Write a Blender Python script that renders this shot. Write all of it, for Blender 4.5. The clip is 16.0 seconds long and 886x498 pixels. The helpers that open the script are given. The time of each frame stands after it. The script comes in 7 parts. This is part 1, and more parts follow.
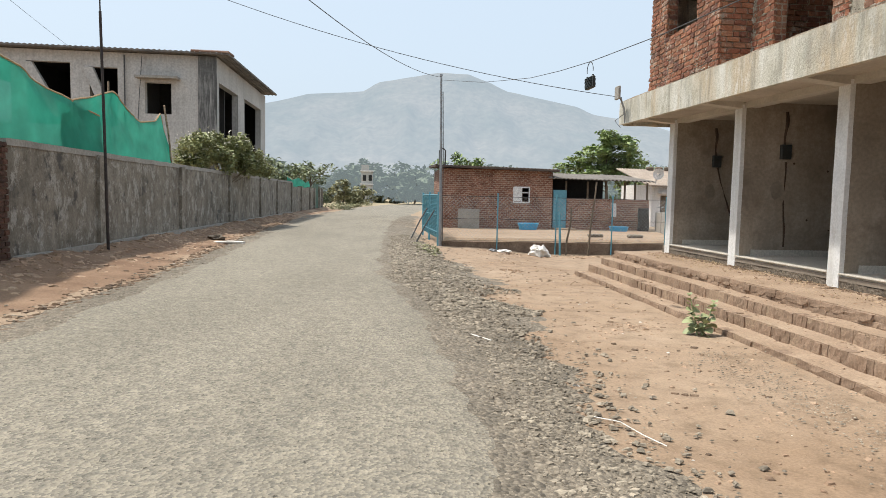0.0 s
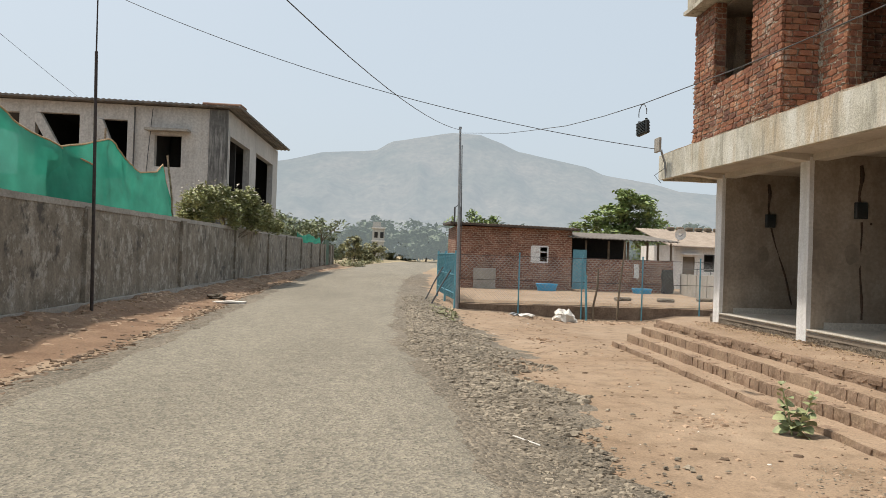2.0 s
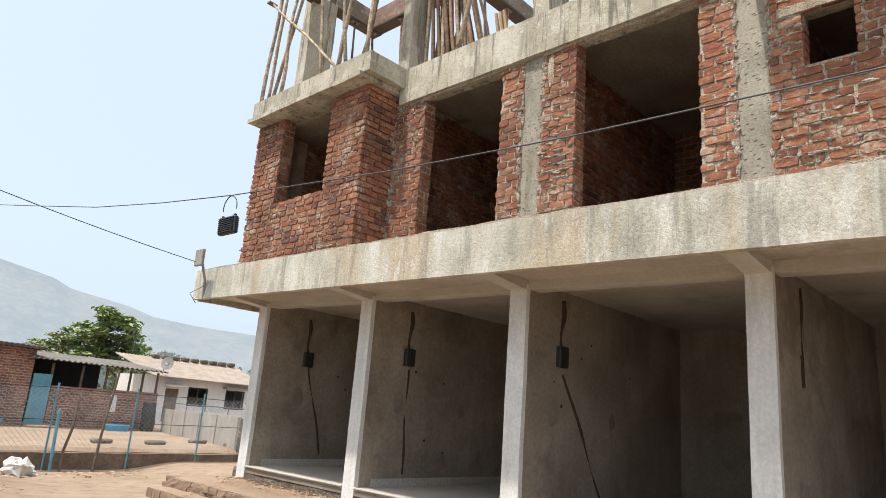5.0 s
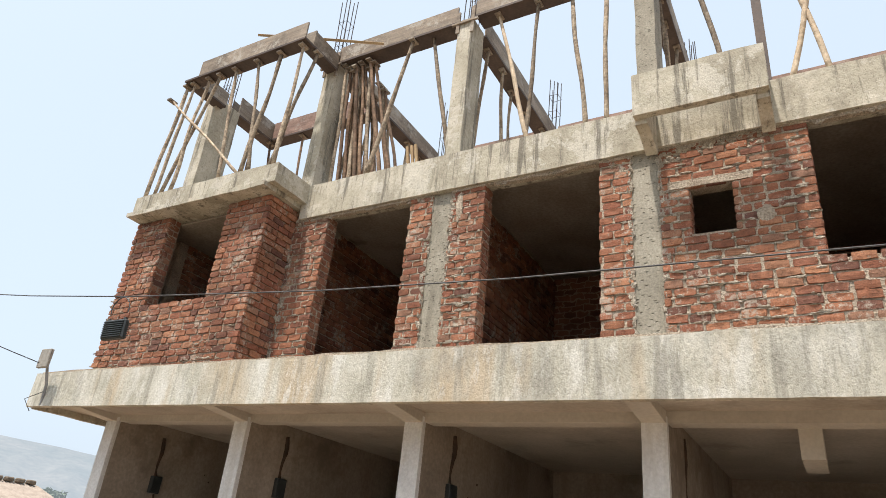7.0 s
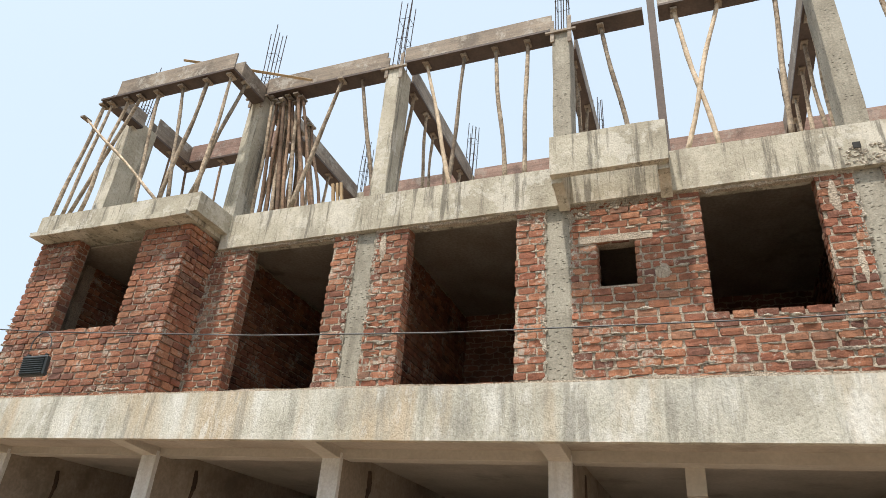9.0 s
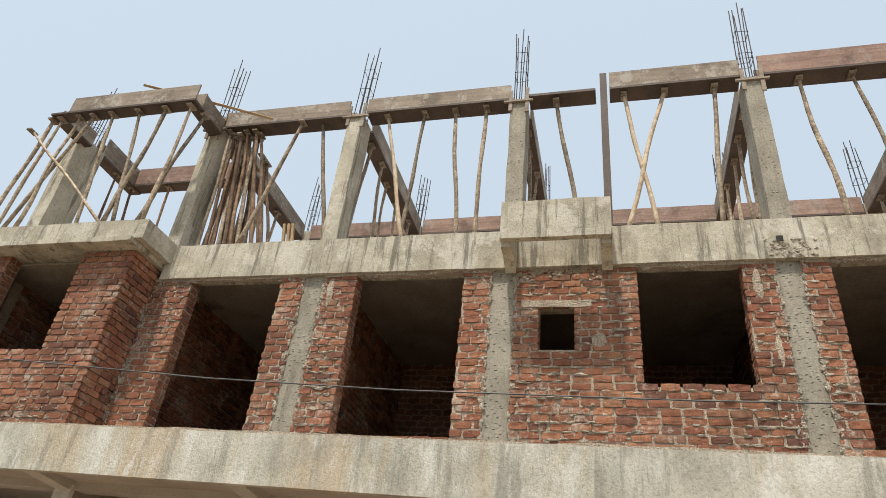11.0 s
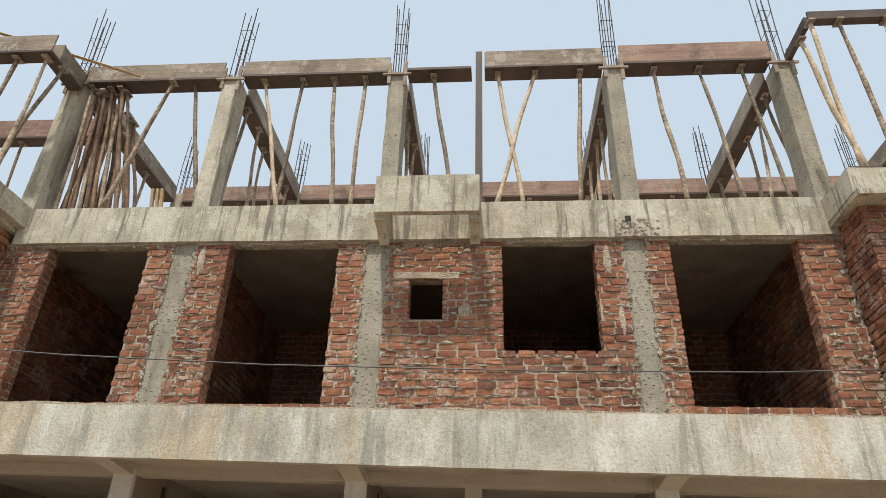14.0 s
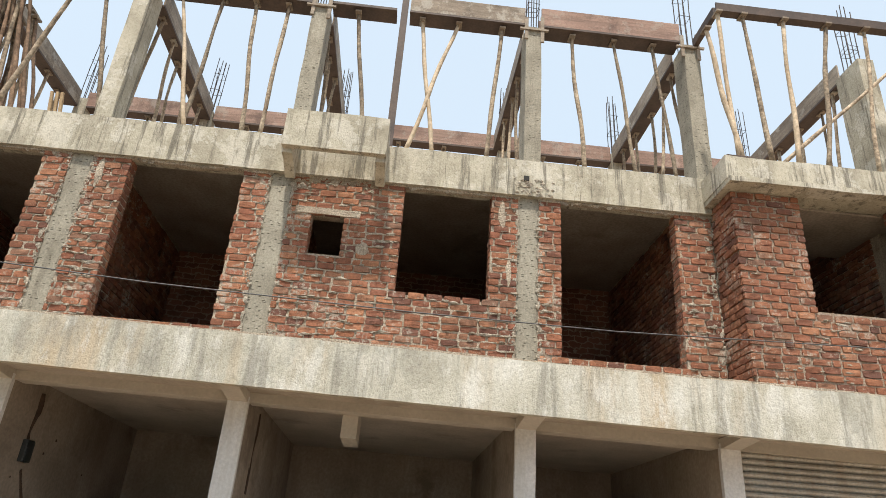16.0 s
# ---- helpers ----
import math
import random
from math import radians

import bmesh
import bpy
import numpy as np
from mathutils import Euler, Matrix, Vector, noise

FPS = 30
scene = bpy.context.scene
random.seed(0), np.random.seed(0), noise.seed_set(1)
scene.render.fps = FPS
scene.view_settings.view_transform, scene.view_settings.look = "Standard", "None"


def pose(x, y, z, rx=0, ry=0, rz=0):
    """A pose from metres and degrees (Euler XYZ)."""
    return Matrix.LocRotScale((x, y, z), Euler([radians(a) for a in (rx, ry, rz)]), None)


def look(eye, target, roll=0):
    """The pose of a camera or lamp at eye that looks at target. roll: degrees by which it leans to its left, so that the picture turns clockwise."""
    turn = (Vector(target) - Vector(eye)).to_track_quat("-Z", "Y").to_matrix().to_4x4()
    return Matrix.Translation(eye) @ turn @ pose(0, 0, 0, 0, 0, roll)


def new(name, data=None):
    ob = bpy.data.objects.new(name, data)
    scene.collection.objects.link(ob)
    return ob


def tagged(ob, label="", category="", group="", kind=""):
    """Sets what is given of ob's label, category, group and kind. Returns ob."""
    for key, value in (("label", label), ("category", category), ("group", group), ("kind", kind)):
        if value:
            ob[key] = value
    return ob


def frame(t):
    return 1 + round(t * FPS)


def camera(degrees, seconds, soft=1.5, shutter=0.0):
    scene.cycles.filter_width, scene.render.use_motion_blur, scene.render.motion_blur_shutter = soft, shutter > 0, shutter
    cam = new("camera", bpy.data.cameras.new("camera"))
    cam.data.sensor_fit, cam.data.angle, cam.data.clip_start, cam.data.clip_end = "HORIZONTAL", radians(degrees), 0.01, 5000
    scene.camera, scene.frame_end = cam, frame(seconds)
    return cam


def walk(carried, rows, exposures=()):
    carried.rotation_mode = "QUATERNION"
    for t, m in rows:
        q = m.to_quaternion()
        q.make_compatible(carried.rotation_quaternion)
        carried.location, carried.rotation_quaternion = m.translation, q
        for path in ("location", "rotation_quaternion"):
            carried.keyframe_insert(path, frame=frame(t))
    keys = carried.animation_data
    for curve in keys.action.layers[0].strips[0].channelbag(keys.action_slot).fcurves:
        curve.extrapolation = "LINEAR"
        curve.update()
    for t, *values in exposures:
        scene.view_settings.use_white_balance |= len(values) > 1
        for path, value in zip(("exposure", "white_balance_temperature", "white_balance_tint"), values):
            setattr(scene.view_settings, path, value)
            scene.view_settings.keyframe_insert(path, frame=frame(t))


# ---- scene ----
cam = camera(67.4, 16.0, soft=0.7)
PATH = [
    (0, (0.385, 0.748, 1.715), (0.552, 2.735, 1.56), 1.2),
    (0.5, (0.321, 1.147, 1.719), (0.435, 3.138, 1.569), 2.1),
    (1, (0.248, 1.496, 1.736), (0.45, 3.479, 1.568), 0.7),
    (1.4, (0.274, 1.822, 1.767), (0.39, 3.818, 1.709), -0.0),
    (1.5, (0.297, 1.924, 1.767), (0.433, 3.919, 1.732), 0.8),
    (2, (0.283, 2.33, 1.751), (0.415, 4.325, 1.768), 1.9),
    (2.1, (0.294, 2.423, 1.752), (0.451, 4.416, 1.817), 1.8),
    (2.3, (0.294, 2.617, 1.756), (0.685, 4.578, 1.797), 1.4),
    (2.5, (0.321, 2.844, 1.74), (0.903, 4.757, 1.773), 0.9),
    (3, (0.268, 3.347, 1.738), (1.114, 5.159, 1.779), 0.7),
    (3.5, (0.238, 3.817, 1.739), (1.331, 5.492, 1.737), 0.2),
    (4, (0.301, 4.312, 1.785), (1.591, 5.839, 1.843), -2.3),
    (4.4, (0.312, 4.56, 1.807), (1.681, 6.002, 2.028), 3.2),
    (4.5, (0.326, 4.624, 1.807), (1.706, 6.044, 2.087), 4.0),
    (5, (0.297, 4.942, 1.844), (1.698, 6.285, 2.328), 4.5),
    (5.2, (0.283, 5.018, 1.872), (1.716, 6.283, 2.461), 2.8),
    (7.5, (-0.148, 5.513, 1.888), (1.416, 6.384, 2.78), 6.9),
    (8, (-0.27, 5.509, 1.897), (1.375, 6.221, 2.785), 4.1),
    (10.3, (-0.823, 5.598, 1.941), (0.781, 6.224, 2.958), 6.0),
    (10.5, (-0.837, 5.612, 1.942), (0.777, 6.19, 2.973), 6.0),
    (11, (-0.863, 5.619, 1.933), (0.757, 6.102, 3.001), 6.7),
    (11.5, (-0.881, 5.621, 1.92), (0.764, 5.956, 3.007), 5.5),
    (12, (-0.911, 5.63, 1.905), (0.756, 5.78, 3.0), 4.3),
    (12.5, (-0.96, 5.637, 1.919), (0.72, 5.699, 3.002), 3.9),
    (13, (-1.012, 5.602, 1.931), (0.688, 5.617, 2.984), 2.9),
    (13.5, (-1.087, 5.511, 1.937), (0.643, 5.591, 2.936), 3.9),
    (14, (-1.174, 5.403, 1.945), (0.56, 5.551, 2.931), 1.8),
    (14.5, (-1.269, 5.395, 1.924), (0.452, 5.494, 2.938), 1.6),
    (15, (-1.374, 5.361, 1.901), (0.355, 5.422, 2.905), 1.7),
    (15.5, (-1.473, 5.278, 1.863), (0.276, 5.301, 2.831), 2.6),
    (16, (-1.51, 5.098, 1.839), (0.304, 5.003, 2.676), 4.3),
]
EXPOSURE = [(0, 0.15, 6550, 9), (0.5, 0.13, 6600, 9), (1, 0.02, 6600, 9), (1.5, 0.0, 6700, 10), (2.5, -0.12, 7050, 10), (3.2, -0.02, 6850, 10), (4, 0.12, 6300, 10), (4.5, 0.24, 6400, 10), (5, 0.30, 6550, 10), (7.5, 0.32, 6600, 11), (8.2, 0.32, 6500, 10), (10.3, 0.20, 6650, 8.5), (11, 0.04, 6750, 8.5), (12.5, -0.07, 6700, 8), (14.5, 0.04, 6700, 8), (15.5, 0.16, 6650, 8.5), (16, 0.28, 6650, 8.5)]
walk(cam, [(t, look(eye, target, roll)) for t, eye, target, roll in PATH], EXPOSURE)

# ---- world and light ----
SUN_EL, SUN_AZ = 67.0, 168.0   # azimuth of the sun's side, degrees from +x towards +y
world = bpy.data.worlds.new("world")
scene.world = world
world.use_nodes = True
wn = world.node_tree.nodes
wl = world.node_tree.links
bg = wn["Background"]
sky = wn.new("ShaderNodeTexSky")
sky.sky_type = 'NISHITA'
sky.sun_disc = False
sky.sun_elevation = radians(SUN_EL)
sky.sun_rotation = radians(90 - SUN_AZ)
sky.air_density, sky.dust_density, sky.ozone_density = 1.0, 6.0, 1.0
haze = wn.new("ShaderNodeMixRGB")
haze.inputs[0].default_value = 0.62
haze.inputs[2].default_value = (7.35, 8.7, 10.1, 1)
wl.new(sky.outputs[0], haze.inputs[1])
wl.new(haze.outputs[0], bg.inputs[0])
bg.inputs[1].default_value = 0.115

sun = new("sun", bpy.data.lights.new("sun", 'SUN'))
sun.data.energy, sun.data.angle, sun.data.color = 4.3, radians(2.0), (1.0, 0.94, 0.86)
sd = Vector((math.cos(radians(SUN_AZ)) * math.cos(radians(SUN_EL)), math.sin(radians(SUN_AZ)) * math.cos(radians(SUN_EL)), math.sin(radians(SUN_EL))))
sun.matrix_world = look(sd * 60, (0, 0, 0))


# ---- materials ----
def nodes_of(name):
    m = bpy.data.materials.new(name)
    m.use_nodes = True
    return m, m.node_tree.nodes, m.node_tree.links, m.node_tree.nodes["Principled BSDF"]


def noise_tex(n, l, scale, detail=4.0, rough=0.55, stretch=None):
    g = n.new("ShaderNodeNewGeometry")
    t = n.new("ShaderNodeTexNoise")
    t.inputs["Scale"].default_value, t.inputs["Detail"].default_value, t.inputs["Roughness"].default_value = scale, detail, rough
    if stretch:
        v = n.new("ShaderNodeVectorMath")
        v.operation = 'MULTIPLY'
        v.inputs[1].default_value = stretch
        l.new(g.outputs["Position"], v.inputs[0])
        l.new(v.outputs[0], t.inputs["Vector"])
    else:
        l.new(g.outputs["Position"], t.inputs["Vector"])
    return t


def ramp(n, l, src, stops):
    r = n.new("ShaderNodeValToRGB")
    e = r.color_ramp.elements
    while len(e) < len(stops):
        e.new(0.5)
    for i, (p, c) in enumerate(stops):
        e[i].position = p
        e[i].color = (*c, 1) if len(c) == 3 else c
    l.new(src, r.inputs[0])
    return r


def mixc(n, l, mode, fac, a, b):
    x = n.new("ShaderNodeMixRGB")
    x.blend_type = mode
    for i, v in ((0, fac), (1, a), (2, b)):
        if isinstance(v, (int, float)):
            x.inputs[i].default_value = v
        elif isinstance(v, tuple):
            x.inputs[i].default_value = (*v, 1)
        else:
            l.new(v, x.inputs[i])
    return x


def surf(name, c0, c1, scale=3.0, fine=40.0, rough=0.85, bump=0.3, dist=0.01, metal=0.0, streak=None, stain=None, rand=0.0, island=0.0, fc=(0.78, 1.15), pits=None):
    """Two-scale varied surface. streak: (colour, amount) of vertical run marks; stain: (colour, scale, threshold)."""
    m, n, l, p = nodes_of(name)
    big = noise_tex(n, l, scale, 5)
    sm = noise_tex(n, l, fine, 3)
    r = ramp(n, l, big.outputs[0], [(0.3, c0), (0.7, c1)])
    f = ramp(n, l, sm.outputs[0], [(0.3, (fc[0],) * 3), (0.7, (fc[1],) * 3)])
    col = mixc(n, l, 'MULTIPLY', 1.0, r.outputs[0], f.outputs[0]).outputs[0]
    if streak:
        s = noise_tex(n, l, 5.0, 5, 0.7, (1.0, 1.0, 0.12))
        k = ramp(n, l, s.outputs[0], [(0.48, (0, 0, 0)), (0.66, (streak[1],) * 3)])
        col = mixc(n, l, 'MIX', k.outputs[0], col, streak[0]).outputs[0]
    if stain:
        s = noise_tex(n, l, stain[1], 6, 0.65)
        k = ramp(n, l, s.outputs[0], [(stain[2], (0, 0, 0)), (stain[2] + 0.12, (0.85,) * 3)])
        col = mixc(n, l, 'MIX', k.outputs[0], col, stain[0]).outputs[0]
    if pits:
        s = noise_tex(n, l, pits[0], 2, 0.5, (1.0, 1.0, 0.55))
        k = ramp(n, l, s.outputs[0], [(0.30, (pits[1],) * 3), (0.40, (1, 1, 1))])
        col = mixc(n, l, 'MULTIPLY', 1.0, col, k.outputs[0]).outputs[0]
    if rand or island:
        o = n.new("ShaderNodeObjectInfo") if rand else n.new("ShaderNodeNewGeometry")
        out = o.outputs["Random"] if rand else o.outputs["Random Per Island"]
        a = rand or island
        k = ramp(n, l, out, [(0.0, (1 - a,) * 3), (1.0, (1 + a,) * 3)])
        col = mixc(n, l, 'MULTIPLY', 1.0, col, k.outputs[0]).outputs[0]
    l.new(col, p.inputs["Base Color"])
    p.inputs["Roughness"].default_value, p.inputs["Metallic"].default_value = rough, metal
    if bump:
        b = n.new("ShaderNodeBump")
        b.inputs["Strength"].default_value, b.inputs["Distance"].default_value = bump, dist
        l.new(sm.outputs[0], b.inputs["Height"])
        l.new(b.outputs[0], p.inputs["Normal"])
    return m


M = {}
M["paint"] = surf("whitewashed_column", (0.68, 0.685, 0.68), (0.81, 0.81, 0.80), 2.4, 30, 0.8, 0.3, 0.008, streak=((0.50, 0.48, 0.43), 0.45), fc=(0.84, 1.05), stain=((0.52, 0.50, 0.45), 3.2, 0.62))
M["plaster"] = surf("grey_plaster", (0.25, 0.205, 0.158), (0.43, 0.365, 0.295), 0.9, 20, 0.95, 0.3, 0.008, stain=((0.19, 0.152, 0.118), 1.1, 0.55), fc=(0.80, 1.10), streak=((0.22, 0.18, 0.14), 0.35))
M["damp"] = surf("damp_plaster", (0.19, 0.158, 0.125), (0.29, 0.245, 0.198), 2.5, 20, 0.9, 0.15, 0.004, fc=(0.9, 1.08))
M["soffit"] = surf("beam_soffit", (0.45, 0.415, 0.355), (0.57, 0.53, 0.46), 1.5, 25, 0.9, 0.15, 0.004, fc=(0.92, 1.06))
M["mortar"] = surf("mortar", (0.37, 0.295, 0.22), (0.58, 0.495, 0.385), 5, 55, 0.95, 1.0, 0.03, stain=((0.22, 0.15, 0.105), 5.0, 0.60), fc=(0.55, 1.2))
M["mortar_old"] = surf("raked_mortar", (0.29, 0.215, 0.155), (0.49, 0.40, 0.31), 5, 55, 0.95, 1.0, 0.03, stain=((0.55, 0.49, 0.41), 3.0, 0.60), fc=(0.55, 1.2))
M["mortar_lump"] = surf("mortar_lumps", (0.36, 0.305, 0.235), (0.56, 0.495, 0.40), 6, 60, 0.95, 1.0, 0.03, fc=(0.6, 1.15), island=0.18)


def make_brick(name, per_island=False, dark=1.0):
    """Hand-made bricks: each its own shade, pitted, with mortar smeared over some of them."""
    m, n, l, p = nodes_of(name)
    o = n.new("ShaderNodeNewGeometry") if per_island else n.new("ShaderNodeObjectInfo")
    rnd = o.outputs["Random Per Island"] if per_island else o.outputs["Random"]
    shades = ((0.0, (0.145, 0.066, 0.046)), (0.15, (0.225, 0.090, 0.052)), (0.42, (0.300, 0.126, 0.066)), (0.62, (0.250, 0.094, 0.054)), (0.82, (0.365, 0.168, 0.090)), (1.0, (0.225, 0.124, 0.082)))
    c = ramp(n, l, rnd, [(q, tuple(v * dark for v in k)) for q, k in shades]).outputs[0]
    mid, fine, soot = noise_tex(n, l, 11, 6, 0.7), noise_tex(n, l, 62, 4, 0.65), noise_tex(n, l, 1.1, 5, 0.65)
    q = ramp(n, l, mid.outputs[0], [(0.28, (0.62, 0.60, 0.59)), (0.5, (1.06, 1.06, 1.06)), (0.72, (1.36, 1.36, 1.34))])
    c = mixc(n, l, 'MULTIPLY', 1.0, c, q.outputs[0]).outputs[0]
    q = ramp(n, l, fine.outputs[0], [(0.30, (0.55, 0.53, 0.52)), (0.45, (1.0, 1.0, 1.0)), (0.75, (1.2, 1.2, 1.2))])
    c = mixc(n, l, 'MULTIPLY', 1.0, c, q.outputs[0]).outputs[0]
    q = ramp(n, l, soot.outputs[0], [(0.34, (0.66, 0.64, 0.63)), (0.60, (1.08, 1.08, 1.08))])
    c = mixc(n, l, 'MULTIPLY', 1.0, c, q.outputs[0]).outputs[0]
    where, flecks = noise_tex(n, l, 2.2, 5, 0.6), noise_tex(n, l, 17, 5, 0.75)
    both = mixc(n, l, 'ADD', 1.0, where.outputs[0], flecks.outputs[0])
    half = mixc(n, l, 'MULTIPLY', 1.0, both.outputs[0], (0.5, 0.5, 0.5))
    k = ramp(n, l, half.outputs[0], [(0.54, (0, 0, 0)), (0.605, (0.85, 0.85, 0.85))])
    c = mixc(n, l, 'MIX', k.outputs[0], c, (0.43 * dark, 0.375 * dark, 0.305 * dark)).outputs[0]
    l.new(c, p.inputs["Base Color"])
    p.inputs["Roughness"].default_value = 0.93
    b = n.new("ShaderNodeBump")
    b.inputs["Strength"].default_value, b.inputs["Distance"].default_value = 1.0, 0.025
    l.new(mid.outputs[0], b.inputs["Height"])
    b2 = n.new("ShaderNodeBump")
    b2.inputs["Strength"].default_value, b2.inputs["Distance"].default_value = 0.8, 0.008
    l.new(fine.outputs[0], b2.inputs["Height"])
    l.new(b.outputs[0], b2.inputs["Normal"])
    l.new(b2.outputs[0], p.inputs["Normal"])
    return m


def make_pillar():
    """Raw concrete hacked all over with short slanting chisel marks."""
    m, n, l, p = nodes_of("keyed_concrete")
    g = n.new("ShaderNodeNewGeometry")
    v = n.new("ShaderNodeVectorMath")
    v.operation = 'MULTIPLY'
    v.inputs[1].default_value = (14.0, 22.0, 30.0)
    l.new(g.outputs["Position"], v.inputs[0])
    rot = n.new("ShaderNodeVectorRotate")
    rot.rotation_type = 'X_AXIS'
    rot.inputs["Angle"].default_value = 0.28
    l.new(v.outputs[0], rot.inputs["Vector"])
    sq = n.new("ShaderNodeVectorMath")
    sq.operation = 'MULTIPLY'
    sq.inputs[1].default_value = (0.6, 0.5, 1.0)
    l.new(rot.outputs[0], sq.inputs[0])
    t = n.new("ShaderNodeTexVoronoi")
    t.inputs["Scale"].default_value, t.inputs["Randomness"].default_value = 1.0, 0.55
    l.new(sq.outputs[0], t.inputs["Vector"])
    big, fine, run = noise_tex(n, l, 2.2, 6, 0.65), noise_tex(n, l, 40, 4, 0.6), noise_tex(n, l, 5.0, 5, 0.7, (1.0, 1.0, 0.12))
    c = ramp(n, l, big.outputs[0], [(0.3, (0.25, 0.225, 0.175)), (0.7, (0.41, 0.375, 0.30))]).outputs[0]
    k = ramp(n, l, run.outputs[0], [(0.5, (0, 0, 0)), (0.66, (0.6, 0.6, 0.6))])
    c = mixc(n, l, 'MIX', k.outputs[0], c, (0.19, 0.165, 0.125)).outputs[0]
    q = ramp(n, l, fine.outputs[0], [(0.3, (0.72, 0.72, 0.71)), (0.7, (1.15, 1.15, 1.15))])
    c = mixc(n, l, 'MULTIPLY', 1.0, c, q.outputs[0]).outputs[0]
    mark = ramp(n, l, t.outputs["Distance"], [(0.15, (0.45, 0.43, 0.41)), (0.26, (1, 1, 1))])
    c = mixc(n, l, 'MULTIPLY', 1.0, c, mark.outputs[0]).outputs[0]
    l.new(c, p.inputs["Base Color"])
    p.inputs["Roughness"].default_value = 0.95
    b = n.new("ShaderNodeBump")
    b.inputs["Strength"].default_value, b.inputs["Distance"].default_value = 1.0, 0.03
    l.new(mark.outputs[0], b.inputs["Height"])
    b2 = n.new("ShaderNodeBump")
    b2.inputs["Strength"].default_value, b2.inputs["Distance"].default_value = 0.6, 0.012
    l.new(fine.outputs[0], b2.inputs["Height"])
    l.new(b.outputs[0], b2.inputs["Normal"])
    l.new(b2.outputs[0], p.inputs["Normal"])
    return m


M["brick"], M["brick_in"], M["pillar"] = make_brick("red_brick"), make_brick("inner_brick", True), make_pillar()
# darker brick colour for the unrendered stretch of the boundary wall
M["brick_dark"] = surf("dark_red_brick", (0.06, 0.03, 0.02), (0.13, 0.06, 0.038), 7, 40, 0.95, 0.9, 0.015, rand=0.3, fc=(0.65, 1.2))
M["step"] = surf("dusty_step_brick", (0.235, 0.158, 0.107), (0.335, 0.24, 0.17), 2.5, 34, 0.95, 0.7, 0.012, stain=((0.33, 0.135, 0.072), 1.5, 0.67), rand=0.13, fc=(0.76, 1.14))
M["stepcore"] = surf("dusty_step_earth", (0.28, 0.195, 0.13), (0.385, 0.285, 0.20), 1.5, 34, 0.95, 0.8, 0.015, fc=(0.72, 1.15))
M["floor_tile"] = surf("pale_floor_tile", (0.52, 0.49, 0.43), (0.62, 0.58, 0.52), 1.2, 30, 0.35, 0.05, 0.002)
M["plinth"] = surf("plinth_render", (0.12, 0.098, 0.075), (0.25, 0.205, 0.155), 5, 22, 0.95, 1.0, 0.04, fc=(0.5, 1.2))
M["iron"] = surf("rusty_rebar", (0.035, 0.03, 0.03), (0.075, 0.055, 0.05), 8, 60, 0.7, 0.2, 0.002, metal=0.4)
# dark ply; on beam bottoms the near-black also stands in for underside shadow
M["formdark"] = surf("dark_ply_and_underside_shade", (0.05, 0.034, 0.028), (0.10, 0.068, 0.052), 2, 24, 0.7, 0.2, 0.004)
M["prop"] = surf("wooden_prop", (0.20, 0.145, 0.095), (0.50, 0.40, 0.285), 5, 22, 0.85, 0.8, 0.015, rand=0.38, fc=(0.45, 1.25), stain=((0.12, 0.08, 0.05), 6.0, 0.60))
M["prop_pale"] = surf("peeled_prop", (0.44, 0.33, 0.215), (0.66, 0.53, 0.38), 4, 20, 0.8, 0.5, 0.01, fc=(0.7, 1.15), stain=((0.28, 0.19, 0.11), 7.0, 0.64))
M["propbrown"] = surf("brown_wooden_prop", (0.15, 0.09, 0.055), (0.36, 0.235, 0.15), 4, 18, 0.85, 0.6, 0.012, rand=0.35, fc=(0.55, 1.25))
M["undercoat"] = surf("slab_underside", (0.36, 0.32, 0.265), (0.50, 0.45, 0.385), 1.2, 22, 0.92, 0.15, 0.004, stain=((0.28, 0.245, 0.20), 1.1, 0.58), fc=(0.9, 1.08))
M["gatepaint"] = surf("dark_green_paint", (0.02, 0.07, 0.045), (0.035, 0.11, 0.07), 2, 20, 0.6, 0.1, 0.003)
M["timber"] = surf("fresh_timber", (0.36, 0.24, 0.125), (0.48, 0.345, 0.20), 3, 40, 0.8, 0.3, 0.004)
M["coping"] = surf("boundary_coping", (0.26, 0.24, 0.21), (0.37, 0.345, 0.305), 1.2, 20, 0.95, 0.5, 0.01, stain=((0.13, 0.12, 0.105), 2.0, 0.6))
M["housewall"] = surf("pale_house_render", (0.40, 0.385, 0.36), (0.52, 0.505, 0.475), 0.5, 10, 0.9, 0.2, 0.008, streak=((0.25, 0.24, 0.22), 0.35))
M["housedirty"] = surf("mould_streaked_render", (0.055, 0.055, 0.053), (0.15, 0.15, 0.145), 0.8, 10, 0.9, 0.2, 0.008, streak=((0.36, 0.355, 0.34), 0.7))
# near-black colour stands in for shade inside openings; also the black tarpaulin
M["dark"] = surf("near_black_shade_and_tarp", (0.02, 0.02, 0.02), (0.035, 0.033, 0.03), 1, 10, 0.9, 0)
M["sheet_old"] = surf("rusted_old_sheet", (0.045, 0.034, 0.028), (0.12, 0.09, 0.07), 1.5, 20, 0.9, 0.2, 0.005)
M["sheet"] = surf("corrugated_sheet", (0.10, 0.09, 0.08), (0.19, 0.17, 0.15), 1.5, 20, 0.85, 0.2, 0.005)
M["white"] = surf("white_limewash", (0.62, 0.60, 0.57), (0.74, 0.72, 0.69), 0.7, 12, 0.9, 0.2, 0.006, streak=((0.45, 0.43, 0.4), 0.4))
M["blue"] = surf("blue_paint", (0.075, 0.24, 0.31), (0.125, 0.34, 0.42), 3, 30, 0.5, 0.15, 0.003)
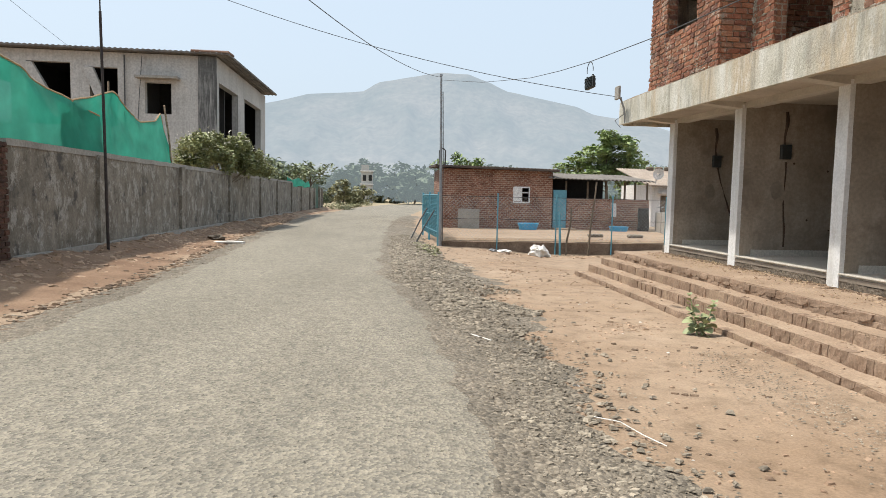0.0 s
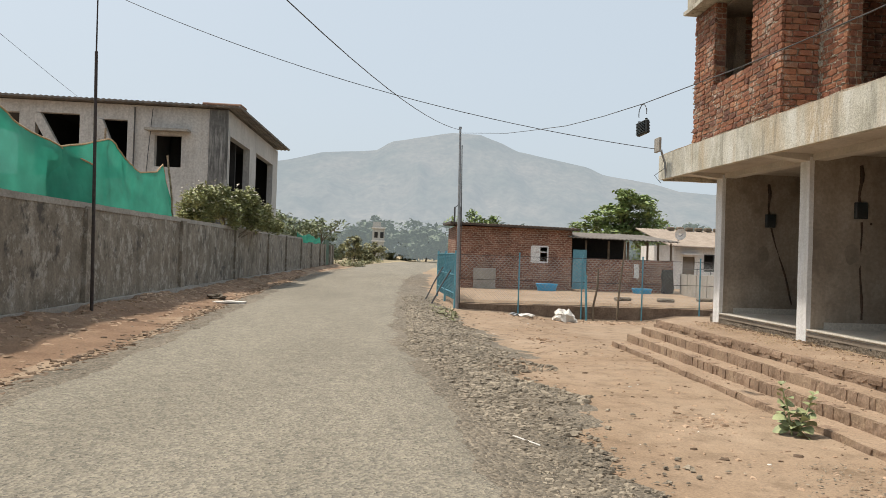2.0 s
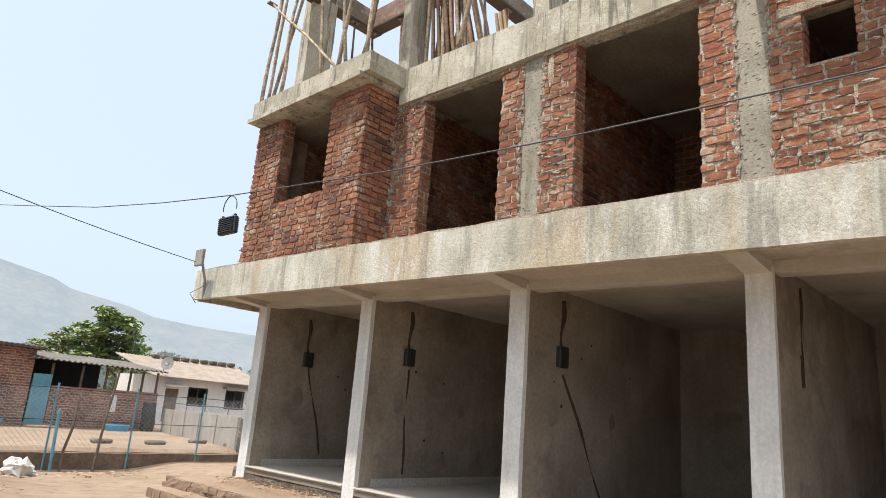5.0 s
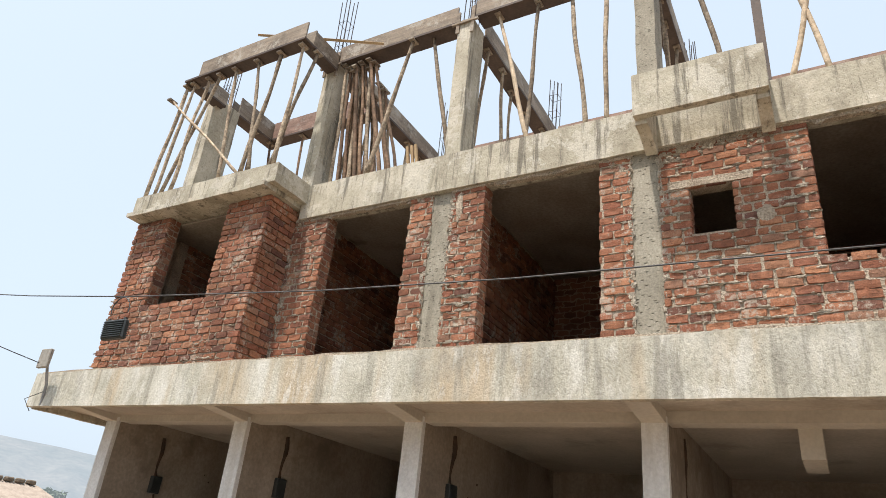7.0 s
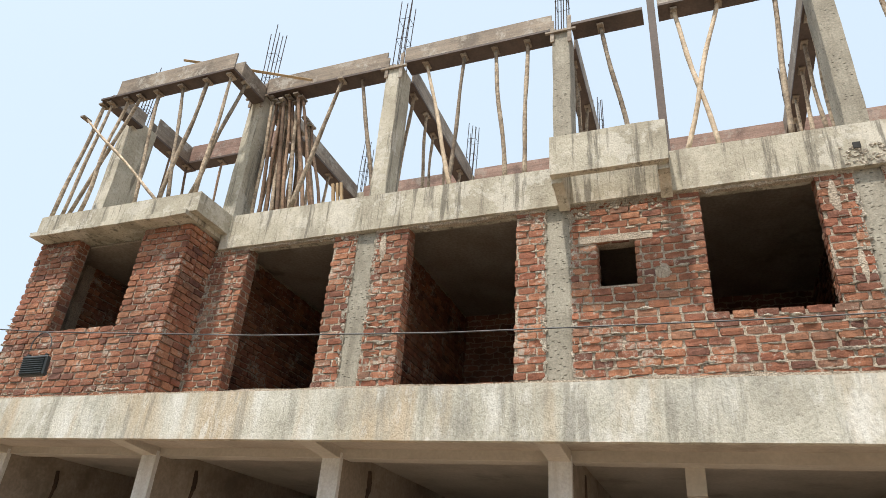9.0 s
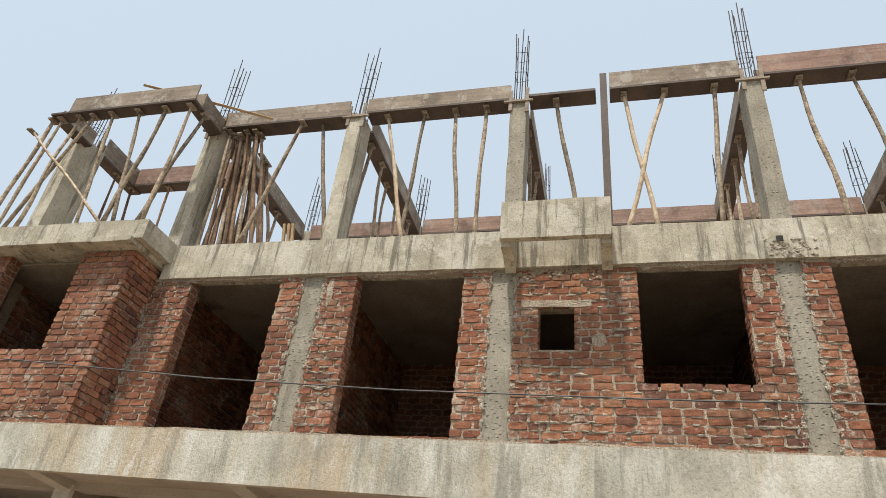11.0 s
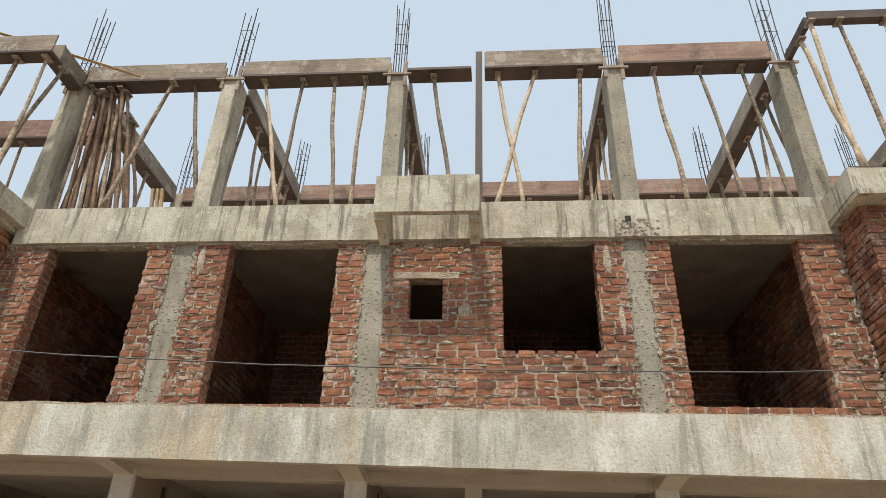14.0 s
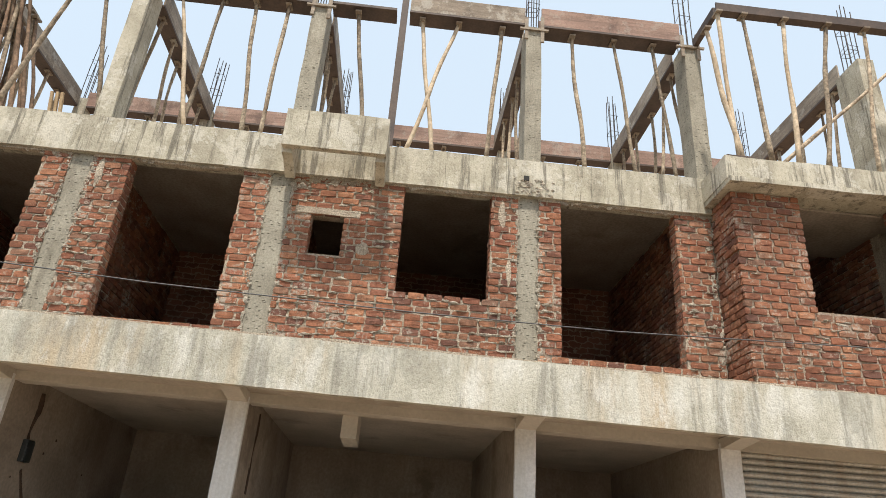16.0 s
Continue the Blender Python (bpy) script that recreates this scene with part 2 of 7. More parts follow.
M["bluetub"] = surf("blue_plastic", (0.02, 0.25, 0.50), (0.03, 0.32, 0.58), 2, 30, 0.4, 0)
M["wire"] = surf("galvanised_wire", (0.24, 0.26, 0.265), (0.34, 0.36, 0.365), 4, 30, 0.5, 0, metal=0.4)
M["cable"] = surf("dark_cable", (0.05, 0.05, 0.05), (0.08, 0.08, 0.08), 4, 30, 0.6, 0)
M["pole"] = surf("grey_steel_pole", (0.24, 0.25, 0.26), (0.34, 0.35, 0.36), 3, 30, 0.5, 0.1, 0.002, metal=0.5)
M["boxdark"] = surf("dark_box", (0.02, 0.024, 0.024), (0.04, 0.043, 0.042), 6, 30, 0.5, 0.1, 0.002)
M["groove"] = surf("chased_groove", (0.045, 0.03, 0.022), (0.09, 0.055, 0.035), 6, 30, 0.95, 0.4, 0.01)
M["shutter"] = surf("shutter_steel", (0.42, 0.41, 0.38), (0.52, 0.51, 0.47), 2, 30, 0.5, 0.1, 0.002, metal=0.3, streak=((0.30, 0.22, 0.15), 0.4))
M["tile_roof"] = surf("clay_tile_roof", (0.27, 0.22, 0.18), (0.38, 0.32, 0.265), 2, 12, 0.9, 0.4, 0.02)
M["trunk"] = surf("bark", (0.10, 0.075, 0.05), (0.19, 0.15, 0.11), 5, 30, 0.95, 0.8, 0.02)
M["stone"] = surf("road_gravel", (0.185, 0.155, 0.118), (0.32, 0.275, 0.212), 0.8, 60, 0.95, 0.4, 0.005, island=0.40)
M["rubble"] = surf("earth_rubble", (0.28, 0.185, 0.12), (0.44, 0.32, 0.225), 0.8, 40, 0.95, 0.5, 0.008, island=0.3)
M["clod"] = surf("dark_soil_clod", (0.12, 0.08, 0.053), (0.21, 0.145, 0.098), 0.8, 40, 0.95, 0.5, 0.008, island=0.3)
M["soil"] = surf("reddish_soil", (0.17, 0.098, 0.058), (0.30, 0.195, 0.125), 1.3, 38, 0.97, 0.9, 0.02, stain=((0.33, 0.235, 0.155), 0.8, 0.56), fc=(0.68, 1.15))
M["footing"] = surf("muddy_footing", (0.15, 0.105, 0.075), (0.26, 0.19, 0.14), 3, 20, 0.95, 0.9, 0.02, fc=(0.65, 1.15))
M["sack"] = surf("white_sack", (0.62, 0.59, 0.54), (0.78, 0.75, 0.70), 4, 50, 0.8, 0.3, 0.006)
M["straw"] = surf("dry_straw", (0.30, 0.22, 0.12), (0.44, 0.34, 0.20), 4, 40, 0.9, 0, island=0.3)
M["bougain"] = surf("pale_petals", (0.66, 0.62, 0.50), (0.78, 0.74, 0.64), 4, 30, 0.8, 0)


def leaf_mat(name, c0, c1):
    m = surf(name, c0, c1, 1.2, 8, 0.6, 0, island=0.4)
    p = m.node_tree.nodes["Principled BSDF"]
    p.inputs["Subsurface Weight"].default_value = 0.0
    return m


M["leaf"] = leaf_mat("green_leaf", (0.16, 0.23, 0.08), (0.28, 0.35, 0.13))
M["leaf_bush"] = leaf_mat("bush_leaf", (0.17, 0.19, 0.075), (0.31, 0.325, 0.14))
M["leaf_far"] = leaf_mat("far_leaf", (0.17, 0.21, 0.12), (0.27, 0.30, 0.17))
M["leaf_haze"] = leaf_mat("haze_painted_leaf", (0.10, 0.14, 0.09), (0.17, 0.21, 0.13))
# far crowns carry painted haze: pale blue-grey emission mixed into the leaf shader
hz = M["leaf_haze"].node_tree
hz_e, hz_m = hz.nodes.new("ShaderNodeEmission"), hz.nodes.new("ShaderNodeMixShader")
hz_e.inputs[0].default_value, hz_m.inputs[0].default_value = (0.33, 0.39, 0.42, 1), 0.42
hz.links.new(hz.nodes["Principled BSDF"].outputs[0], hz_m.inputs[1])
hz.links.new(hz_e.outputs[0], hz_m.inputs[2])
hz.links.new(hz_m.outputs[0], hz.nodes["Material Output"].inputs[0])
M["leaf_dry"] = leaf_mat("dry_leaf", (0.20, 0.205, 0.10), (0.32, 0.305, 0.17))
M["leaf_plant"] = leaf_mat("milkweed_leaf", (0.23, 0.27, 0.125), (0.40, 0.44, 0.23))


def layer(n, l, c, tex, lo, hi, amount, colour):
    """Lay a colour over c where a noise passes from lo to hi."""
    k = ramp(n, l, tex.outputs[0], [(lo, (0, 0, 0)), (hi, (amount,) * 3)])
    return mixc(n, l, 'MIX', k.outputs[0], c, colour).outputs[0]


def finish(n, l, p, c, rough, *bumps):
    """Base colour, roughness and a chain of bumps (texture output, strength, distance)."""
    l.new(c, p.inputs["Base Color"])
    p.inputs["Roughness"].default_value = rough
    last = None
    for out, strength, dist in bumps:
        b = n.new("ShaderNodeBump")
        b.inputs["Strength"].default_value, b.inputs["Distance"].default_value = strength, dist
        l.new(out, b.inputs["Height"])
        if last:
            l.new(last.outputs[0], b.inputs["Normal"])
        last = b
    if last:
        l.new(last.outputs[0], p.inputs["Normal"])


def make_fascia():
    """Patchy whitewash on rough concrete: grey mould, rust bands, drips and pits."""
    m, n, l, p = nodes_of("weathered_fascia")
    cloud, grain, pit = noise_tex(n, l, 1.5, 8, 0.68), noise_tex(n, l, 26, 5, 0.7), noise_tex(n, l, 60, 3, 0.6)
    flake, mould = noise_tex(n, l, 3.6, 9, 0.78, (1.0, 1.0, 0.35)), noise_tex(n, l, 1.2, 8, 0.74, (1.0, 1.0, 0.5))
    drip, rust = noise_tex(n, l, 5.0, 6, 0.7, (1.0, 1.0, 0.10)), noise_tex(n, l, 1.1, 5, 0.62, (1.0, 1.0, 0.10))
    c = ramp(n, l, cloud.outputs[0], [(0.30, (0.34, 0.315, 0.25)), (0.48, (0.48, 0.455, 0.375)), (0.66, (0.60, 0.575, 0.50))]).outputs[0]
    c = layer(n, l, c, rust, 0.52, 0.63, 0.62, (0.45, 0.335, 0.205))
    c = layer(n, l, c, flake, 0.51, 0.60, 0.62, (0.66, 0.645, 0.59))
    c = layer(n, l, c, mould, 0.52, 0.62, 0.52, (0.285, 0.275, 0.235))
    c = layer(n, l, c, drip, 0.54, 0.63, 0.62, (0.24, 0.225, 0.185))
    q = ramp(n, l, grain.outputs[0], [(0.30, (0.74, 0.73, 0.71)), (0.48, (1.0, 1.0, 1.0)), (0.75, (1.12, 1.12, 1.12))])
    c = mixc(n, l, 'MULTIPLY', 1.0, c, q.outputs[0]).outputs[0]
    q = ramp(n, l, pit.outputs[0], [(0.27, (0.5, 0.49, 0.47)), (0.36, (1.0, 1.0, 1.0))])
    c = mixc(n, l, 'MULTIPLY', 1.0, c, q.outputs[0]).outputs[0]
    finish(n, l, p, c, 0.9, (flake.outputs[0], 0.5, 0.02), (grain.outputs[0], 0.7, 0.012), (pit.outputs[0], 0.4, 0.006))
    return m


def make_conc():
    """Board-marked raw concrete with cement patches, thin dark runs and honeycomb pits."""
    m, n, l, p = nodes_of("raw_concrete")
    cloud, grain, pit = noise_tex(n, l, 1.1, 8, 0.66), noise_tex(n, l, 24, 5, 0.7), noise_tex(n, l, 48, 3, 0.6, (1.0, 1.0, 0.7))
    patch, run, wash = noise_tex(n, l, 1.9, 9, 0.74), noise_tex(n, l, 8.0, 6, 0.72, (1.0, 1.0, 0.08)), noise_tex(n, l, 1.6, 6, 0.65, (1.0, 1.0, 0.25))
    c = ramp(n, l, cloud.outputs[0], [(0.32, (0.32, 0.285, 0.215)), (0.50, (0.44, 0.40, 0.31)), (0.68, (0.56, 0.515, 0.415))]).outputs[0]
    c = layer(n, l, c, wash, 0.52, 0.62, 0.62, (0.25, 0.222, 0.168))
    c = layer(n, l, c, patch, 0.53, 0.57, 0.55, (0.60, 0.565, 0.485))
    c = layer(n, l, c, run, 0.53, 0.62, 0.80, (0.14, 0.125, 0.098))
    q = ramp(n, l, grain.outputs[0], [(0.30, (0.74, 0.73, 0.71)), (0.48, (1.0, 1.0, 1.0)), (0.75, (1.12, 1.12, 1.12))])
    c = mixc(n, l, 'MULTIPLY', 1.0, c, q.outputs[0]).outputs[0]
    q = ramp(n, l, pit.outputs[0], [(0.28, (0.42, 0.41, 0.39)), (0.36, (1.0, 1.0, 1.0))])
    c = mixc(n, l, 'MULTIPLY', 1.0, c, q.outputs[0]).outputs[0]
    finish(n, l, p, c, 0.92, (patch.outputs[0], 0.45, 0.02), (grain.outputs[0], 0.6, 0.012), (pit.outputs[0], 0.5, 0.008))
    return m


def make_form(name, c0, c1, cement):
    """Used shuttering ply: long grain, cement crust, dark damp stains."""
    m, n, l, p = nodes_of(name)
    grain, fine = noise_tex(n, l, 9.0, 6, 0.7, (0.10, 0.10, 1.6)), noise_tex(n, l, 34, 5, 0.7)
    crust, damp, cloud = noise_tex(n, l, 2.6, 9, 0.76), noise_tex(n, l, 1.7, 7, 0.7), noise_tex(n, l, 0.7, 4, 0.6)
    c = ramp(n, l, cloud.outputs[0], [(0.35, c0), (0.65, c1)]).outputs[0]
    q = ramp(n, l, grain.outputs[0], [(0.32, (0.66, 0.65, 0.64)), (0.65, (1.18, 1.17, 1.15))])
    c = mixc(n, l, 'MULTIPLY', 1.0, c, q.outputs[0]).outputs[0]
    c = layer(n, l, c, damp, 0.53, 0.63, 0.65, tuple(v * 0.45 for v in c0))
    c = layer(n, l, c, crust, 0.53, 0.60, cement, (0.40, 0.365, 0.31))
    q = ramp(n, l, fine.outputs[0], [(0.30, (0.70, 0.69, 0.68)), (0.48, (1.0, 1.0, 1.0)), (0.75, (1.14, 1.14, 1.14))])
    c = mixc(n, l, 'MULTIPLY', 1.0, c, q.outputs[0]).outputs[0]
    finish(n, l, p, c, 0.82, (grain.outputs[0], 0.4, 0.008), (crust.outputs[0], 0.5, 0.015))
    return m


M["conc"] = make_conc()
M["form"] = make_form("formwork_ply", (0.20, 0.155, 0.115), (0.33, 0.275, 0.215), 0.75)
M["formred"] = make_form("red_formwork_ply", (0.21, 0.125, 0.095), (0.31, 0.20, 0.155), 0.35)
M["slab_raw"] = surf("raw_slab_underside", (0.25, 0.205, 0.165), (0.38, 0.325, 0.265), 1.4, 24, 0.95, 0.4, 0.01, stain=((0.17, 0.135, 0.105), 1.6, 0.58), fc=(0.75, 1.12))


def make_bwall():
    m, n, l, p = nodes_of("boundary_render")
    big, mid, fine = noise_tex(n, l, 0.6, 6, 0.6), noise_tex(n, l, 2.4, 7, 0.74, (1.0, 1.0, 0.6)), noise_tex(n, l, 22, 4, 0.6)
    peel = noise_tex(n, l, 3.6, 9, 0.80, (1.0, 1.0, 0.7))
    mould = noise_tex(n, l, 1.7, 6, 0.7, (1.0, 1.0, 0.8))
    c = ramp(n, l, mid.outputs[0], [(0.30, (0.125, 0.106, 0.085)), (0.5, (0.215, 0.188, 0.153)), (0.68, (0.31, 0.278, 0.232))]).outputs[0]
    q = ramp(n, l, big.outputs[0], [(0.3, (0.75, 0.74, 0.72)), (0.65, (1.12, 1.12, 1.11))])
    c = mixc(n, l, 'MULTIPLY', 1.0, c, q.outputs[0]).outputs[0]
    k = ramp(n, l, peel.outputs[0], [(0.525, (0, 0, 0)), (0.570, (0.75, 0.75, 0.75))])
    c = mixc(n, l, 'MIX', k.outputs[0], c, (0.40, 0.38, 0.34)).outputs[0]
    k = ramp(n, l, mould.outputs[0], [(0.57, (0, 0, 0)), (0.66, (0.85, 0.85, 0.85))])
    c = mixc(n, l, 'MIX', k.outputs[0], c, (0.06, 0.055, 0.05)).outputs[0]
    f = ramp(n, l, fine.outputs[0], [(0.3, (0.78, 0.775, 0.765)), (0.7, (1.17, 1.15, 1.12))])
    c = mixc(n, l, 'MULTIPLY', 1.0, c, f.outputs[0]).outputs[0]
    g = n.new("ShaderNodeNewGeometry")
    bend = mixc(n, l, 'ADD', 0.45, g.outputs["Position"], mid.outputs["Color"])
    craze = n.new("ShaderNodeTexVoronoi")
    craze.feature = 'DISTANCE_TO_EDGE'
    craze.inputs["Scale"].default_value = 3.4
    l.new(bend.outputs[0], craze.inputs["Vector"])
    k = ramp(n, l, craze.outputs["Distance"], [(0.010, (0.55, 0.54, 0.52)), (0.030, (1, 1, 1))])
    where = ramp(n, l, mould.outputs[0], [(0.40, (0.75, 0.75, 0.75)), (0.52, (0.08, 0.08, 0.08))])
    c = mixc(n, l, 'MULTIPLY', where.outputs[0], c, k.outputs[0]).outputs[0]
    l.new(c, p.inputs["Base Color"])
    p.inputs["Roughness"].default_value = 0.95
    b = n.new("ShaderNodeBump")
    b.inputs["Strength"].default_value, b.inputs["Distance"].default_value = 0.7, 0.018
    l.new(peel.outputs[0], b.inputs["Height"])
    l.new(b.outputs[0], p.inputs["Normal"])
    return m


M["fascia"] = make_fascia()
M["bwall"] = make_bwall()


def make_net():
    m, n, l, p = nodes_of("green_shade_net")
    t = noise_tex(n, l, 1.3, 5)
    r = ramp(n, l, t.outputs[0], [(0.3, (0.02, 0.24, 0.165)), (0.7, (0.045, 0.38, 0.265))])
    l.new(r.outputs[0], p.inputs["Base Color"])
    p.inputs["Roughness"].default_value = 0.8
    tr = n.new("ShaderNodeBsdfTranslucent")
    l.new(r.outputs[0], tr.inputs[0])
    tp = n.new("ShaderNodeBsdfTransparent")
    a, b = n.new("ShaderNodeMixShader"), n.new("ShaderNodeMixShader")
    a.inputs[0].default_value, b.inputs[0].default_value = 0.45, 0.06
    l.new(p.outputs[0], a.inputs[1]), l.new(tr.outputs[0], a.inputs[2])
    l.new(a.outputs[0], b.inputs[1]), l.new(tp.outputs[0], b.inputs[2])
    l.new(b.outputs[0], n["Material Output"].inputs[0])
    return m


M["net"] = make_net()


def make_asphalt():
    m, n, l, p = nodes_of("worn_asphalt")
    big, mid = noise_tex(n, l, 0.5, 6, 0.6, (1.0, 0.35, 1.0)), noise_tex(n, l, 7, 5, 0.7)
    g = n.new("ShaderNodeNewGeometry")
    v = n.new("ShaderNodeTexVoronoi")
    v.inputs["Scale"].default_value = 50
    l.new(g.outputs["Position"], v.inputs["Vector"])
    r = ramp(n, l, big.outputs[0], [(0.3, (0.178, 0.162, 0.130)), (0.7, (0.238, 0.217, 0.176))])
    q = ramp(n, l, mid.outputs[0], [(0.3, (0.82, 0.82, 0.82)), (0.7, (1.16, 1.16, 1.16))])
    k = ramp(n, l, v.outputs["Color"], [(0.2, (0.68, 0.68, 0.69)), (0.5, (1.0, 0.985, 0.96)), (0.8, (1.30, 1.27, 1.21))])
    c = mixc(n, l, 'MULTIPLY', 1.0, r.outputs[0], q.outputs[0])
    c = mixc(n, l, 'MULTIPLY', 1.0, c.outputs[0], k.outputs[0])
    hole = noise_tex(n, l, 24, 4, 0.65)
    hk = ramp(n, l, hole.outputs[0], [(0.31, (0.36, 0.35, 0.33)), (0.39, (1.04, 1.04, 1.04))])
    c = mixc(n, l, 'MULTIPLY', 1.0, c.outputs[0], hk.outputs[0])
    l.new(c.outputs[0], p.inputs["Base Color"])
    p.inputs["Roughness"].default_value = 0.95
    b = n.new("ShaderNodeBump")
    b.inputs["Strength"].default_value, b.inputs["Distance"].default_value = 0.7, 0.012
    l.new(v.outputs["Distance"], b.inputs["Height"])
    l.new(b.outputs[0], p.inputs["Normal"])
    return m


def make_ground():
    m, n, l, p = nodes_of("dusty_earth")
    big, mid, fine = noise_tex(n, l, 0.35, 6, 0.6), noise_tex(n, l, 3.0, 6, 0.65), noise_tex(n, l, 45, 4, 0.6)
    r = ramp(n, l, big.outputs[0], [(0.3, (0.245, 0.166, 0.104)), (0.7, (0.355, 0.268, 0.190))])
    q = ramp(n, l, mid.outputs[0], [(0.28, (0.66, 0.64, 0.61)), (0.5, (1.0, 1.0, 1.0)), (0.75, (1.16, 1.16, 1.15))])
    k = ramp(n, l, fine.outputs[0], [(0.3, (0.80, 0.79, 0.78)), (0.7, (1.14, 1.14, 1.14))])
    c = mixc(n, l, 'MULTIPLY', 1.0, r.outputs[0], q.outputs[0])
    c = mixc(n, l, 'MULTIPLY', 1.0, c.outputs[0], k.outputs[0])
    # far fields: dry grass
    g = n.new("ShaderNodeNewGeometry")
    s = n.new("ShaderNodeSeparateXYZ")
    l.new(g.outputs["Position"], s.inputs[0])
    mr = n.new("ShaderNodeMapRange")
    mr.inputs["From Min"].default_value, mr.inputs["From Max"].default_value = 60, 110
    l.new(s.outputs["Y"], mr.inputs["Value"])
    gr = ramp(n, l, mid.outputs[0], [(0.3, (0.27, 0.22, 0.13)), (0.7, (0.38, 0.31, 0.20))])
    c = mixc(n, l, 'MIX', mr.outputs[0], c.outputs[0], gr.outputs[0])
    l.new(c.outputs[0], p.inputs["Base Color"])
    p.inputs["Roughness"].default_value = 0.97
    b = n.new("ShaderNodeBump")
    b.inputs["Strength"].default_value, b.inputs["Distance"].default_value = 0.6, 0.03
    l.new(mid.outputs[0], b.inputs["Height"])
    b2 = n.new("ShaderNodeBump")
    b2.inputs["Strength"].default_value, b2.inputs["Distance"].default_value = 0.6, 0.012
    l.new(fine.outputs[0], b2.inputs["Height"])
    l.new(b.outputs[0], b2.inputs["Normal"])
    l.new(b2.outputs[0], p.inputs["Normal"])
    return m


def make_hill():
    m, n, l, p = nodes_of("hazy_hillside")
    t = noise_tex(n, l, 0.006, 8, 0.65)
    t2 = noise_tex(n, l, 0.05, 6, 0.7)
    r = ramp(n, l, t.outputs[0], [(0.35, (0.16, 0.17, 0.13)), (0.7, (0.40, 0.34, 0.27))])
    q = ramp(n, l, t2.outputs[0], [(0.3, (0.5, 0.5, 0.5)), (0.7, (1.35, 1.35, 1.35))])
    c = mixc(n, l, 'MULTIPLY', 1.0, r.outputs[0], q.outputs[0])
    l.new(c.outputs[0], p.inputs["Base Color"])
    p.inputs["Roughness"].default_value = 1.0
    # distance haze is painted in: blue-grey emission mixed over the slope colour
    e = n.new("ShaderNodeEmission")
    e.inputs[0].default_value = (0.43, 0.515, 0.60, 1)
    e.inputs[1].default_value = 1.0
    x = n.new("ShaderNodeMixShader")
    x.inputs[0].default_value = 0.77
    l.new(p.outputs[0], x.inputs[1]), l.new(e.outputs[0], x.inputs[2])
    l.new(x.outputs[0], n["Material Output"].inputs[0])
    return m


def make_far_brick():
    m, n, l, p = nodes_of("far_brickwork")
    g = n.new("ShaderNodeNewGeometry")
    s = n.new("ShaderNodeSeparateXYZ")
    l.new(g.outputs["Position"], s.inputs[0])
    a = n.new("ShaderNodeMath")
    a.operation = 'ADD'
    l.new(s.outputs["X"], a.inputs[0]), l.new(s.outputs["Y"], a.inputs[1])
    cxyz = n.new("ShaderNodeCombineXYZ")
    l.new(a.outputs[0], cxyz.inputs[0]), l.new(s.outputs["Z"], cxyz.inputs[1])
    b = n.new("ShaderNodeTexBrick")
    b.inputs["Scale"].default_value = 1.0
    b.inputs["Brick Width"].default_value, b.inputs["Row Height"].default_value, b.inputs["Mortar Size"].default_value = 0.25, 0.115, 0.012
    b.inputs["Color1"].default_value, b.inputs["Color2"].default_value, b.inputs["Mortar"].default_value = (0.17, 0.072, 0.050, 1), (0.29, 0.140, 0.094, 1), (0.40, 0.32, 0.25, 1)
    # hand-laid courses: the joints wander a little
    wv = noise_tex(n, l, 7.0, 3, 0.6)
    wo = n.new("ShaderNodeVectorMath")
    wo.operation = 'MULTIPLY_ADD'
    wo.inputs[1].default_value = (0.22, 0.15, 0.0)
    l.new(wv.outputs["Color"], wo.inputs[0]), l.new(cxyz.outputs[0], wo.inputs[2])
    l.new(wo.outputs[0], b.inputs["Vector"])
    t = noise_tex(n, l, 1.2, 6, 0.65)
    q = ramp(n, l, t.outputs[0], [(0.3, (0.6, 0.58, 0.56)), (0.5, (0.95, 0.93, 0.9)), (0.7, (1.2, 1.2, 1.2))])
    c = mixc(n, l, 'MULTIPLY', 1.0, b.outputs["Color"], q.outputs[0])
    l.new(c.outputs[0], p.inputs["Base Color"])
    p.inputs["Roughness"].default_value = 0.95
    bm_ = n.new("ShaderNodeBump")
    bm_.inputs["Strength"].default_value, bm_.inputs["Distance"].default_value = 0.6, 0.02
    bm_.invert = True
    l.new(b.outputs["Fac"], bm_.inputs["Height"])
    l.new(bm_.outputs[0], p.inputs["Normal"])
    return m


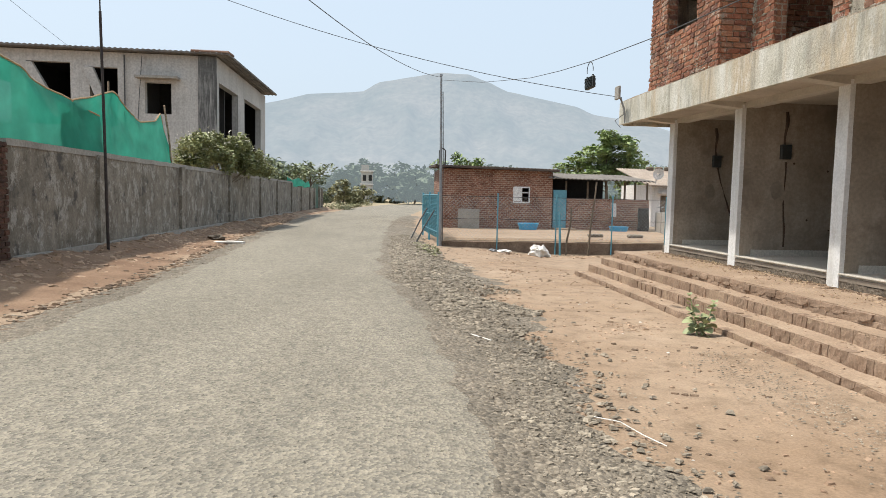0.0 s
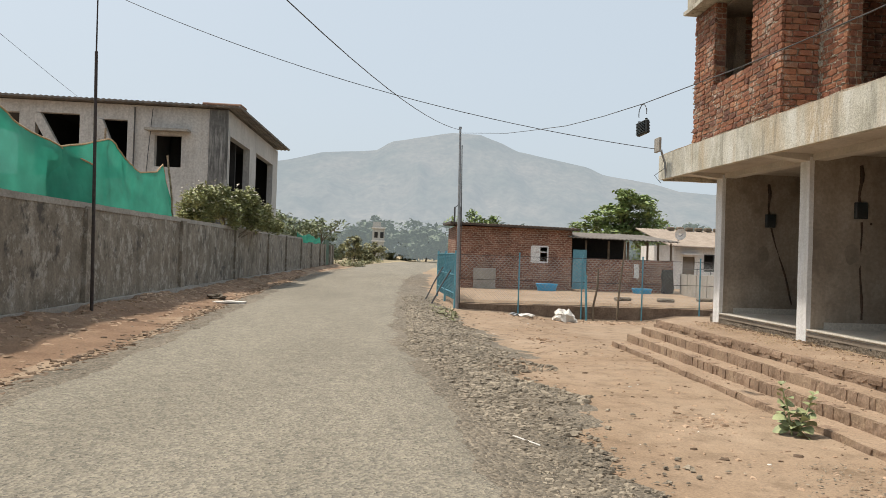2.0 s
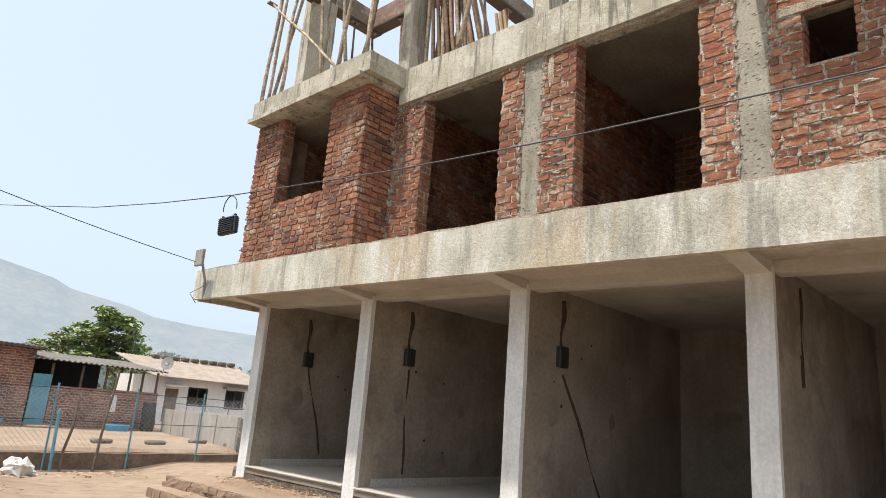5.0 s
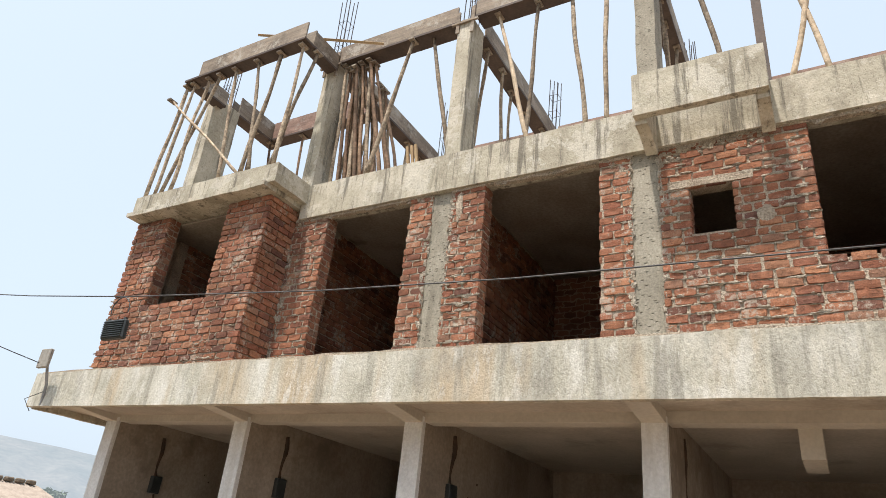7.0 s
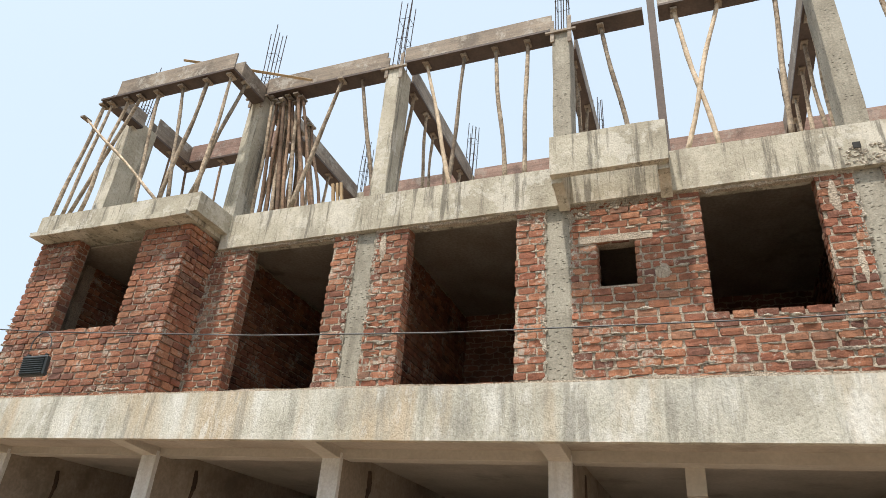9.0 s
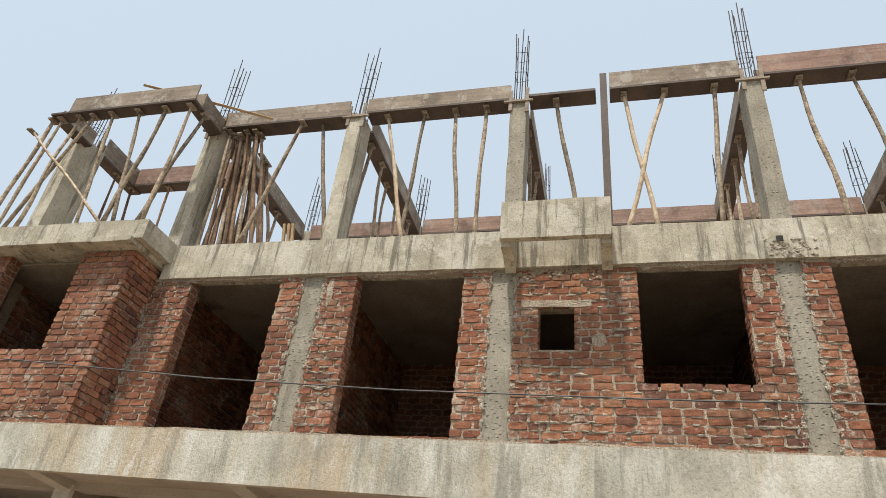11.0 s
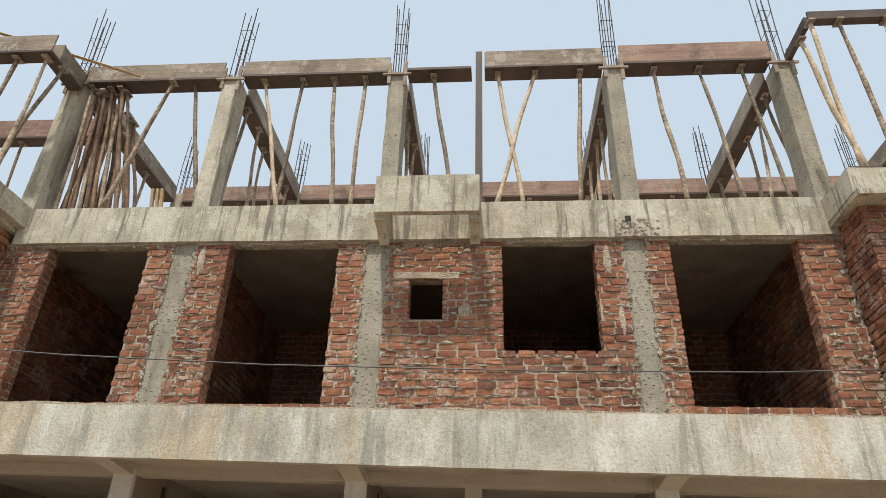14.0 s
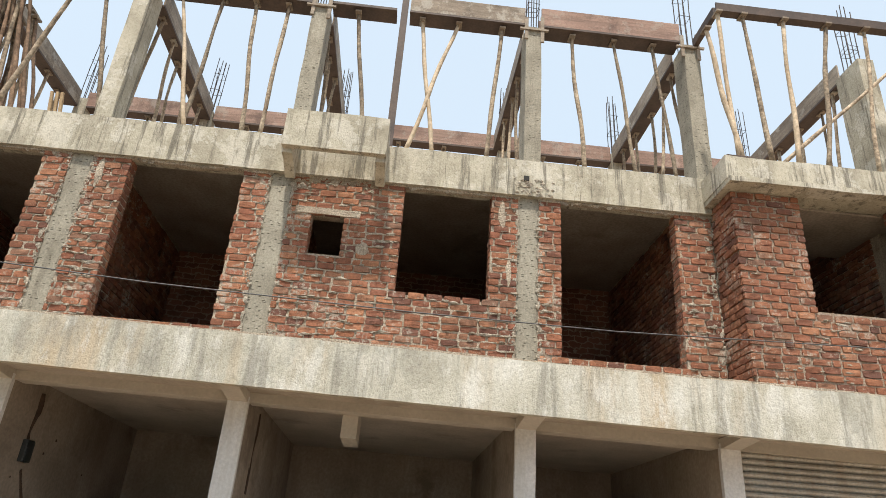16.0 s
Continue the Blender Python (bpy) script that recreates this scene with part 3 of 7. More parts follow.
def make_gravel():
    m, n, l, p = nodes_of("gravel_verge")
    g = n.new("ShaderNodeNewGeometry")
    v = n.new("ShaderNodeTexVoronoi")
    v.inputs["Scale"].default_value = 26
    v2 = n.new("ShaderNodeTexVoronoi")
    v2.inputs["Scale"].default_value = 70
    for q in (v, v2):
        l.new(g.outputs["Position"], q.inputs["Vector"])
    big = noise_tex(n, l, 0.9, 6, 0.65)
    r = ramp(n, l, big.outputs[0], [(0.3, (0.14, 0.12, 0.092)), (0.7, (0.235, 0.20, 0.155))])
    k = ramp(n, l, v.outputs["Color"], [(0.15, (0.65, 0.65, 0.65)), (0.85, (1.3, 1.29, 1.27))])
    k2 = ramp(n, l, v2.outputs["Color"], [(0.15, (0.75, 0.75, 0.75)), (0.85, (1.2, 1.2, 1.2))])
    c = mixc(n, l, 'MULTIPLY', 1.0, r.outputs[0], k.outputs[0])
    c = mixc(n, l, 'MULTIPLY', 1.0, c.outputs[0], k2.outputs[0])
    l.new(c.outputs[0], p.inputs["Base Color"])
    p.inputs["Roughness"].default_value = 0.95
    b = n.new("ShaderNodeBump")
    b.invert = True
    b.inputs["Strength"].default_value, b.inputs["Distance"].default_value = 0.9, 0.03
    l.new(v.outputs["Distance"], b.inputs["Height"])
    l.new(b.outputs[0], p.inputs["Normal"])
    return m


M["gravel"] = make_gravel()
M["asphalt"], M["ground"], M["hill"], M["farbrick"] = make_asphalt(), make_ground(), make_hill(), make_far_brick()


# ---- mesh helpers ----
rng = random.Random(7)


def box(bm, x0, x1, y0, y1, z0, z1):
    vs = [bm.verts.new(c) for c in ((x0, y0, z0), (x1, y0, z0), (x1, y1, z0), (x0, y1, z0), (x0, y0, z1), (x1, y0, z1), (x1, y1, z1), (x0, y1, z1))]
    for f in ((3, 2, 1, 0), (4, 5, 6, 7), (0, 1, 5, 4), (1, 2, 6, 5), (2, 3, 7, 6), (3, 0, 4, 7)):
        bm.faces.new([vs[i] for i in f])
    return vs


def boxes(*dims):
    bm = bmesh.new()
    for d in dims:
        box(bm, *d)
    return bm


def bevel(bm, w):
    bmesh.ops.bevel(bm, geom=bm.edges[:], offset=w, segments=1, affect='EDGES')
    return bm


def rough_box(x0, x1, y0, y1, z0, z1, cell=0.25, amp=0.008, seed=0):
    """A box with its faces cut into cells and its surface slightly uneven, as cast or rendered by hand."""
    bm = boxes((x0, x1, y0, y1, z0, z1))
    for ax, a, b in ((0, x0, x1), (1, y0, y1), (2, z0, z1)):
        k = min(140, int((b - a) / cell))
        for i in range(1, k + 1):
            co, no = [0, 0, 0], [0, 0, 0]
            co[ax], no[ax] = a + (b - a) * i / (k + 1), 1
            bmesh.ops.bisect_plane(bm, geom=bm.verts[:] + bm.edges[:] + bm.faces[:], plane_co=co, plane_no=no)
    for v in bm.verts:
        v.co += noise.noise_vector(v.co * 2.3 + Vector((seed, 0, 0))) * amp
    return bm


def tube(bm, pts, radii, n=6, caps=True):
    pts = [Vector(p) for p in pts]
    rings = []
    for i, p in enumerate(pts):
        d = (pts[min(i + 1, len(pts) - 1)] - pts[max(i - 1, 0)]).normalized()
        a = d.orthogonal().normalized() if abs(d.z) > 0.9 else d.cross(Vector((0, 0, 1))).normalized()
        b = d.cross(a)
        r = radii[i] if isinstance(radii, (list, tuple)) else radii
        rings.append([bm.verts.new(p + (a * math.cos(6.2832 * k / n) + b * math.sin(6.2832 * k / n)) * r) for k in range(n)])
    for u, w in zip(rings, rings[1:]):
        for k in range(n):
            bm.faces.new((u[k], u[(k + 1) % n], w[(k + 1) % n], w[k]))
    if caps:
        bm.faces.new(rings[0][::-1]), bm.faces.new(rings[-1])
    return bm


def mesh_of(name, bm, material, smooth=False):
    me = bpy.data.meshes.new(name)
    bmesh.ops.recalc_face_normals(bm, faces=bm.faces[:])
    bm.to_mesh(me)
    bm.free()
    me.materials.append(M[material])
    if smooth:
        for p in me.polygons:
            p.use_smooth = True
    return me


def part(name, bm, material, parent, label="", smooth=False):
    ob = new(name, mesh_of(name, bm, material, smooth))
    if parent is not None:
        ob.parent = parent
    return tagged(ob, label)


def thing(name, label, category, group="", kind="", at=(0, 0, 0)):
    ob = new(name)
    ob.empty_display_size = 0.2
    ob.matrix_world = Matrix.Translation(at)
    return tagged(ob, label, category, group, kind)


def solid(name, bm, material, label, category="", group="", kind="", smooth=False):
    return tagged(part(name, bm, material, None, "", smooth), label, category, group, kind)


def shear_z(bm, slope, y0):
    """Let a long member fall slightly along y."""
    for v in bm.verts:
        v.co.z += slope * (v.co.y - y0)
    return bm


def sstep(a, b, x):
    t = min(1.0, max(0.0, (x - a) / (b - a)))
    return t * t * (3 - 2 * t)


def lerp(table, v):
    for (a, p), (b, q) in zip(table, table[1:]):
        if v <= b:
            return p + (q - p) * max(0.0, (v - a) / (b - a))
    return table[-1][1]


# ---- ground and road ----
ROAD_L = [(-40, -3.6), (13, -3.5), (28, -4.4), (45, -4.9), (84, -3.9), (130, 1.0), (200, 14.0)]
ROAD_R = [(-40, 1.4), (4, 1.2), (8, 1.18), (9.5, 1.02), (11.4, 0.70), (14, 0.42), (18, 0.40), (28, 0.5), (45, 1.1), (84, 4.6), (130, 10.0), (200, 24.0)]


def gz(x, y):
    z = 0.20 - 0.21 * sstep(0.2, 3.0, x) + 0.08 * sstep(-4.0, -5.8, x)
    z += (0.16 + 0.14 * noise.noise((x * 1.3, y * 0.8, 9)) + 0.06 * noise.noise((x * 4, y * 4, 2))) * sstep(-5.1, -6.0, x) * sstep(-8, -6.5, x)
    z -= 0.22 * sstep(3.0, 6.0, x) * sstep(14, 22, y) * (1 - sstep(23.8, 24.0, y)) * (1 - sstep(8.0, 10.0, x))
    z += (0.32 - 0.30 * sstep(25, 38, y)) * sstep(23.75, 24.0, y) * sstep(2.2, 2.5, x) * (1 - sstep(48, 60, y))
    return z + 0.018 * noise.noise((x * 0.9, y * 0.9, 0)) + 0.006 * noise.noise((x * 4, y * 4, 3))


def sheet(xs, ys, zf):
    verts, faces = [], []
    for y in ys:
        for x in xs:
            verts.append((x, y, zf(x, y)))
    w = len(xs)
    for j in range(len(ys) - 1):
        for i in range(w - 1):
            a = j * w + i
            faces.append((a, a + 1, a + w + 1, a + w))
    me = bpy.data.meshes.new("sheet")
    me.from_pydata(verts, [], faces)
    for p in me.polygons:
        p.use_smooth = True
    return me


def steps_between(*spans):
    out = []
    for a, b, s in spans:
        k = max(1, round((b - a) / s))
        out += [a + (b - a) * i / k for i in range(k)]
    return out + [spans[-1][1]]


gx = steps_between((-2500, -100, 300), (-100, -12, 11), (-12, 13, 0.22), (13, 100, 8), (100, 2500, 300))
gy = steps_between((-2500, -60, 300), (-60, -4, 4), (-4, 26, 0.22), (26, 130, 3), (130, 3000, 250))
gm = sheet(gx, gy, gz)
gm.materials.append(M["ground"])
ground = tagged(new("ground", gm), "dusty orange-brown bare earth with dry fields beyond", "ground", kind="structure")

ry = steps_between((-40, -2, 1.0), (-2, 40, 0.18), (40, 200, 2))
rverts, rfaces, NR = [], [], 25
for y in ry:
    a = lerp(ROAD_L, y) + 0.22 * noise.noise((0, y * 0.8, 1)) + 0.10 * noise.noise((0, y * 3.1, 4))
    b = lerp(ROAD_R, y) + 0.25 * noise.noise((5, y * 0.7, 2)) + 0.14 * noise.noise((5, y * 2.7, 6))
    for i in range(NR):
        f = i / (NR - 1)
        x = a + (b - a) * f
        lift = 0.03 * min(1, 6 * f * (1 - f) * 2) + 0.004 - 0.02 * (f in (0, 1))
        rverts.append((x, y, gz(x, y) + lift))
for j in range(len(ry) - 1):
    for i in range(NR - 1):
        a = j * NR + i
        rfaces.append((a, a + 1, a + NR + 1, a + NR))
rm = bpy.data.meshes.new("road")
rm.from_pydata(rverts, [], rfaces)
for p in rm.polygons:
    p.use_smooth = True
rm.materials.append(M["asphalt"])
tagged(new("road", rm), "worn grey village road with ragged gravel edges", "road", kind="structure")


def verge(name, side, width, seed):
    """A thin ragged apron of gravel beside the road."""
    ys = steps_between((-10, -2, 1.0), (-2, 30, 0.12), (30, 60, 1.0))
    verts, faces, K = [], [], 13
    for y in ys:
        e = lerp(ROAD_R if side > 0 else ROAD_L, y) - side * 0.35
        w = width(y) * (1 + 0.5 * noise.noise((seed, y * 0.45, 1)) + 0.35 * noise.noise((seed, y * 1.9, 2)) + 0.2 * noise.noise((seed, y * 6.0, 2)))
        for i in range(K):
            f = i / (K - 1)
            x = e + side * (w + 0.35) * f
            verts.append((x, y, gz(x, y) + 0.02 - 0.05 * f ** 6))
    for j in range(len(ys) - 1):
        for i in range(K - 1):
            a = j * K + i
            faces.append((a, a + 1, a + K + 1, a + K) if side > 0 else (a, a + K, a + K + 1, a + 1))
    me = bpy.data.meshes.new(name)
    me.from_pydata(verts, [], faces)
    for p in me.polygons:
        p.use_smooth = True
    me.materials.append(M["gravel"])
    return tagged(new(name, me), "ragged grey gravel verge of the road", "verge", kind="structure")


verge("verge_right", 1, lambda y: lerp([(-10, 1.3), (6.6, 1.2), (9, 1.3), (11.5, 2.0), (14, 2.3), (17.6, 2.1), (24, 1.5), (60, 1.0)], y), 3)
verge("verge_left", -1, lambda y: 0.45, 8)


def soil_strip():
    """Dark reddish soil heaped between the road and the boundary wall, ragged at its edge."""
    ys = steps_between((-4, 4, 0.8), (4, 40, 0.2), (40, 66, 1.0))
    verts, faces, K = [], [], 15
    for y in ys:
        e = lerp(ROAD_L, y) - 0.35 + 0.30 * noise.noise((31, y * 0.5, 1)) + 0.16 * noise.noise((31, y * 2.1, 2))
        for i in range(K):
            f = i / (K - 1)
            x = e + (-6.22 - e) * f
            verts.append((x, y, gz(x, y) + 0.014 - 0.03 * (1 - f) ** 8))
    for j in range(len(ys) - 1):
        for i in range(K - 1):
            a = j * K + i
            faces.append((a, a + K, a + K + 1, a + 1))
    me = bpy.data.meshes.new("soil_strip")
    me.from_pydata(verts, [], faces)
    for p in me.polygons:
        p.use_smooth = True
    me.materials.append(M["soil"])
    return tagged(new("soil_strip", me), "dark reddish-brown soil along the boundary wall", "soil", kind="structure")


soil_strip()


def scatter_stones(name, material, label, count, place, size, seed, level=None):
    """Loose stones as squashed low boxes and wedges in one mesh."""
    r = random.Random(seed)
    verts, faces = [], []
    base = [(-1, -1, -0.6), (1, -0.8, -0.6), (0.9, 1, -0.6), (-0.9, 0.9, -0.6), (-0.6, -0.5, 0.6), (0.6, -0.6, 0.5), (0.5, 0.6, 0.7), (-0.6, 0.5, 0.5)]
    quads = [(3, 2, 1, 0), (4, 5, 6, 7), (0, 1, 5, 4), (1, 2, 6, 5), (2, 3, 7, 6), (3, 0, 4, 7)]
    for _ in range(count):
        x, y = place(r)
        s = size[0] + (size[1] - size[0]) * r.random() ** 3.0
        a, sx, sy, sz = r.random() * 6.28, s * r.uniform(0.7, 1.2), s * r.uniform(0.5, 1.0), s * r.uniform(0.3, 0.6)
        k = len(verts)
        z = (gz(x, y) if level is None else level(x)) + 0.15 * sz + (0.02 if material == "stone" else 0)
        for bx, by, bz in base:
            bx, by, bz = bx + r.uniform(-.3, .3), by + r.uniform(-.3, .3), bz + r.uniform(-.2, .2)
            verts.append((x + (bx * math.cos(a) - by * math.sin(a)) * sx, y + (bx * math.sin(a) + by * math.cos(a)) * sy, z + bz * sz))
        faces += [tuple(i + k for i in q) for q in quads]
    me = bpy.data.meshes.new(name)
    me.from_pydata(verts, [], faces)
    me.materials.append(M[material])
    return tagged(new(name, me), label, "stones", kind="stuff")


def right_verge(r):
    y = 1.5 + 26 * r.random() ** 1.2
    return lerp(ROAD_R, y) + 0.05 + abs(r.gauss(0.0, 0.58)) + 0.3 * noise.noise((y * 0.5, 7, 1)), y


def left_verge(r):
    y = 4 + 36 * r.random() ** 1.3
    return lerp(ROAD_L, y) - 0.05 - abs(r.gauss(0.0, 0.35)), y


def plaza(r):
    return r.uniform(1.6, 4.8), r.uniform(1.5, 23)


def wall_foot(r):
    return -6.05 + abs(r.gauss(0, 0.6)), r.uniform(9, 46)


scatter_stones("gravel", "stone", "loose grey gravel along the road edge", 15000, right_verge, (0.005, 0.036), 1)
scatter_stones("gravel", "clod", "brown stones and clods along the road edge", 5200, left_verge, (0.010, 0.06), 2)
scatter_stones("gravel", "stone", "loose grey gravel along the road edge", 2600, lambda r: (lerp(ROAD_L, 8) + r.gauss(0.3, 0.5), 2 + 22 * r.random()), (0.005, 0.03), 24)
def mid_verge(r):
    y = r.uniform(8.6, 22)
    return lerp(ROAD_R, y) + 0.1 + r.random() * lerp([(8.6, 1.1), (10, 1.7), (12, 2.2), (15, 2.3), (22, 1.5)], y) * (0.75 + 0.5 * noise.noise((y * 0.9, 2, 5))), y


def road_lip(r):
    y = 1.5 + 22 * r.random() ** 1.4
    return lerp(ROAD_R, y) - 0.55 + 1.1 * r.random(), y


scatter_stones("chippings", "stone", "fine grey road chippings along the ragged asphalt edge", 9000, road_lip, (0.003, 0.016), 51)
scatter_stones("gravel", "stone", "coarse flat brown-grey stones spilling over the road shoulder", 6500, mid_verge, (0.012, 0.06), 31)
scatter_stones("pebbles", "rubble", "scattered earth-coloured pebbles on the bare ground", 2600, plaza, (0.004, 0.035), 3)
scatter_stones("pebbles", "clod", "dark brick bits and clods scattered on the bare ground", 420, plaza, (0.008, 0.045), 61)
scatter_stones("rubble", "rubble", "earthy rubble along the foot of the boundary wall", 2600, wall_foot, (0.015, 0.10), 4)
scatter_stones("clods", "rubble", "brown soil clods and debris at the wall foot", 1500, lambda r: (-6.0 + 1.35 * r.random() ** 1.3, r.uniform(11, 40)), (0.02, 0.11), 41)
scatter_stones("gravel", "stone", "grey gravel patch trodden into the earth by the steps", 2600, lambda r: (r.gauss(4.05, 0.3), r.uniform(3.5, 8.0)), (0.003, 0.013), 42)
scatter_stones("rubble", "rubble", "broken brick rubble heap on bare earth", 90, lambda r: (r.gauss(3.75, 0.22), r.gauss(9.5, 0.25)), (0.015, 0.05), 5)
scatter_stones("rubble", "rubble", "dark clod heap on bare earth", 50, lambda r: (r.gauss(3.4, 0.16), r.gauss(16.3, 0.2)), (0.02, 0.07), 6)
scatter_stones("rubble", "rubble", "stones and rubbish along the fence foot", 260, lambda r: (r.uniform(3.4, 8.5), r.gauss(22.9, 0.35)), (0.02, 0.10), 8)


# ---- hills and far land ----
RIDGE = [(-75, 0.03), (-40, 0.07), (-20, 0.10), (-13, 0.122), (-9.5, 0.134), (-6.8, 0.147), (-3.3, 0.152), (-2.1, 0.155), (-1.0, 0.168), (1.6, 0.176), (4.4, 0.184), (6.7, 0.183), (8.6, 0.171), (10.0, 0.159), (12.6, 0.149), (15.8, 0.137), (17.2, 0.125), (19.5, 0.118), (21.2, 0.112), (23.2, 0.101), (26.5, 0.096), (31.0, 0.092), (38, 0.08), (48, 0.06), (80, 0.03)]


def hill(name, dist, depth, scale_h, wob, label):
    verts, faces, cols = [], [], [math.radians(-75 + 155 * i / 330) for i in range(331)]
    NJ = 26
    for j in range(NJ):
        f = j / (NJ - 1)
        for a in cols:
            h = lerp(RIDGE, math.degrees(a)) * scale_h * dist
            h *= 1 + wob * noise.noise((a * 9, 2.0, dist)) + 0.35 * wob * noise.noise((a * 40, 5.0, dist))
            d = dist - depth * (1 - f)
            prof = f ** 1.25
            z = h * prof + 0.10 * h * math.sin(f * 3.14159) * noise.noise((a * 22, f * 3.0, dist)) + 0.05 * h * math.sin(f * 3.14159) * noise.noise((a * 60, f * 8, 1))
            verts.append((d * math.sin(a), d * math.cos(a), z - 1.0))
    w = len(cols)
    for j in range(NJ - 1):
        for i in range(w - 1):
            k = j * w + i
            faces.append((k, k + 1, k + w + 1, k + w))
    me = bpy.data.meshes.new(name)
    me.from_pydata(verts, [], faces)
    for p in me.polygons:
        p.use_smooth = True
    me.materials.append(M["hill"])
    return tagged(new(name, me), label, "hill", kind="structure")


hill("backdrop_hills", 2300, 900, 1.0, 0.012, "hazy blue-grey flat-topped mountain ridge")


# ---- the unfinished building ----
COLS = {"a": 15.66, "b": 12.75, "c": 9.87, "d": 7.03, "e": 3.46, "f": 0.84, "g": -2.07}
FX, WX, BX = 5.89, 6.97, 6.35          # fascia front, wall front, bay front
SLAB, LINT, ROOF = 3.93, 6.70, 7.31    # upper floor level, beam soffit, beam top
BACK = 11.3
building = thing("building", "unfinished concrete and red brick shop building with propped formwork", "building", at=(WX, 7.0, 0.6))


def bpart(name, bm, material, label="", parent=None, smooth=False):
    """A part of the building, built in world coordinates."""
    ob = part(name, bm, material, parent or building, label, smooth)
    ob.matrix_parent_inverse = (parent or building).matrix_world.inverted()
    return ob


bpy.context.view_layer.update()


def fascia_board():
    """The slab edge, a little deeper and lower towards the south, with a ragged top."""
    bm = rough_box(FX, FX + 0.10, -2.93, 16.5, 0.0, 1.0, 0.13, 0.0, 3)
    for v in bm.verts:
        f = v.co.z
        lo, hi = 3.27 + 0.0155 * (v.co.y + 0.5), 3.90 + 0.0095 * (v.co.y + 0.5)
        v.co.z = lo + (hi - lo) * f + (0.010 * noise.noise((v.co.y * 7, 3, 1)) + 0.012 * noise.noise((v.co.y * 1.7, 9, 1)) if f > 0.99 else 0.004 * noise.noise((v.co.y * 3, 5, f)))
        v.co.x += 0.006 * noise.noise((v.co.y * 1.5, v.co.z * 2, 4))
    return bm


# plinth, shop floor and entrance kerbs
bpart("plinth", rough_box(6.87, BACK + 0.2, -2.3, 15.9, -0.2, 0.635, 0.09, 0.03), "plinth", "crumbling dark mud-splashed plinth")
bpart("floor_edge", rough_box(6.862, BACK + 0.2, -2.3, 15.9, 0.635, 0.70, 0.15, 0.004), "damp", "smooth grey cement edge of the shop floor")
bpart("floor", boxes((6.88, BACK, -2.25, 15.85, 0.70, 0.745)), "floor_tile", "pale polished floor tiles")
# ground floor columns with cantilever haunches
for i, y in enumerate(COLS.values()):
    w = 0.128
    bpart("column", rough_box(6.855, 6.93, y - w, y + w, 0.45, 3.34 + 0.0135 * y + 0.02, 0.3, 0.006, i), "paint", "whitewashed concrete column")
    bm = bmesh.new()
    vs = []
    for yy in (y - 0.12, y + 0.12):
        vs.append([bm.verts.new(c) for c in ((FX + 0.12, yy, 3.50), (6.95, yy, 3.50), (6.95, yy, 3.375), (6.80, yy, 3.375), (FX + 0.12, yy, 3.455))])
    for k in range(5):
        bm.faces.new((vs[0][k], vs[0][(k + 1) % 5], vs[1][(k + 1) % 5], vs[1][k]))
    bm.faces.new(vs[0]), bm.faces.new(vs[1][::-1])
    bpart("cantilever_beam", shear_z(bm, 0.0135, 6.0), "soffit")
ys = list(COLS.values())
for a, b in zip(ys, ys[1:]):
    bpart("beam", shear_z(boxes((6.90, 7.15, b + 0.12, a - 0.12, 3.385, 3.52)), 0.0135, 6.0), "soffit")
bpart("slab", shear_z(rough_box(FX + 0.09, BACK + 0.2, -2.9, 16.45, 3.50, SLAB - 0.08, 0.5, 0.006), 0.0115, 6.0), "undercoat", "plastered slab soffit")
bpart("fascia", fascia_board(), "fascia", "streaked and flaking whitewashed concrete fascia")
bpart("ledge", shear_z(rough_box(FX + 0.03, FX + 0.45, -2.9, 16.4, SLAB - 0.06, SLAB + 0.035, 0.12, 0.018, 8), 0.0095, 3.0), "mortar", "crumbling mortar along the slab edge")
bpart("fascia", rough_box(FX + 0.10, BACK + 0.2, 16.41, 16.5, 3.52, 4.05, 0.3, 0.01, 5), "fascia")
# shop partition walls and back wall
for k, y in COLS.items():
    bpart("partition_wall", rough_box(6.93, BACK, y - 0.12, y + 0.12, 0.735, 3.62, 0.5, 0.004, y), "plaster", "bare grey plastered partition wall")
bpart("back_wall", rough_box(BACK, BACK + 0.2, -2.3, 15.9, 0.70, 3.62, 0.6, 0.006), "plaster")
for k in "abcde":
    y = COLS[k]
    y1 = y - 0.12
    bpart("skirting", boxes((7.16, BACK, y1 - 0.012, y1, 0.745, 0.86)), "floor_tile")

# upper floor: walls as mortar cores, with bricks laid on them
CH, BL, BJ = 0.102, 0.236, 0.016
brick_meshes, step_bricks = [], []
for s in range(8):
    r = random.Random(100 + s)
    bm = boxes((-0.5, 0.5, -0.5, 0.5, -0.5, 0.5))
    bmesh.ops.subdivide_edges(bm, edges=bm.edges[:], cuts=1, use_grid_fill=True)
    for v in bm.verts:
        k_ = sum(abs(c) > 0.49 for c in v.co)
        v.co *= (1.0, 1.0, 0.965, 0.90)[k_]
        v.co += Vector((r.uniform(-.035, .035), r.uniform(-.08, .08), r.uniform(-.05, .05)))
    brick_meshes.append(mesh_of("brick", bm, "brick"))
    bm = boxes((-0.5, 0.5, -0.5, 0.5, -0.5, 0.5))
    bmesh.ops.subdivide_edges(bm, edges=bm.edges[:], cuts=1, use_grid_fill=True)
    for v in bm.verts:
        v.co *= (1.0, 1.0, 0.97, 0.93)[sum(abs(c) > 0.49 for c in v.co)]
        v.co += Vector((r.uniform(-.05, .05), r.uniform(-.05, .05), r.uniform(-.04, .04)))
    step_bricks.append(mesh_of("brick", bm, "step"))


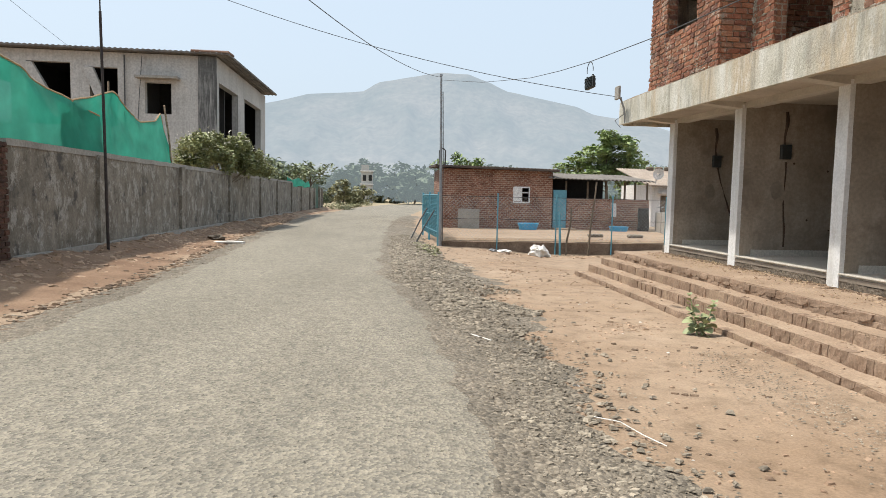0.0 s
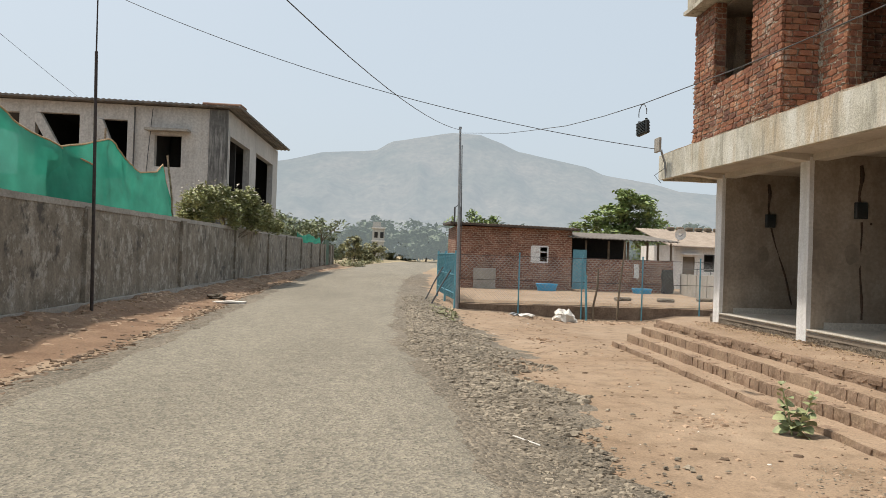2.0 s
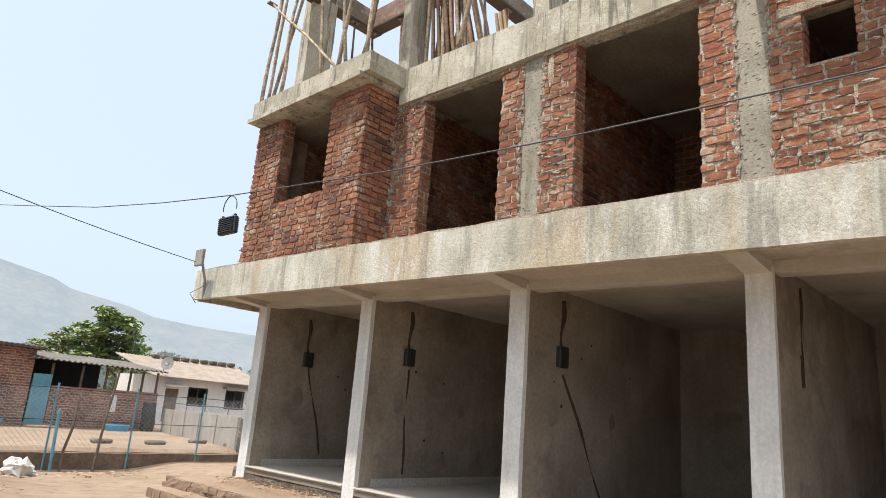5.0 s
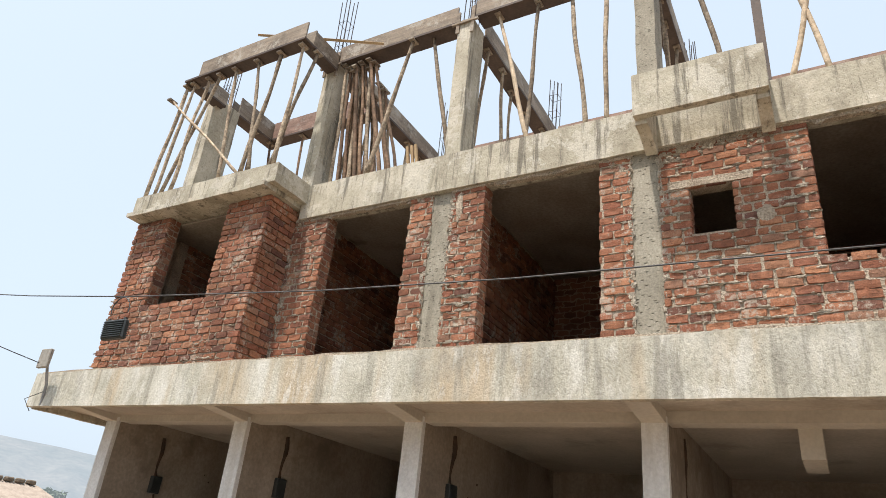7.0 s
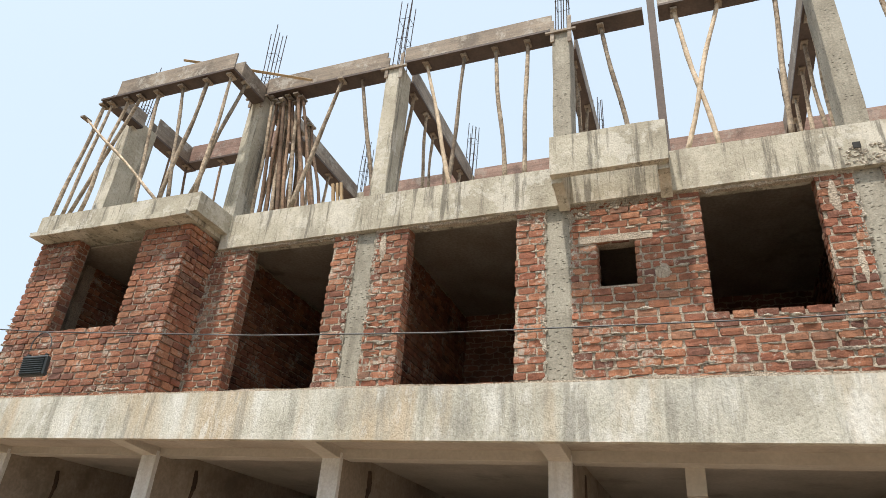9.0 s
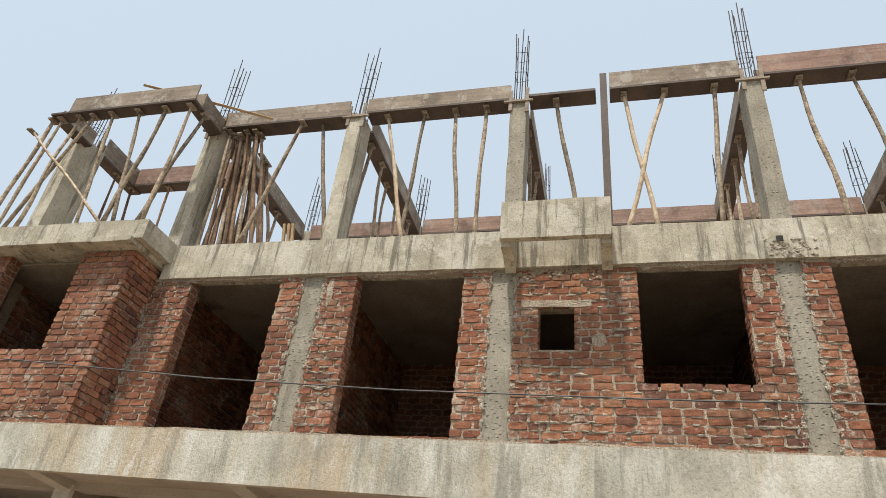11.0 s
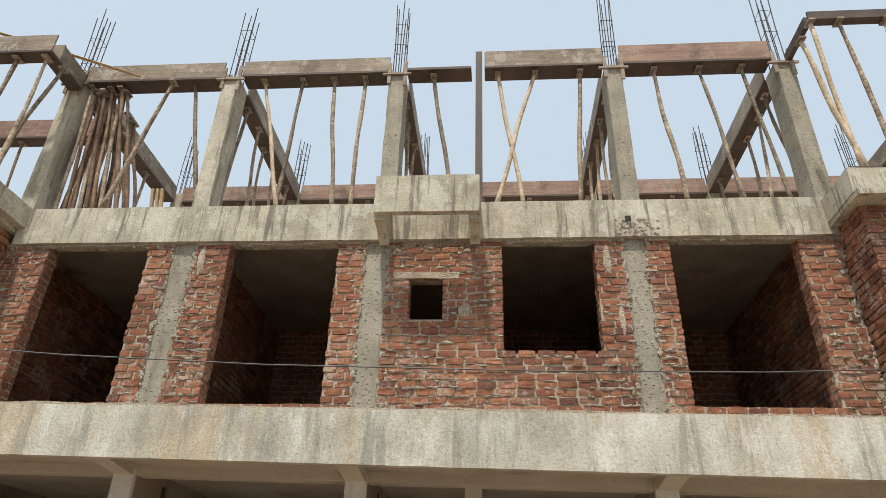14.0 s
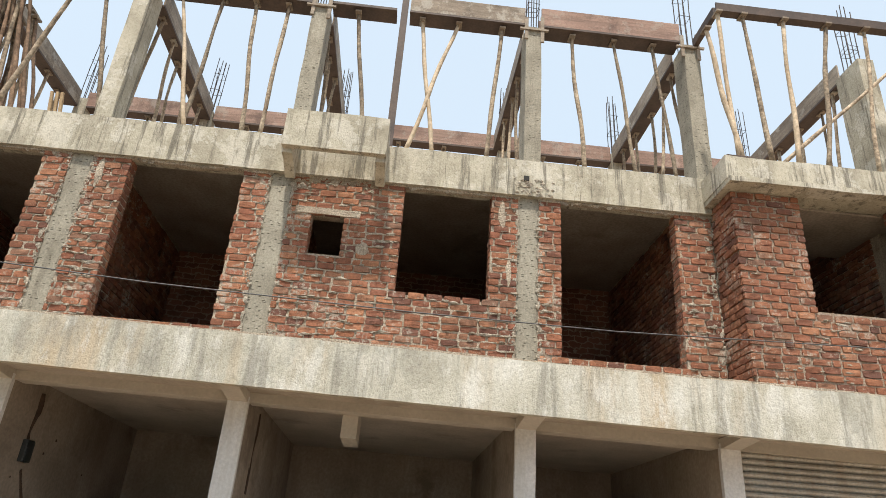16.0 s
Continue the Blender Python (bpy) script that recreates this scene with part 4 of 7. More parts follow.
def lay_bricks(wall, p0, along, out, length, z0, z1, holes=(), seed=0, joined=None, depth=0.05):
    """Courses of brick on a wall face. p0: start; along, out: unit vectors; holes: (u0, u1, z0, z1)."""
    r = random.Random(seed)
    p0, along, out = Vector(p0), Vector(along), Vector(out)
    turn = Matrix((along, out, (0, 0, 1))).transposed().to_4x4()
    rows = int(round((z1 - z0) / CH))
    ch = (z1 - z0) / rows
    for j in range(rows):
        za, zb = z0 + j * ch, z0 + (j + 1) * ch
        zm = (za + zb) / 2
        spans = [(0.0, length)]
        for u0, u1, h0, h1 in holes:
            if h0 < zm < h1:
                spans = [q for a, b in spans for q in ((a, min(b, u0)), (max(a, u1), b)) if q[1] - q[0] > 0.03]
        for a, b in spans:
            u = a - (0.5 * BL if j % 2 else 0.0) - r.random() * 0.03
            while u < b - 0.03:
                l = BL * r.uniform(0.95, 1.05) if r.random() > 0.07 else BL * r.uniform(0.42, 0.55)
                s, e = max(u, a), min(u + l, b)
                u += l + BJ * r.uniform(0.6, 1.6)
                if e - s < 0.035:
                    continue
                h = (ch - BJ * r.uniform(0.7, 1.5))
                c = p0 + along * (s + e) / 2 + out * (r.uniform(-0.010, 0.008)) + Vector((0, 0, zm + r.uniform(-.006, .006)))
                m = Matrix.Translation(c) @ turn @ Matrix.Rotation(r.gauss(0, 0.02), 4, 'Y') @ Matrix.Diagonal((e - s, depth, h, 1))
                me = brick_meshes[r.randrange(8)]
                if joined is not None:
                    k = len(joined[0])
                    joined[0].extend(m @ v.co for v in me.vertices)
                    joined[1].extend(tuple(i + k for i in p.vertices) for p in me.polygons)
                else:
                    ob = new("brick", me)
                    ob.parent = wall
                    ob.matrix_parent_inverse = wall.matrix_world.inverted()
                    ob.matrix_basis = m


def core(x0, x1, y0, y1, z0, z1, holes, inset=0.018):
    """Mortar body of a wall along y with holes (y0, y1, z0, z1) cut through."""
    ycuts = sorted({y0, y1, *[min(max(v, y0), y1) for h in holes for v in h[:2]]})
    zcuts = sorted({z0, z1, *[min(max(v, z0), z1) for h in holes for v in h[2:]]})
    bm = bmesh.new()
    for a, b in zip(ycuts, ycuts[1:]):
        for c, d in zip(zcuts, zcuts[1:]):
            ym, zm = (a + b) / 2, (c + d) / 2
            if any(h[0] < ym < h[1] and h[2] < zm < h[3] for h in holes):
                continue
            box(bm, x0, x1, a, b, c, d)
    bmesh.ops.remove_doubles(bm, verts=bm.verts[:], dist=0.0005)
    # drop faces shared by two neighbouring blocks
    dup = {}
    for f in bm.faces:
        dup.setdefault(tuple(round(c, 3) for c in f.calc_center_median()), []).append(f)
    bmesh.ops.delete(bm, geom=[f for fs in dup.values() if len(fs) > 1 for f in fs], context='FACES')
    return bm


# (y0, y1, z0, z1) of the openings in the main wall
OPEN = [(10.40, 11.95, 4.33, LINT), (7.59, 9.20, 4.33, LINT), (6.07, 6.555, 5.49, 6.115), (3.985, 5.28, 5.01, LINT), (1.25, 2.98, 4.33, LINT)]
PIL = {"c": (9.72, 10.02), "d": (6.88, 7.20), "e": (3.30, 3.60)}
panels = [(10.02, 12.62), (7.20, 9.72), (3.60, 6.88), (0.72, 3.30)]
for i, (a, b) in enumerate(panels):
    hs = [h for h in OPEN if h[0] > a - 0.01 and h[1] < b + 0.01]
    wall = bpart("brick_wall", core(WX - 0.010, WX + 0.22, a, b, SLAB - 0.01, LINT, hs), "mortar", "unplastered red brick wall with thick mortar joints")
    bpy.context.view_layer.update()
    lay_bricks(wall, (WX, a, 0), (0, 1, 0), (-1, 0, 0), b - a, SLAB, LINT, [(h[0] - a + 0.014, h[1] - a - 0.014, h[2], h[3] + 0.02) for h in hs], 10 + i)
    for h in hs:     # bricks in the reveals
        for yy, o in ((h[0], 1), (h[1], -1)):
            lay_bricks(wall, (WX + 0.024, yy - 0.012 * o, 0), (1, 0, 0), (0, o, 0), 0.186, h[2], h[3], (), 40 + i)
for k, (a, b) in PIL.items():
    bpart("pillar", rough_box(WX + 0.0, WX + 0.25, a, b, SLAB - 0.01, LINT, 0.1, 0.012, a), "pillar", "grey concrete pillar keyed with chisel marks")
for a, b in ((12.55, 12.68), (0.62, 0.76)):
    bpart("pillar", rough_box(WX + 0.015, WX + 0.25, a, b, SLAB - 0.01, LINT, 0.1, 0.012, a), "pillar", "grey concrete pillar keyed with chisel marks")
# lintel over the small window and cement patches
bpart("lintel", rough_box(WX - 0.03, WX + 0.1, 5.86, 6.78, 6.10, 6.20, 0.08, 0.012), "mortar", "thin cement lintel")
for y, z, w, h in ((5.78, 5.62, 0.16, 0.24), (9.58, 6.42, 0.10, 0.42), (3.84, 6.35, 0.10, 0.5), (3.72, 5.45, 0.08, 0.4)):
    bm = bmesh.new()
    bmesh.ops.create_icosphere(bm, subdivisions=3, radius=1.0)
    for v in bm.verts:
        q = noise.noise_vector(v.co * 2.5 + Vector((y, z, 0))) * 0.5
        v.co = Vector((WX - 0.022 + v.co.x * 0.016, y + (v.co.y + q.y) * w * 0.5, z + (v.co.z + q.z) * h * 0.5))
    bpart("mortar_patch", bm, "mortar", "smeared cement patch")
for a, b in panels:
    bpart("mortar_seam", rough_box(WX - 0.03, WX + 0.05, a + 0.02, b - 0.02, LINT - 0.035, LINT + 0.02, 0.09, 0.028, a), "mortar", "crumbly mortar under the beam")


def bay(y0, y1, wy0, wy1, seed, outer):
    """A brick bay that projects from the front, with one window that reaches the slab."""
    sz = 5.22 if y0 > 5 else 5.08
    hs = [(wy0, wy1, sz, 6.95)]
    top = 6.895 if outer else 6.80
    wall = bpart("bay_wall", core(BX - 0.008, BX + 0.22, y0 + 0.012, y1 - 0.012, SLAB - 0.01, top, hs), "mortar_old", "projecting red brick bay with raked joints")
    for yy in (y0 + 0.012, y1 - 0.19):
        back = BACK if (yy > 5) == outer and abs(yy - (y1 - 0.19 if outer else y0 + 0.012)) < 0.01 else WX + 0.10
        bpart("bay_side", boxes((BX + 0.22, back, yy, yy + 0.178, SLAB - 0.01, top)), "mortar_old")
    bpy.context.view_layer.update()
    lay_bricks(wall, (BX, y0 - 0.020, 0), (0, 1, 0), (-1, 0, 0), y1 - y0 + 0.04, SLAB, top - 0.005, [(wy0 - y0 + 0.034, wy1 - y0 + 0.006, sz, 6.95)], seed)
    lay_bricks(wall, (BX + 0.026, y0 + 0.005, 0), (1, 0, 0), (0, -1, 0), WX - BX + 0.0, SLAB, top - 0.005, (), seed + 1)
    lay_bricks(wall, (BX + 0.026, y1 - 0.005, 0), (1, 0, 0), (0, 1, 0), WX - BX + 0.0, SLAB, top - 0.005, (), seed + 2)
    for yy, o in ((wy0, 1), (wy1, -1)):
        lay_bricks(wall, (BX + 0.024, yy - 0.012 * o, 0), (1, 0, 0), (0, o, 0), 0.186, sz, top - 0.005, (), seed + 3)
    d = 0.0 if outer else -0.07
    lo, hi = (0.10, 0.24) if outer else (0.15, 0.02)
    bpart("bay_slab", rough_box(6.05, 8.0, y0 - lo, y1 + (0.0 if outer else 0.14), 6.895 + 1.4 * d, 6.97 + 1.4 * d, 0.2, 0.012, seed), "conc", "raw concrete bay slab with a thin projecting lip")
    # added panel covers the bright slab underside; its darker colour stands for shade
    bpart("bay_ceiling", boxes((6.59, 8.0, y0 + 0.2, y1 - 0.2, 6.85 + 1.4 * d, 6.885 + 1.4 * d)), "slab_raw", "added panel under the bay slab, darker in place of shade")
    bpart("bay_beam", rough_box(6.12, 6.95, y0 - hi, y1 + (-0.04 if outer else 0.15), 6.97 + 1.4 * d, ROOF + d, 0.12, 0.012, seed), "conc", "raw concrete beam over the bay, streaked by rain")


bay(12.65, 15.82, 13.55, 14.98, 60, True)
bay(-2.75, 0.68, -1.72, -0.28, 70, False)
bpart("roof_beam", rough_box(6.89, 7.15, 0.55, 12.52, LINT, ROOF, 0.2, 0.01, 9), "conc", "raw board-marked concrete roof beam")
bpart("roof_slab", rough_box(7.15, BACK, -2.7, 15.9, 7.05, ROOF - 0.02, 0.5, 0.01), "slab_raw", "raw dark-stained slab over the upper rooms")
def lumps(name, spots, label, seed, parent=None):
    """Mortar squeezed out and splashed on a wall that faces -x. spots: (x, y, z, width, height)."""
    r = random.Random(seed)
    bm = bmesh.new()
    bmesh.ops.create_icosphere(bm, subdivisions=2, radius=1.0)
    base, quads = [v.co.copy() for v in bm.verts], [tuple(v.index for v in f.verts) for f in bm.faces]
    bm.free()
    verts, faces = [], []
    for x, y, z, w, h in spots:
        k, o, d = len(verts), Vector((r.random() * 40, y, z)), r.uniform(0.008, 0.022)
        for c in base:
            q = c + noise.noise_vector(c * 1.6 + o) * 0.7
            verts.append((x + q.x * d, y + q.y * w * 0.5, z + q.z * h * 0.5))
        faces += [tuple(i + k for i in f) for f in quads]
    me = bpy.data.meshes.new(name)
    me.from_pydata(verts, [], faces)
    me.materials.append(M["mortar_lump"])
    ob = tagged(new(name, me), label, kind="stuff")
    ob.parent = parent or building
    ob.matrix_parent_inverse = (parent or building).matrix_world.inverted()
    return ob


def clear_of(y, z):
    return not any(h[0] - 0.03 < y < h[1] + 0.03 and h[2] - 0.03 < z < h[3] + 0.03 for h in OPEN)


r = random.Random(77)
spots = []
for a, b in PIL.values():
    for e, o in ((a, -1), (b, 1)):
        for _ in range(75):
            spots.append((WX - 0.012, e + o * abs(r.gauss(0, 0.035)), r.uniform(SLAB, LINT), r.uniform(0.02, 0.07), r.uniform(0.03, 0.13)))
for e in (12.58, 0.75):
    for _ in range(110):
        spots.append((WX - 0.012, e + r.gauss(0, 0.05), r.uniform(SLAB, LINT), r.uniform(0.02, 0.08), r.uniform(0.03, 0.12)))
rows = round((LINT - SLAB) / CH)
while len(spots) < 1500:
    y, j = r.uniform(0.8, 12.5), r.randrange(rows + 1)
    z = SLAB + j * (LINT - SLAB) / rows + r.gauss(0, 0.012)
    patch = noise.noise((y * 0.9, z * 0.9, 3.0)) + 0.25 * (5.3 < y < 6.9)
    if clear_of(y, z) and patch > r.uniform(-0.3, 0.35) and not any(a - 0.02 < y < b + 0.02 for a, b in PIL.values()):
        spots.append((WX - 0.018, y, z, r.uniform(0.03, 0.16), r.uniform(0.012, 0.04)))
for y0, y1, n in ((5.75, 6.95, 150), (10.0, 12.5, 90), (7.2, 9.7, 90), (0.8, 3.3, 90), (3.6, 5.3, 60)):
    for _ in range(n):
        y = r.uniform(y0, y1)
        spots.append((WX - 0.02, y, LINT - abs(r.gauss(0, 0.05)) * (1.4 if n > 100 else 0.5) + 0.01, r.uniform(0.03, 0.10), r.uniform(0.02, 0.07)))
for _ in range(60):     # honeycombed concrete at the beam joint
    spots.append((6.892, r.gauss(3.42, 0.13), r.uniform(6.70, 6.98), r.uniform(0.02, 0.07), r.uniform(0.02, 0.06)))
lumps("mortar_lumps", spots, "grey mortar squeezed from the joints and splashed on the bricks", 78)
# solid near-black block, slightly proud, painted as the shade inside a hole
bpart("tie_hole", boxes((6.872, 6.95, 3.46, 3.54, 6.95, 7.03)), "dark", "tie hole in the beam, its shade a near-black block")
spots = []
while len(spots) < 420:
    y, j = r.choice((r.uniform(12.7, 15.9), r.uniform(-2.7, 0.62))), r.randrange(27)
    z = SLAB + j * (6.89 - SLAB) / 26 + r.gauss(0, 0.012)
    if not (13.5 < y < 15.03 and z > 5.2) and not (-1.77 < y < -0.23 and z > 5.05) and noise.noise((y * 1.1, z * 1.1, 9.0)) > r.uniform(-0.1, 0.4):
        spots.append((BX - 0.014, y, z, r.uniform(0.03, 0.13), r.uniform(0.01, 0.035)))
lumps("mortar_lumps", spots, "grey mortar squeezed from the joints and splashed on the bricks", 79)
# box-shaped concrete hood over the small window
hood = bpart("hood", rough_box(6.29, 6.39, 5.57, 7.0, 6.78, 7.37, 0.1, 0.008), "conc", "box-shaped raw concrete hood")
for a, b in ((5.57, 5.71), (6.86, 7.0)):
    bm = rough_box(6.39, 6.89, a, b, 6.60, 7.37, 0.12, 0.006)
    for v in bm.verts:
        if v.co.z < 6.7:
            v.co.z += 0.19 * (6.89 - v.co.x) / 0.5
    bpart("cheek", bm, "conc", "", hood)
# inner walls of the upper floor
for k in "abcdefg":
    y = COLS[k] - 0.02
    a, b = max(y - 0.1, -2.7), y + 0.1
    wall = bpart("inner_wall", boxes((WX + (0.26 if k not in "ag" else 0.09), BACK, a, b, SLAB - 0.01, 6.89 if k in "ag" else 7.05)), "mortar", "bare brick inner wall")
    J = ([], [])
    lay_bricks(wall, (WX + 0.28, a - 0.005, 0), (1, 0, 0), (0, -1, 0), BACK - WX - 0.3, SLAB, 7.0, (), 80 + ord(k), J)
    lay_bricks(wall, (WX + 0.28, b + 0.005, 0), (1, 0, 0), (0, 1, 0), BACK - WX - 0.3, SLAB, 7.0, (), 90 + ord(k), J)
    me = bpy.data.meshes.new("inner_bricks")
    me.from_pydata(J[0], [], J[1])
    me.materials.append(M["brick_in"])
    ob = tagged(new("inner_bricks", me), "red bricks of the inner wall", kind="stuff")
    ob.parent = wall
    ob.matrix_parent_inverse = wall.matrix_world.inverted()
bpart("inner_back_wall", boxes((BACK - 0.2, BACK, -2.7, 15.9, SLAB - 0.01, 7.05)), "farbrick", "bare brick back wall")
bpart("inner_floor", boxes((WX + 0.2, BACK, -2.7, 15.9, SLAB - 0.012, SLAB + 0.01)), "slab_raw")

# top storey: columns, formwork beams and starter bars
TOPZ = 10.02
REAR = 10.7


def rebar(x, y, z0, z1, seed, n=4):
    r = random.Random(seed)
    grp = bpart("starter_bars", tube(bmesh.new(), [(x, y, z0), (x, y, z0 + 0.05)], 0.008, 4), "iron", "dark rusty starter bars with stirrups")
    offs = [(-.1, -.09), (-.1, 0.0), (-.1, .09), (.1, -.09), (.1, 0.0), (.1, .09)]
    lean = (r.uniform(-.04, .04), r.uniform(-.05, .05))
    for dx, dy in offs:
        top = z1 + r.uniform(-.22, .1)
        bpart("bar", tube(bmesh.new(), [(x + dx, y + dy, z0), (x + dx + lean[0] * .5, y + dy + lean[1] * .5, (z0 + top) / 2), (x + dx + lean[0] + r.uniform(-.02, .02), y + dy + lean[1] + r.uniform(-.03, .03), top)], 0.009, 5), "iron", "", grp)
    for f in ((0.30, 0.36, 0.62) if r.random() > 0.5 else (0.42, 0.68)):
        z = z0 + (z1 - z0) * f
        cx, cy = x + lean[0] * f, y + lean[1] * f
        bm = bmesh.new()
        tube(bm, [(cx - .11, cy - .10, z), (cx - .11, cy + .10, z + .02), (cx + .11, cy + .10, z), (cx + .11, cy - .10, z + .02), (cx - .11, cy - .10, z)], 0.006, 4)
        bpart("stirrup", bm, "iron", "", grp)


for k, y, mat in (("b", 12.60, "conc"), ("c", 9.82, "conc"), ("d", 6.96, "pillar"), ("e", 3.40, "pillar"), ("f", 0.70, "pillar")):
    bpart("column", rough_box(6.98, 7.40, y - 0.13, y + 0.13, ROOF - 0.03, TOPZ, 0.15, 0.01, y), mat, "raw concrete column of the new storey")
    rebar(7.16, y, TOPZ - 0.1, 11.85, int(y * 10) + 5)
for y in (15.55, -2.3):
    bpart("column", rough_box(6.85, 7.45, y - 0.14, y + 0.14, ROOF - 0.03, TOPZ, 0.15, 0.01, y), "conc", "raw concrete column of the new storey")
    rebar(7.16, y, TOPZ - 0.1, 11.5, 7 if y > 0 else 9)
for y in (12.4, 9.75, 6.9, 3.3, 0.77, -2.26):
    bpart("column", rough_box(REAR, REAR + 0.25, y - 0.12, y + 0.12, ROOF - 0.03, 10.2, 0.3, 0.01, y), "conc")
    rebar(REAR + 0.12, y, 10.1, 11.75, int(y * 7) + 50)


def form_beam(x0, x1, y0, y1, z0=10.0, z1=10.40, mat="form"):
    """A formwork trough: two side boards and a bottom board."""
    t = 0.03
    if y1 - y0 > x1 - x0:
        # bottom board: dark ply colour with the shadow under the beam put in
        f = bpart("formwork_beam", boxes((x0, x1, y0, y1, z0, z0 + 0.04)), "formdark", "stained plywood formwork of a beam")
        bpart("side_board", boxes((x0, x0 + t, y0, y1, z0 + 0.04, z1)), mat, "", f)
        bpart("side_board", boxes((x1 - t, x1, y0, y1, z0 + 0.04, z1)), mat, "", f)
    else:
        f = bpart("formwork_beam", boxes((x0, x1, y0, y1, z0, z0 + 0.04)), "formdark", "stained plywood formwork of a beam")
        bpart("side_board", boxes((x0, x1, y0, y0 + t, z0 + 0.04, z1)), mat, "", f)
        bpart("side_board", boxes((x0, x1, y1 - t, y1, z0 + 0.04, z1)), mat, "", f)
    return f


form_beam(6.98, 7.30, 9.98, 12.45, 9.99, 10.36)
form_beam(6.98, 7.30, 7.10, 9.64, 10.02, 10.36)
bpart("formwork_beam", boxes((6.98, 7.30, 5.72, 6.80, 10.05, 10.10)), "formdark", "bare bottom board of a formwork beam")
form_beam(6.98, 7.30, 3.55, 5.50, 10.05, 10.42)
form_beam(6.98, 7.30, 0.87, 3.27, 10.05, 10.46, "formred")
form_beam(6.05, 6.30, 12.42, 15.04, 9.78, 10.15)
bpart("formwork_beam", boxes((6.05, 6.30, 15.045, 15.42, 9.78, 9.82)), "formdark", "end of the bottom board of a formwork beam")
form_beam(6.10, 6.24, -3.0, 0.66, 9.96, 10.12, "formdark")
for y in (12.55, 15.38):
    form_beam(6.30, 6.97, y - 0.12, y + 0.12, 9.80, 10.14)
form_beam(6.24, 6.97, 0.58, 0.66, 9.98, 10.13, "formdark")
form_beam(7.42, 8.70, 15.41, 15.69, 9.97, 10.42)
form_beam(8.42, 8.70, 12.75, 15.40, 9.99, 10.44, "formred")
for y in (12.6, 9.8, 6.94, 3.38, 0.72, -2.35):
    form_beam(7.42, REAR, y - 0.14, y + 0.14, 9.97, 10.36)
for a, b in ((9.9, 12.3), (7.0, 9.6), (3.4, 6.8), (0.9, 3.2), (-2.2, 0.6)):
    form_beam(REAR, REAR + 0.25, a, b, 9.97, 10.36, "formred")


# ---- steps ----
STEPS = [(4.76, 0.07, 15.9), (5.10, 0.22, 15.95), (5.42, 0.37, 16.0), (5.74, 0.53, 16.1)]
for i, (x, z, ye) in enumerate(STEPS):
    x1 = STEPS[i + 1][0] + 0.02 if i < 3 else 6.88
    zb = -0.25 if i == 0 else STEPS[i - 1][1] - 0.05
    step = solid("step", rough_box(x + (0.012 if i < 3 else 0.032), x1, -3.2, ye, zb, z + 0.004, 0.07, 0.020 if i < 3 else 0.010, i), "stepcore", "dusty worn brick step with earth-filled tread" if i < 3 else "earth-covered terrace edged with brick", "step", "entrance steps", "structure")
    bpy.context.view_layer.update()
    r = random.Random(200 + i)
    y, w = ye, (0.098 if i in (1, 2) else 0.225)
    lay = 2 if i == 3 else 1
    while y > -3.0:
        d = w * r.uniform(0.82, 1.15)
        h = (z - (STEPS[i - 1][1] if i else -0.02)) / lay + 0.02
        for q in range(1, lay):
            mm = Matrix.Translation((x + 0.085 + r.uniform(-.012, .012), y - d / 2 + 0.1, z - h * 1.4 + r.uniform(-.006, .006))) @ Matrix.Diagonal((0.15, d + 0.006, h, 1))
            ob = new("brick", step_bricks[r.randrange(8)])
            ob.parent = step
            ob.matrix_basis = mm
        m = Matrix.Translation((x + 0.077 + r.gauss(0, .006), y - d / 2, z - h / 2 + 0.003 + r.uniform(-.012, .005))) @ Matrix.Rotation(r.gauss(0, .014), 4, 'Z') @ Matrix.Diagonal((0.15, d + 0.010, h * r.uniform(0.95, 1.06), 1))
        ob = new("brick", step_bricks[r.randrange(8)])
        ob.parent = step
        ob.matrix_basis = m
        y -= d


def tread(x):
    """Height of the steps and the terrace at x."""
    return max([z for x0, z, _ in STEPS if x > x0 + 0.05] or [0.0]) + 0.008


scatter_stones("rubble", "rubble", "earth crumbs and brick chips strewn over the terrace", 1500, lambda r: (6.82 - abs(r.gauss(0, 0.42)), r.uniform(-1.5, 15.8)), (0.004, 0.030), 71, tread)
scatter_stones("rubble", "clod", "dark clods fallen along the plinth foot", 900, lambda r: (6.84 - abs(r.gauss(0, 0.10)), r.uniform(-1.5, 15.8)), (0.008, 0.05), 72, tread)
scatter_stones("pebbles", "rubble", "crumbs of brick and earth lying on the step treads", 900, lambda r: (r.choice((4.86, 5.20, 5.52)) + r.random() * 0.2, r.uniform(0, 15.8)), (0.004, 0.022), 73, tread)


# ---- boundary wall on the far side of the road ----
bw = thing("boundary_wall", "stained grey rendered boundary wall with piers and a coping", "wall", kind="structure", at=(-6.2, 30, 0.2))
bpy.context.view_layer.update()


def wpart(name, bm, material, label="", parent=bw):
    ob = part(name, bm, material, parent, label)
    ob.matrix_parent_inverse = parent.matrix_world.inverted()
    return ob


wpart("wall_panel", rough_box(-6.40, -6.20, 12.86, 47.0, 0.0, 2.46, 0.6, 0.02), "bwall")
wpart("coping", rough_box(-6.42, -6.175, 12.86, 47.0, 2.46, 2.58, 0.6, 0.018, 4), "coping")
wpart("footing", rough_box(-6.20, -6.08, 12.95, 47.0, -0.1, 0.52, 0.6, 0.02, 6), "coping")
for y in (16.6, 22.6, 29.1, 35.8, 41.0, 46.9):
    wpart("pier", rough_box(-6.42, -6.11, y - 0.17, y + 0.17, 0.0, 2.50, 0.4, 0.012, y), "bwall")
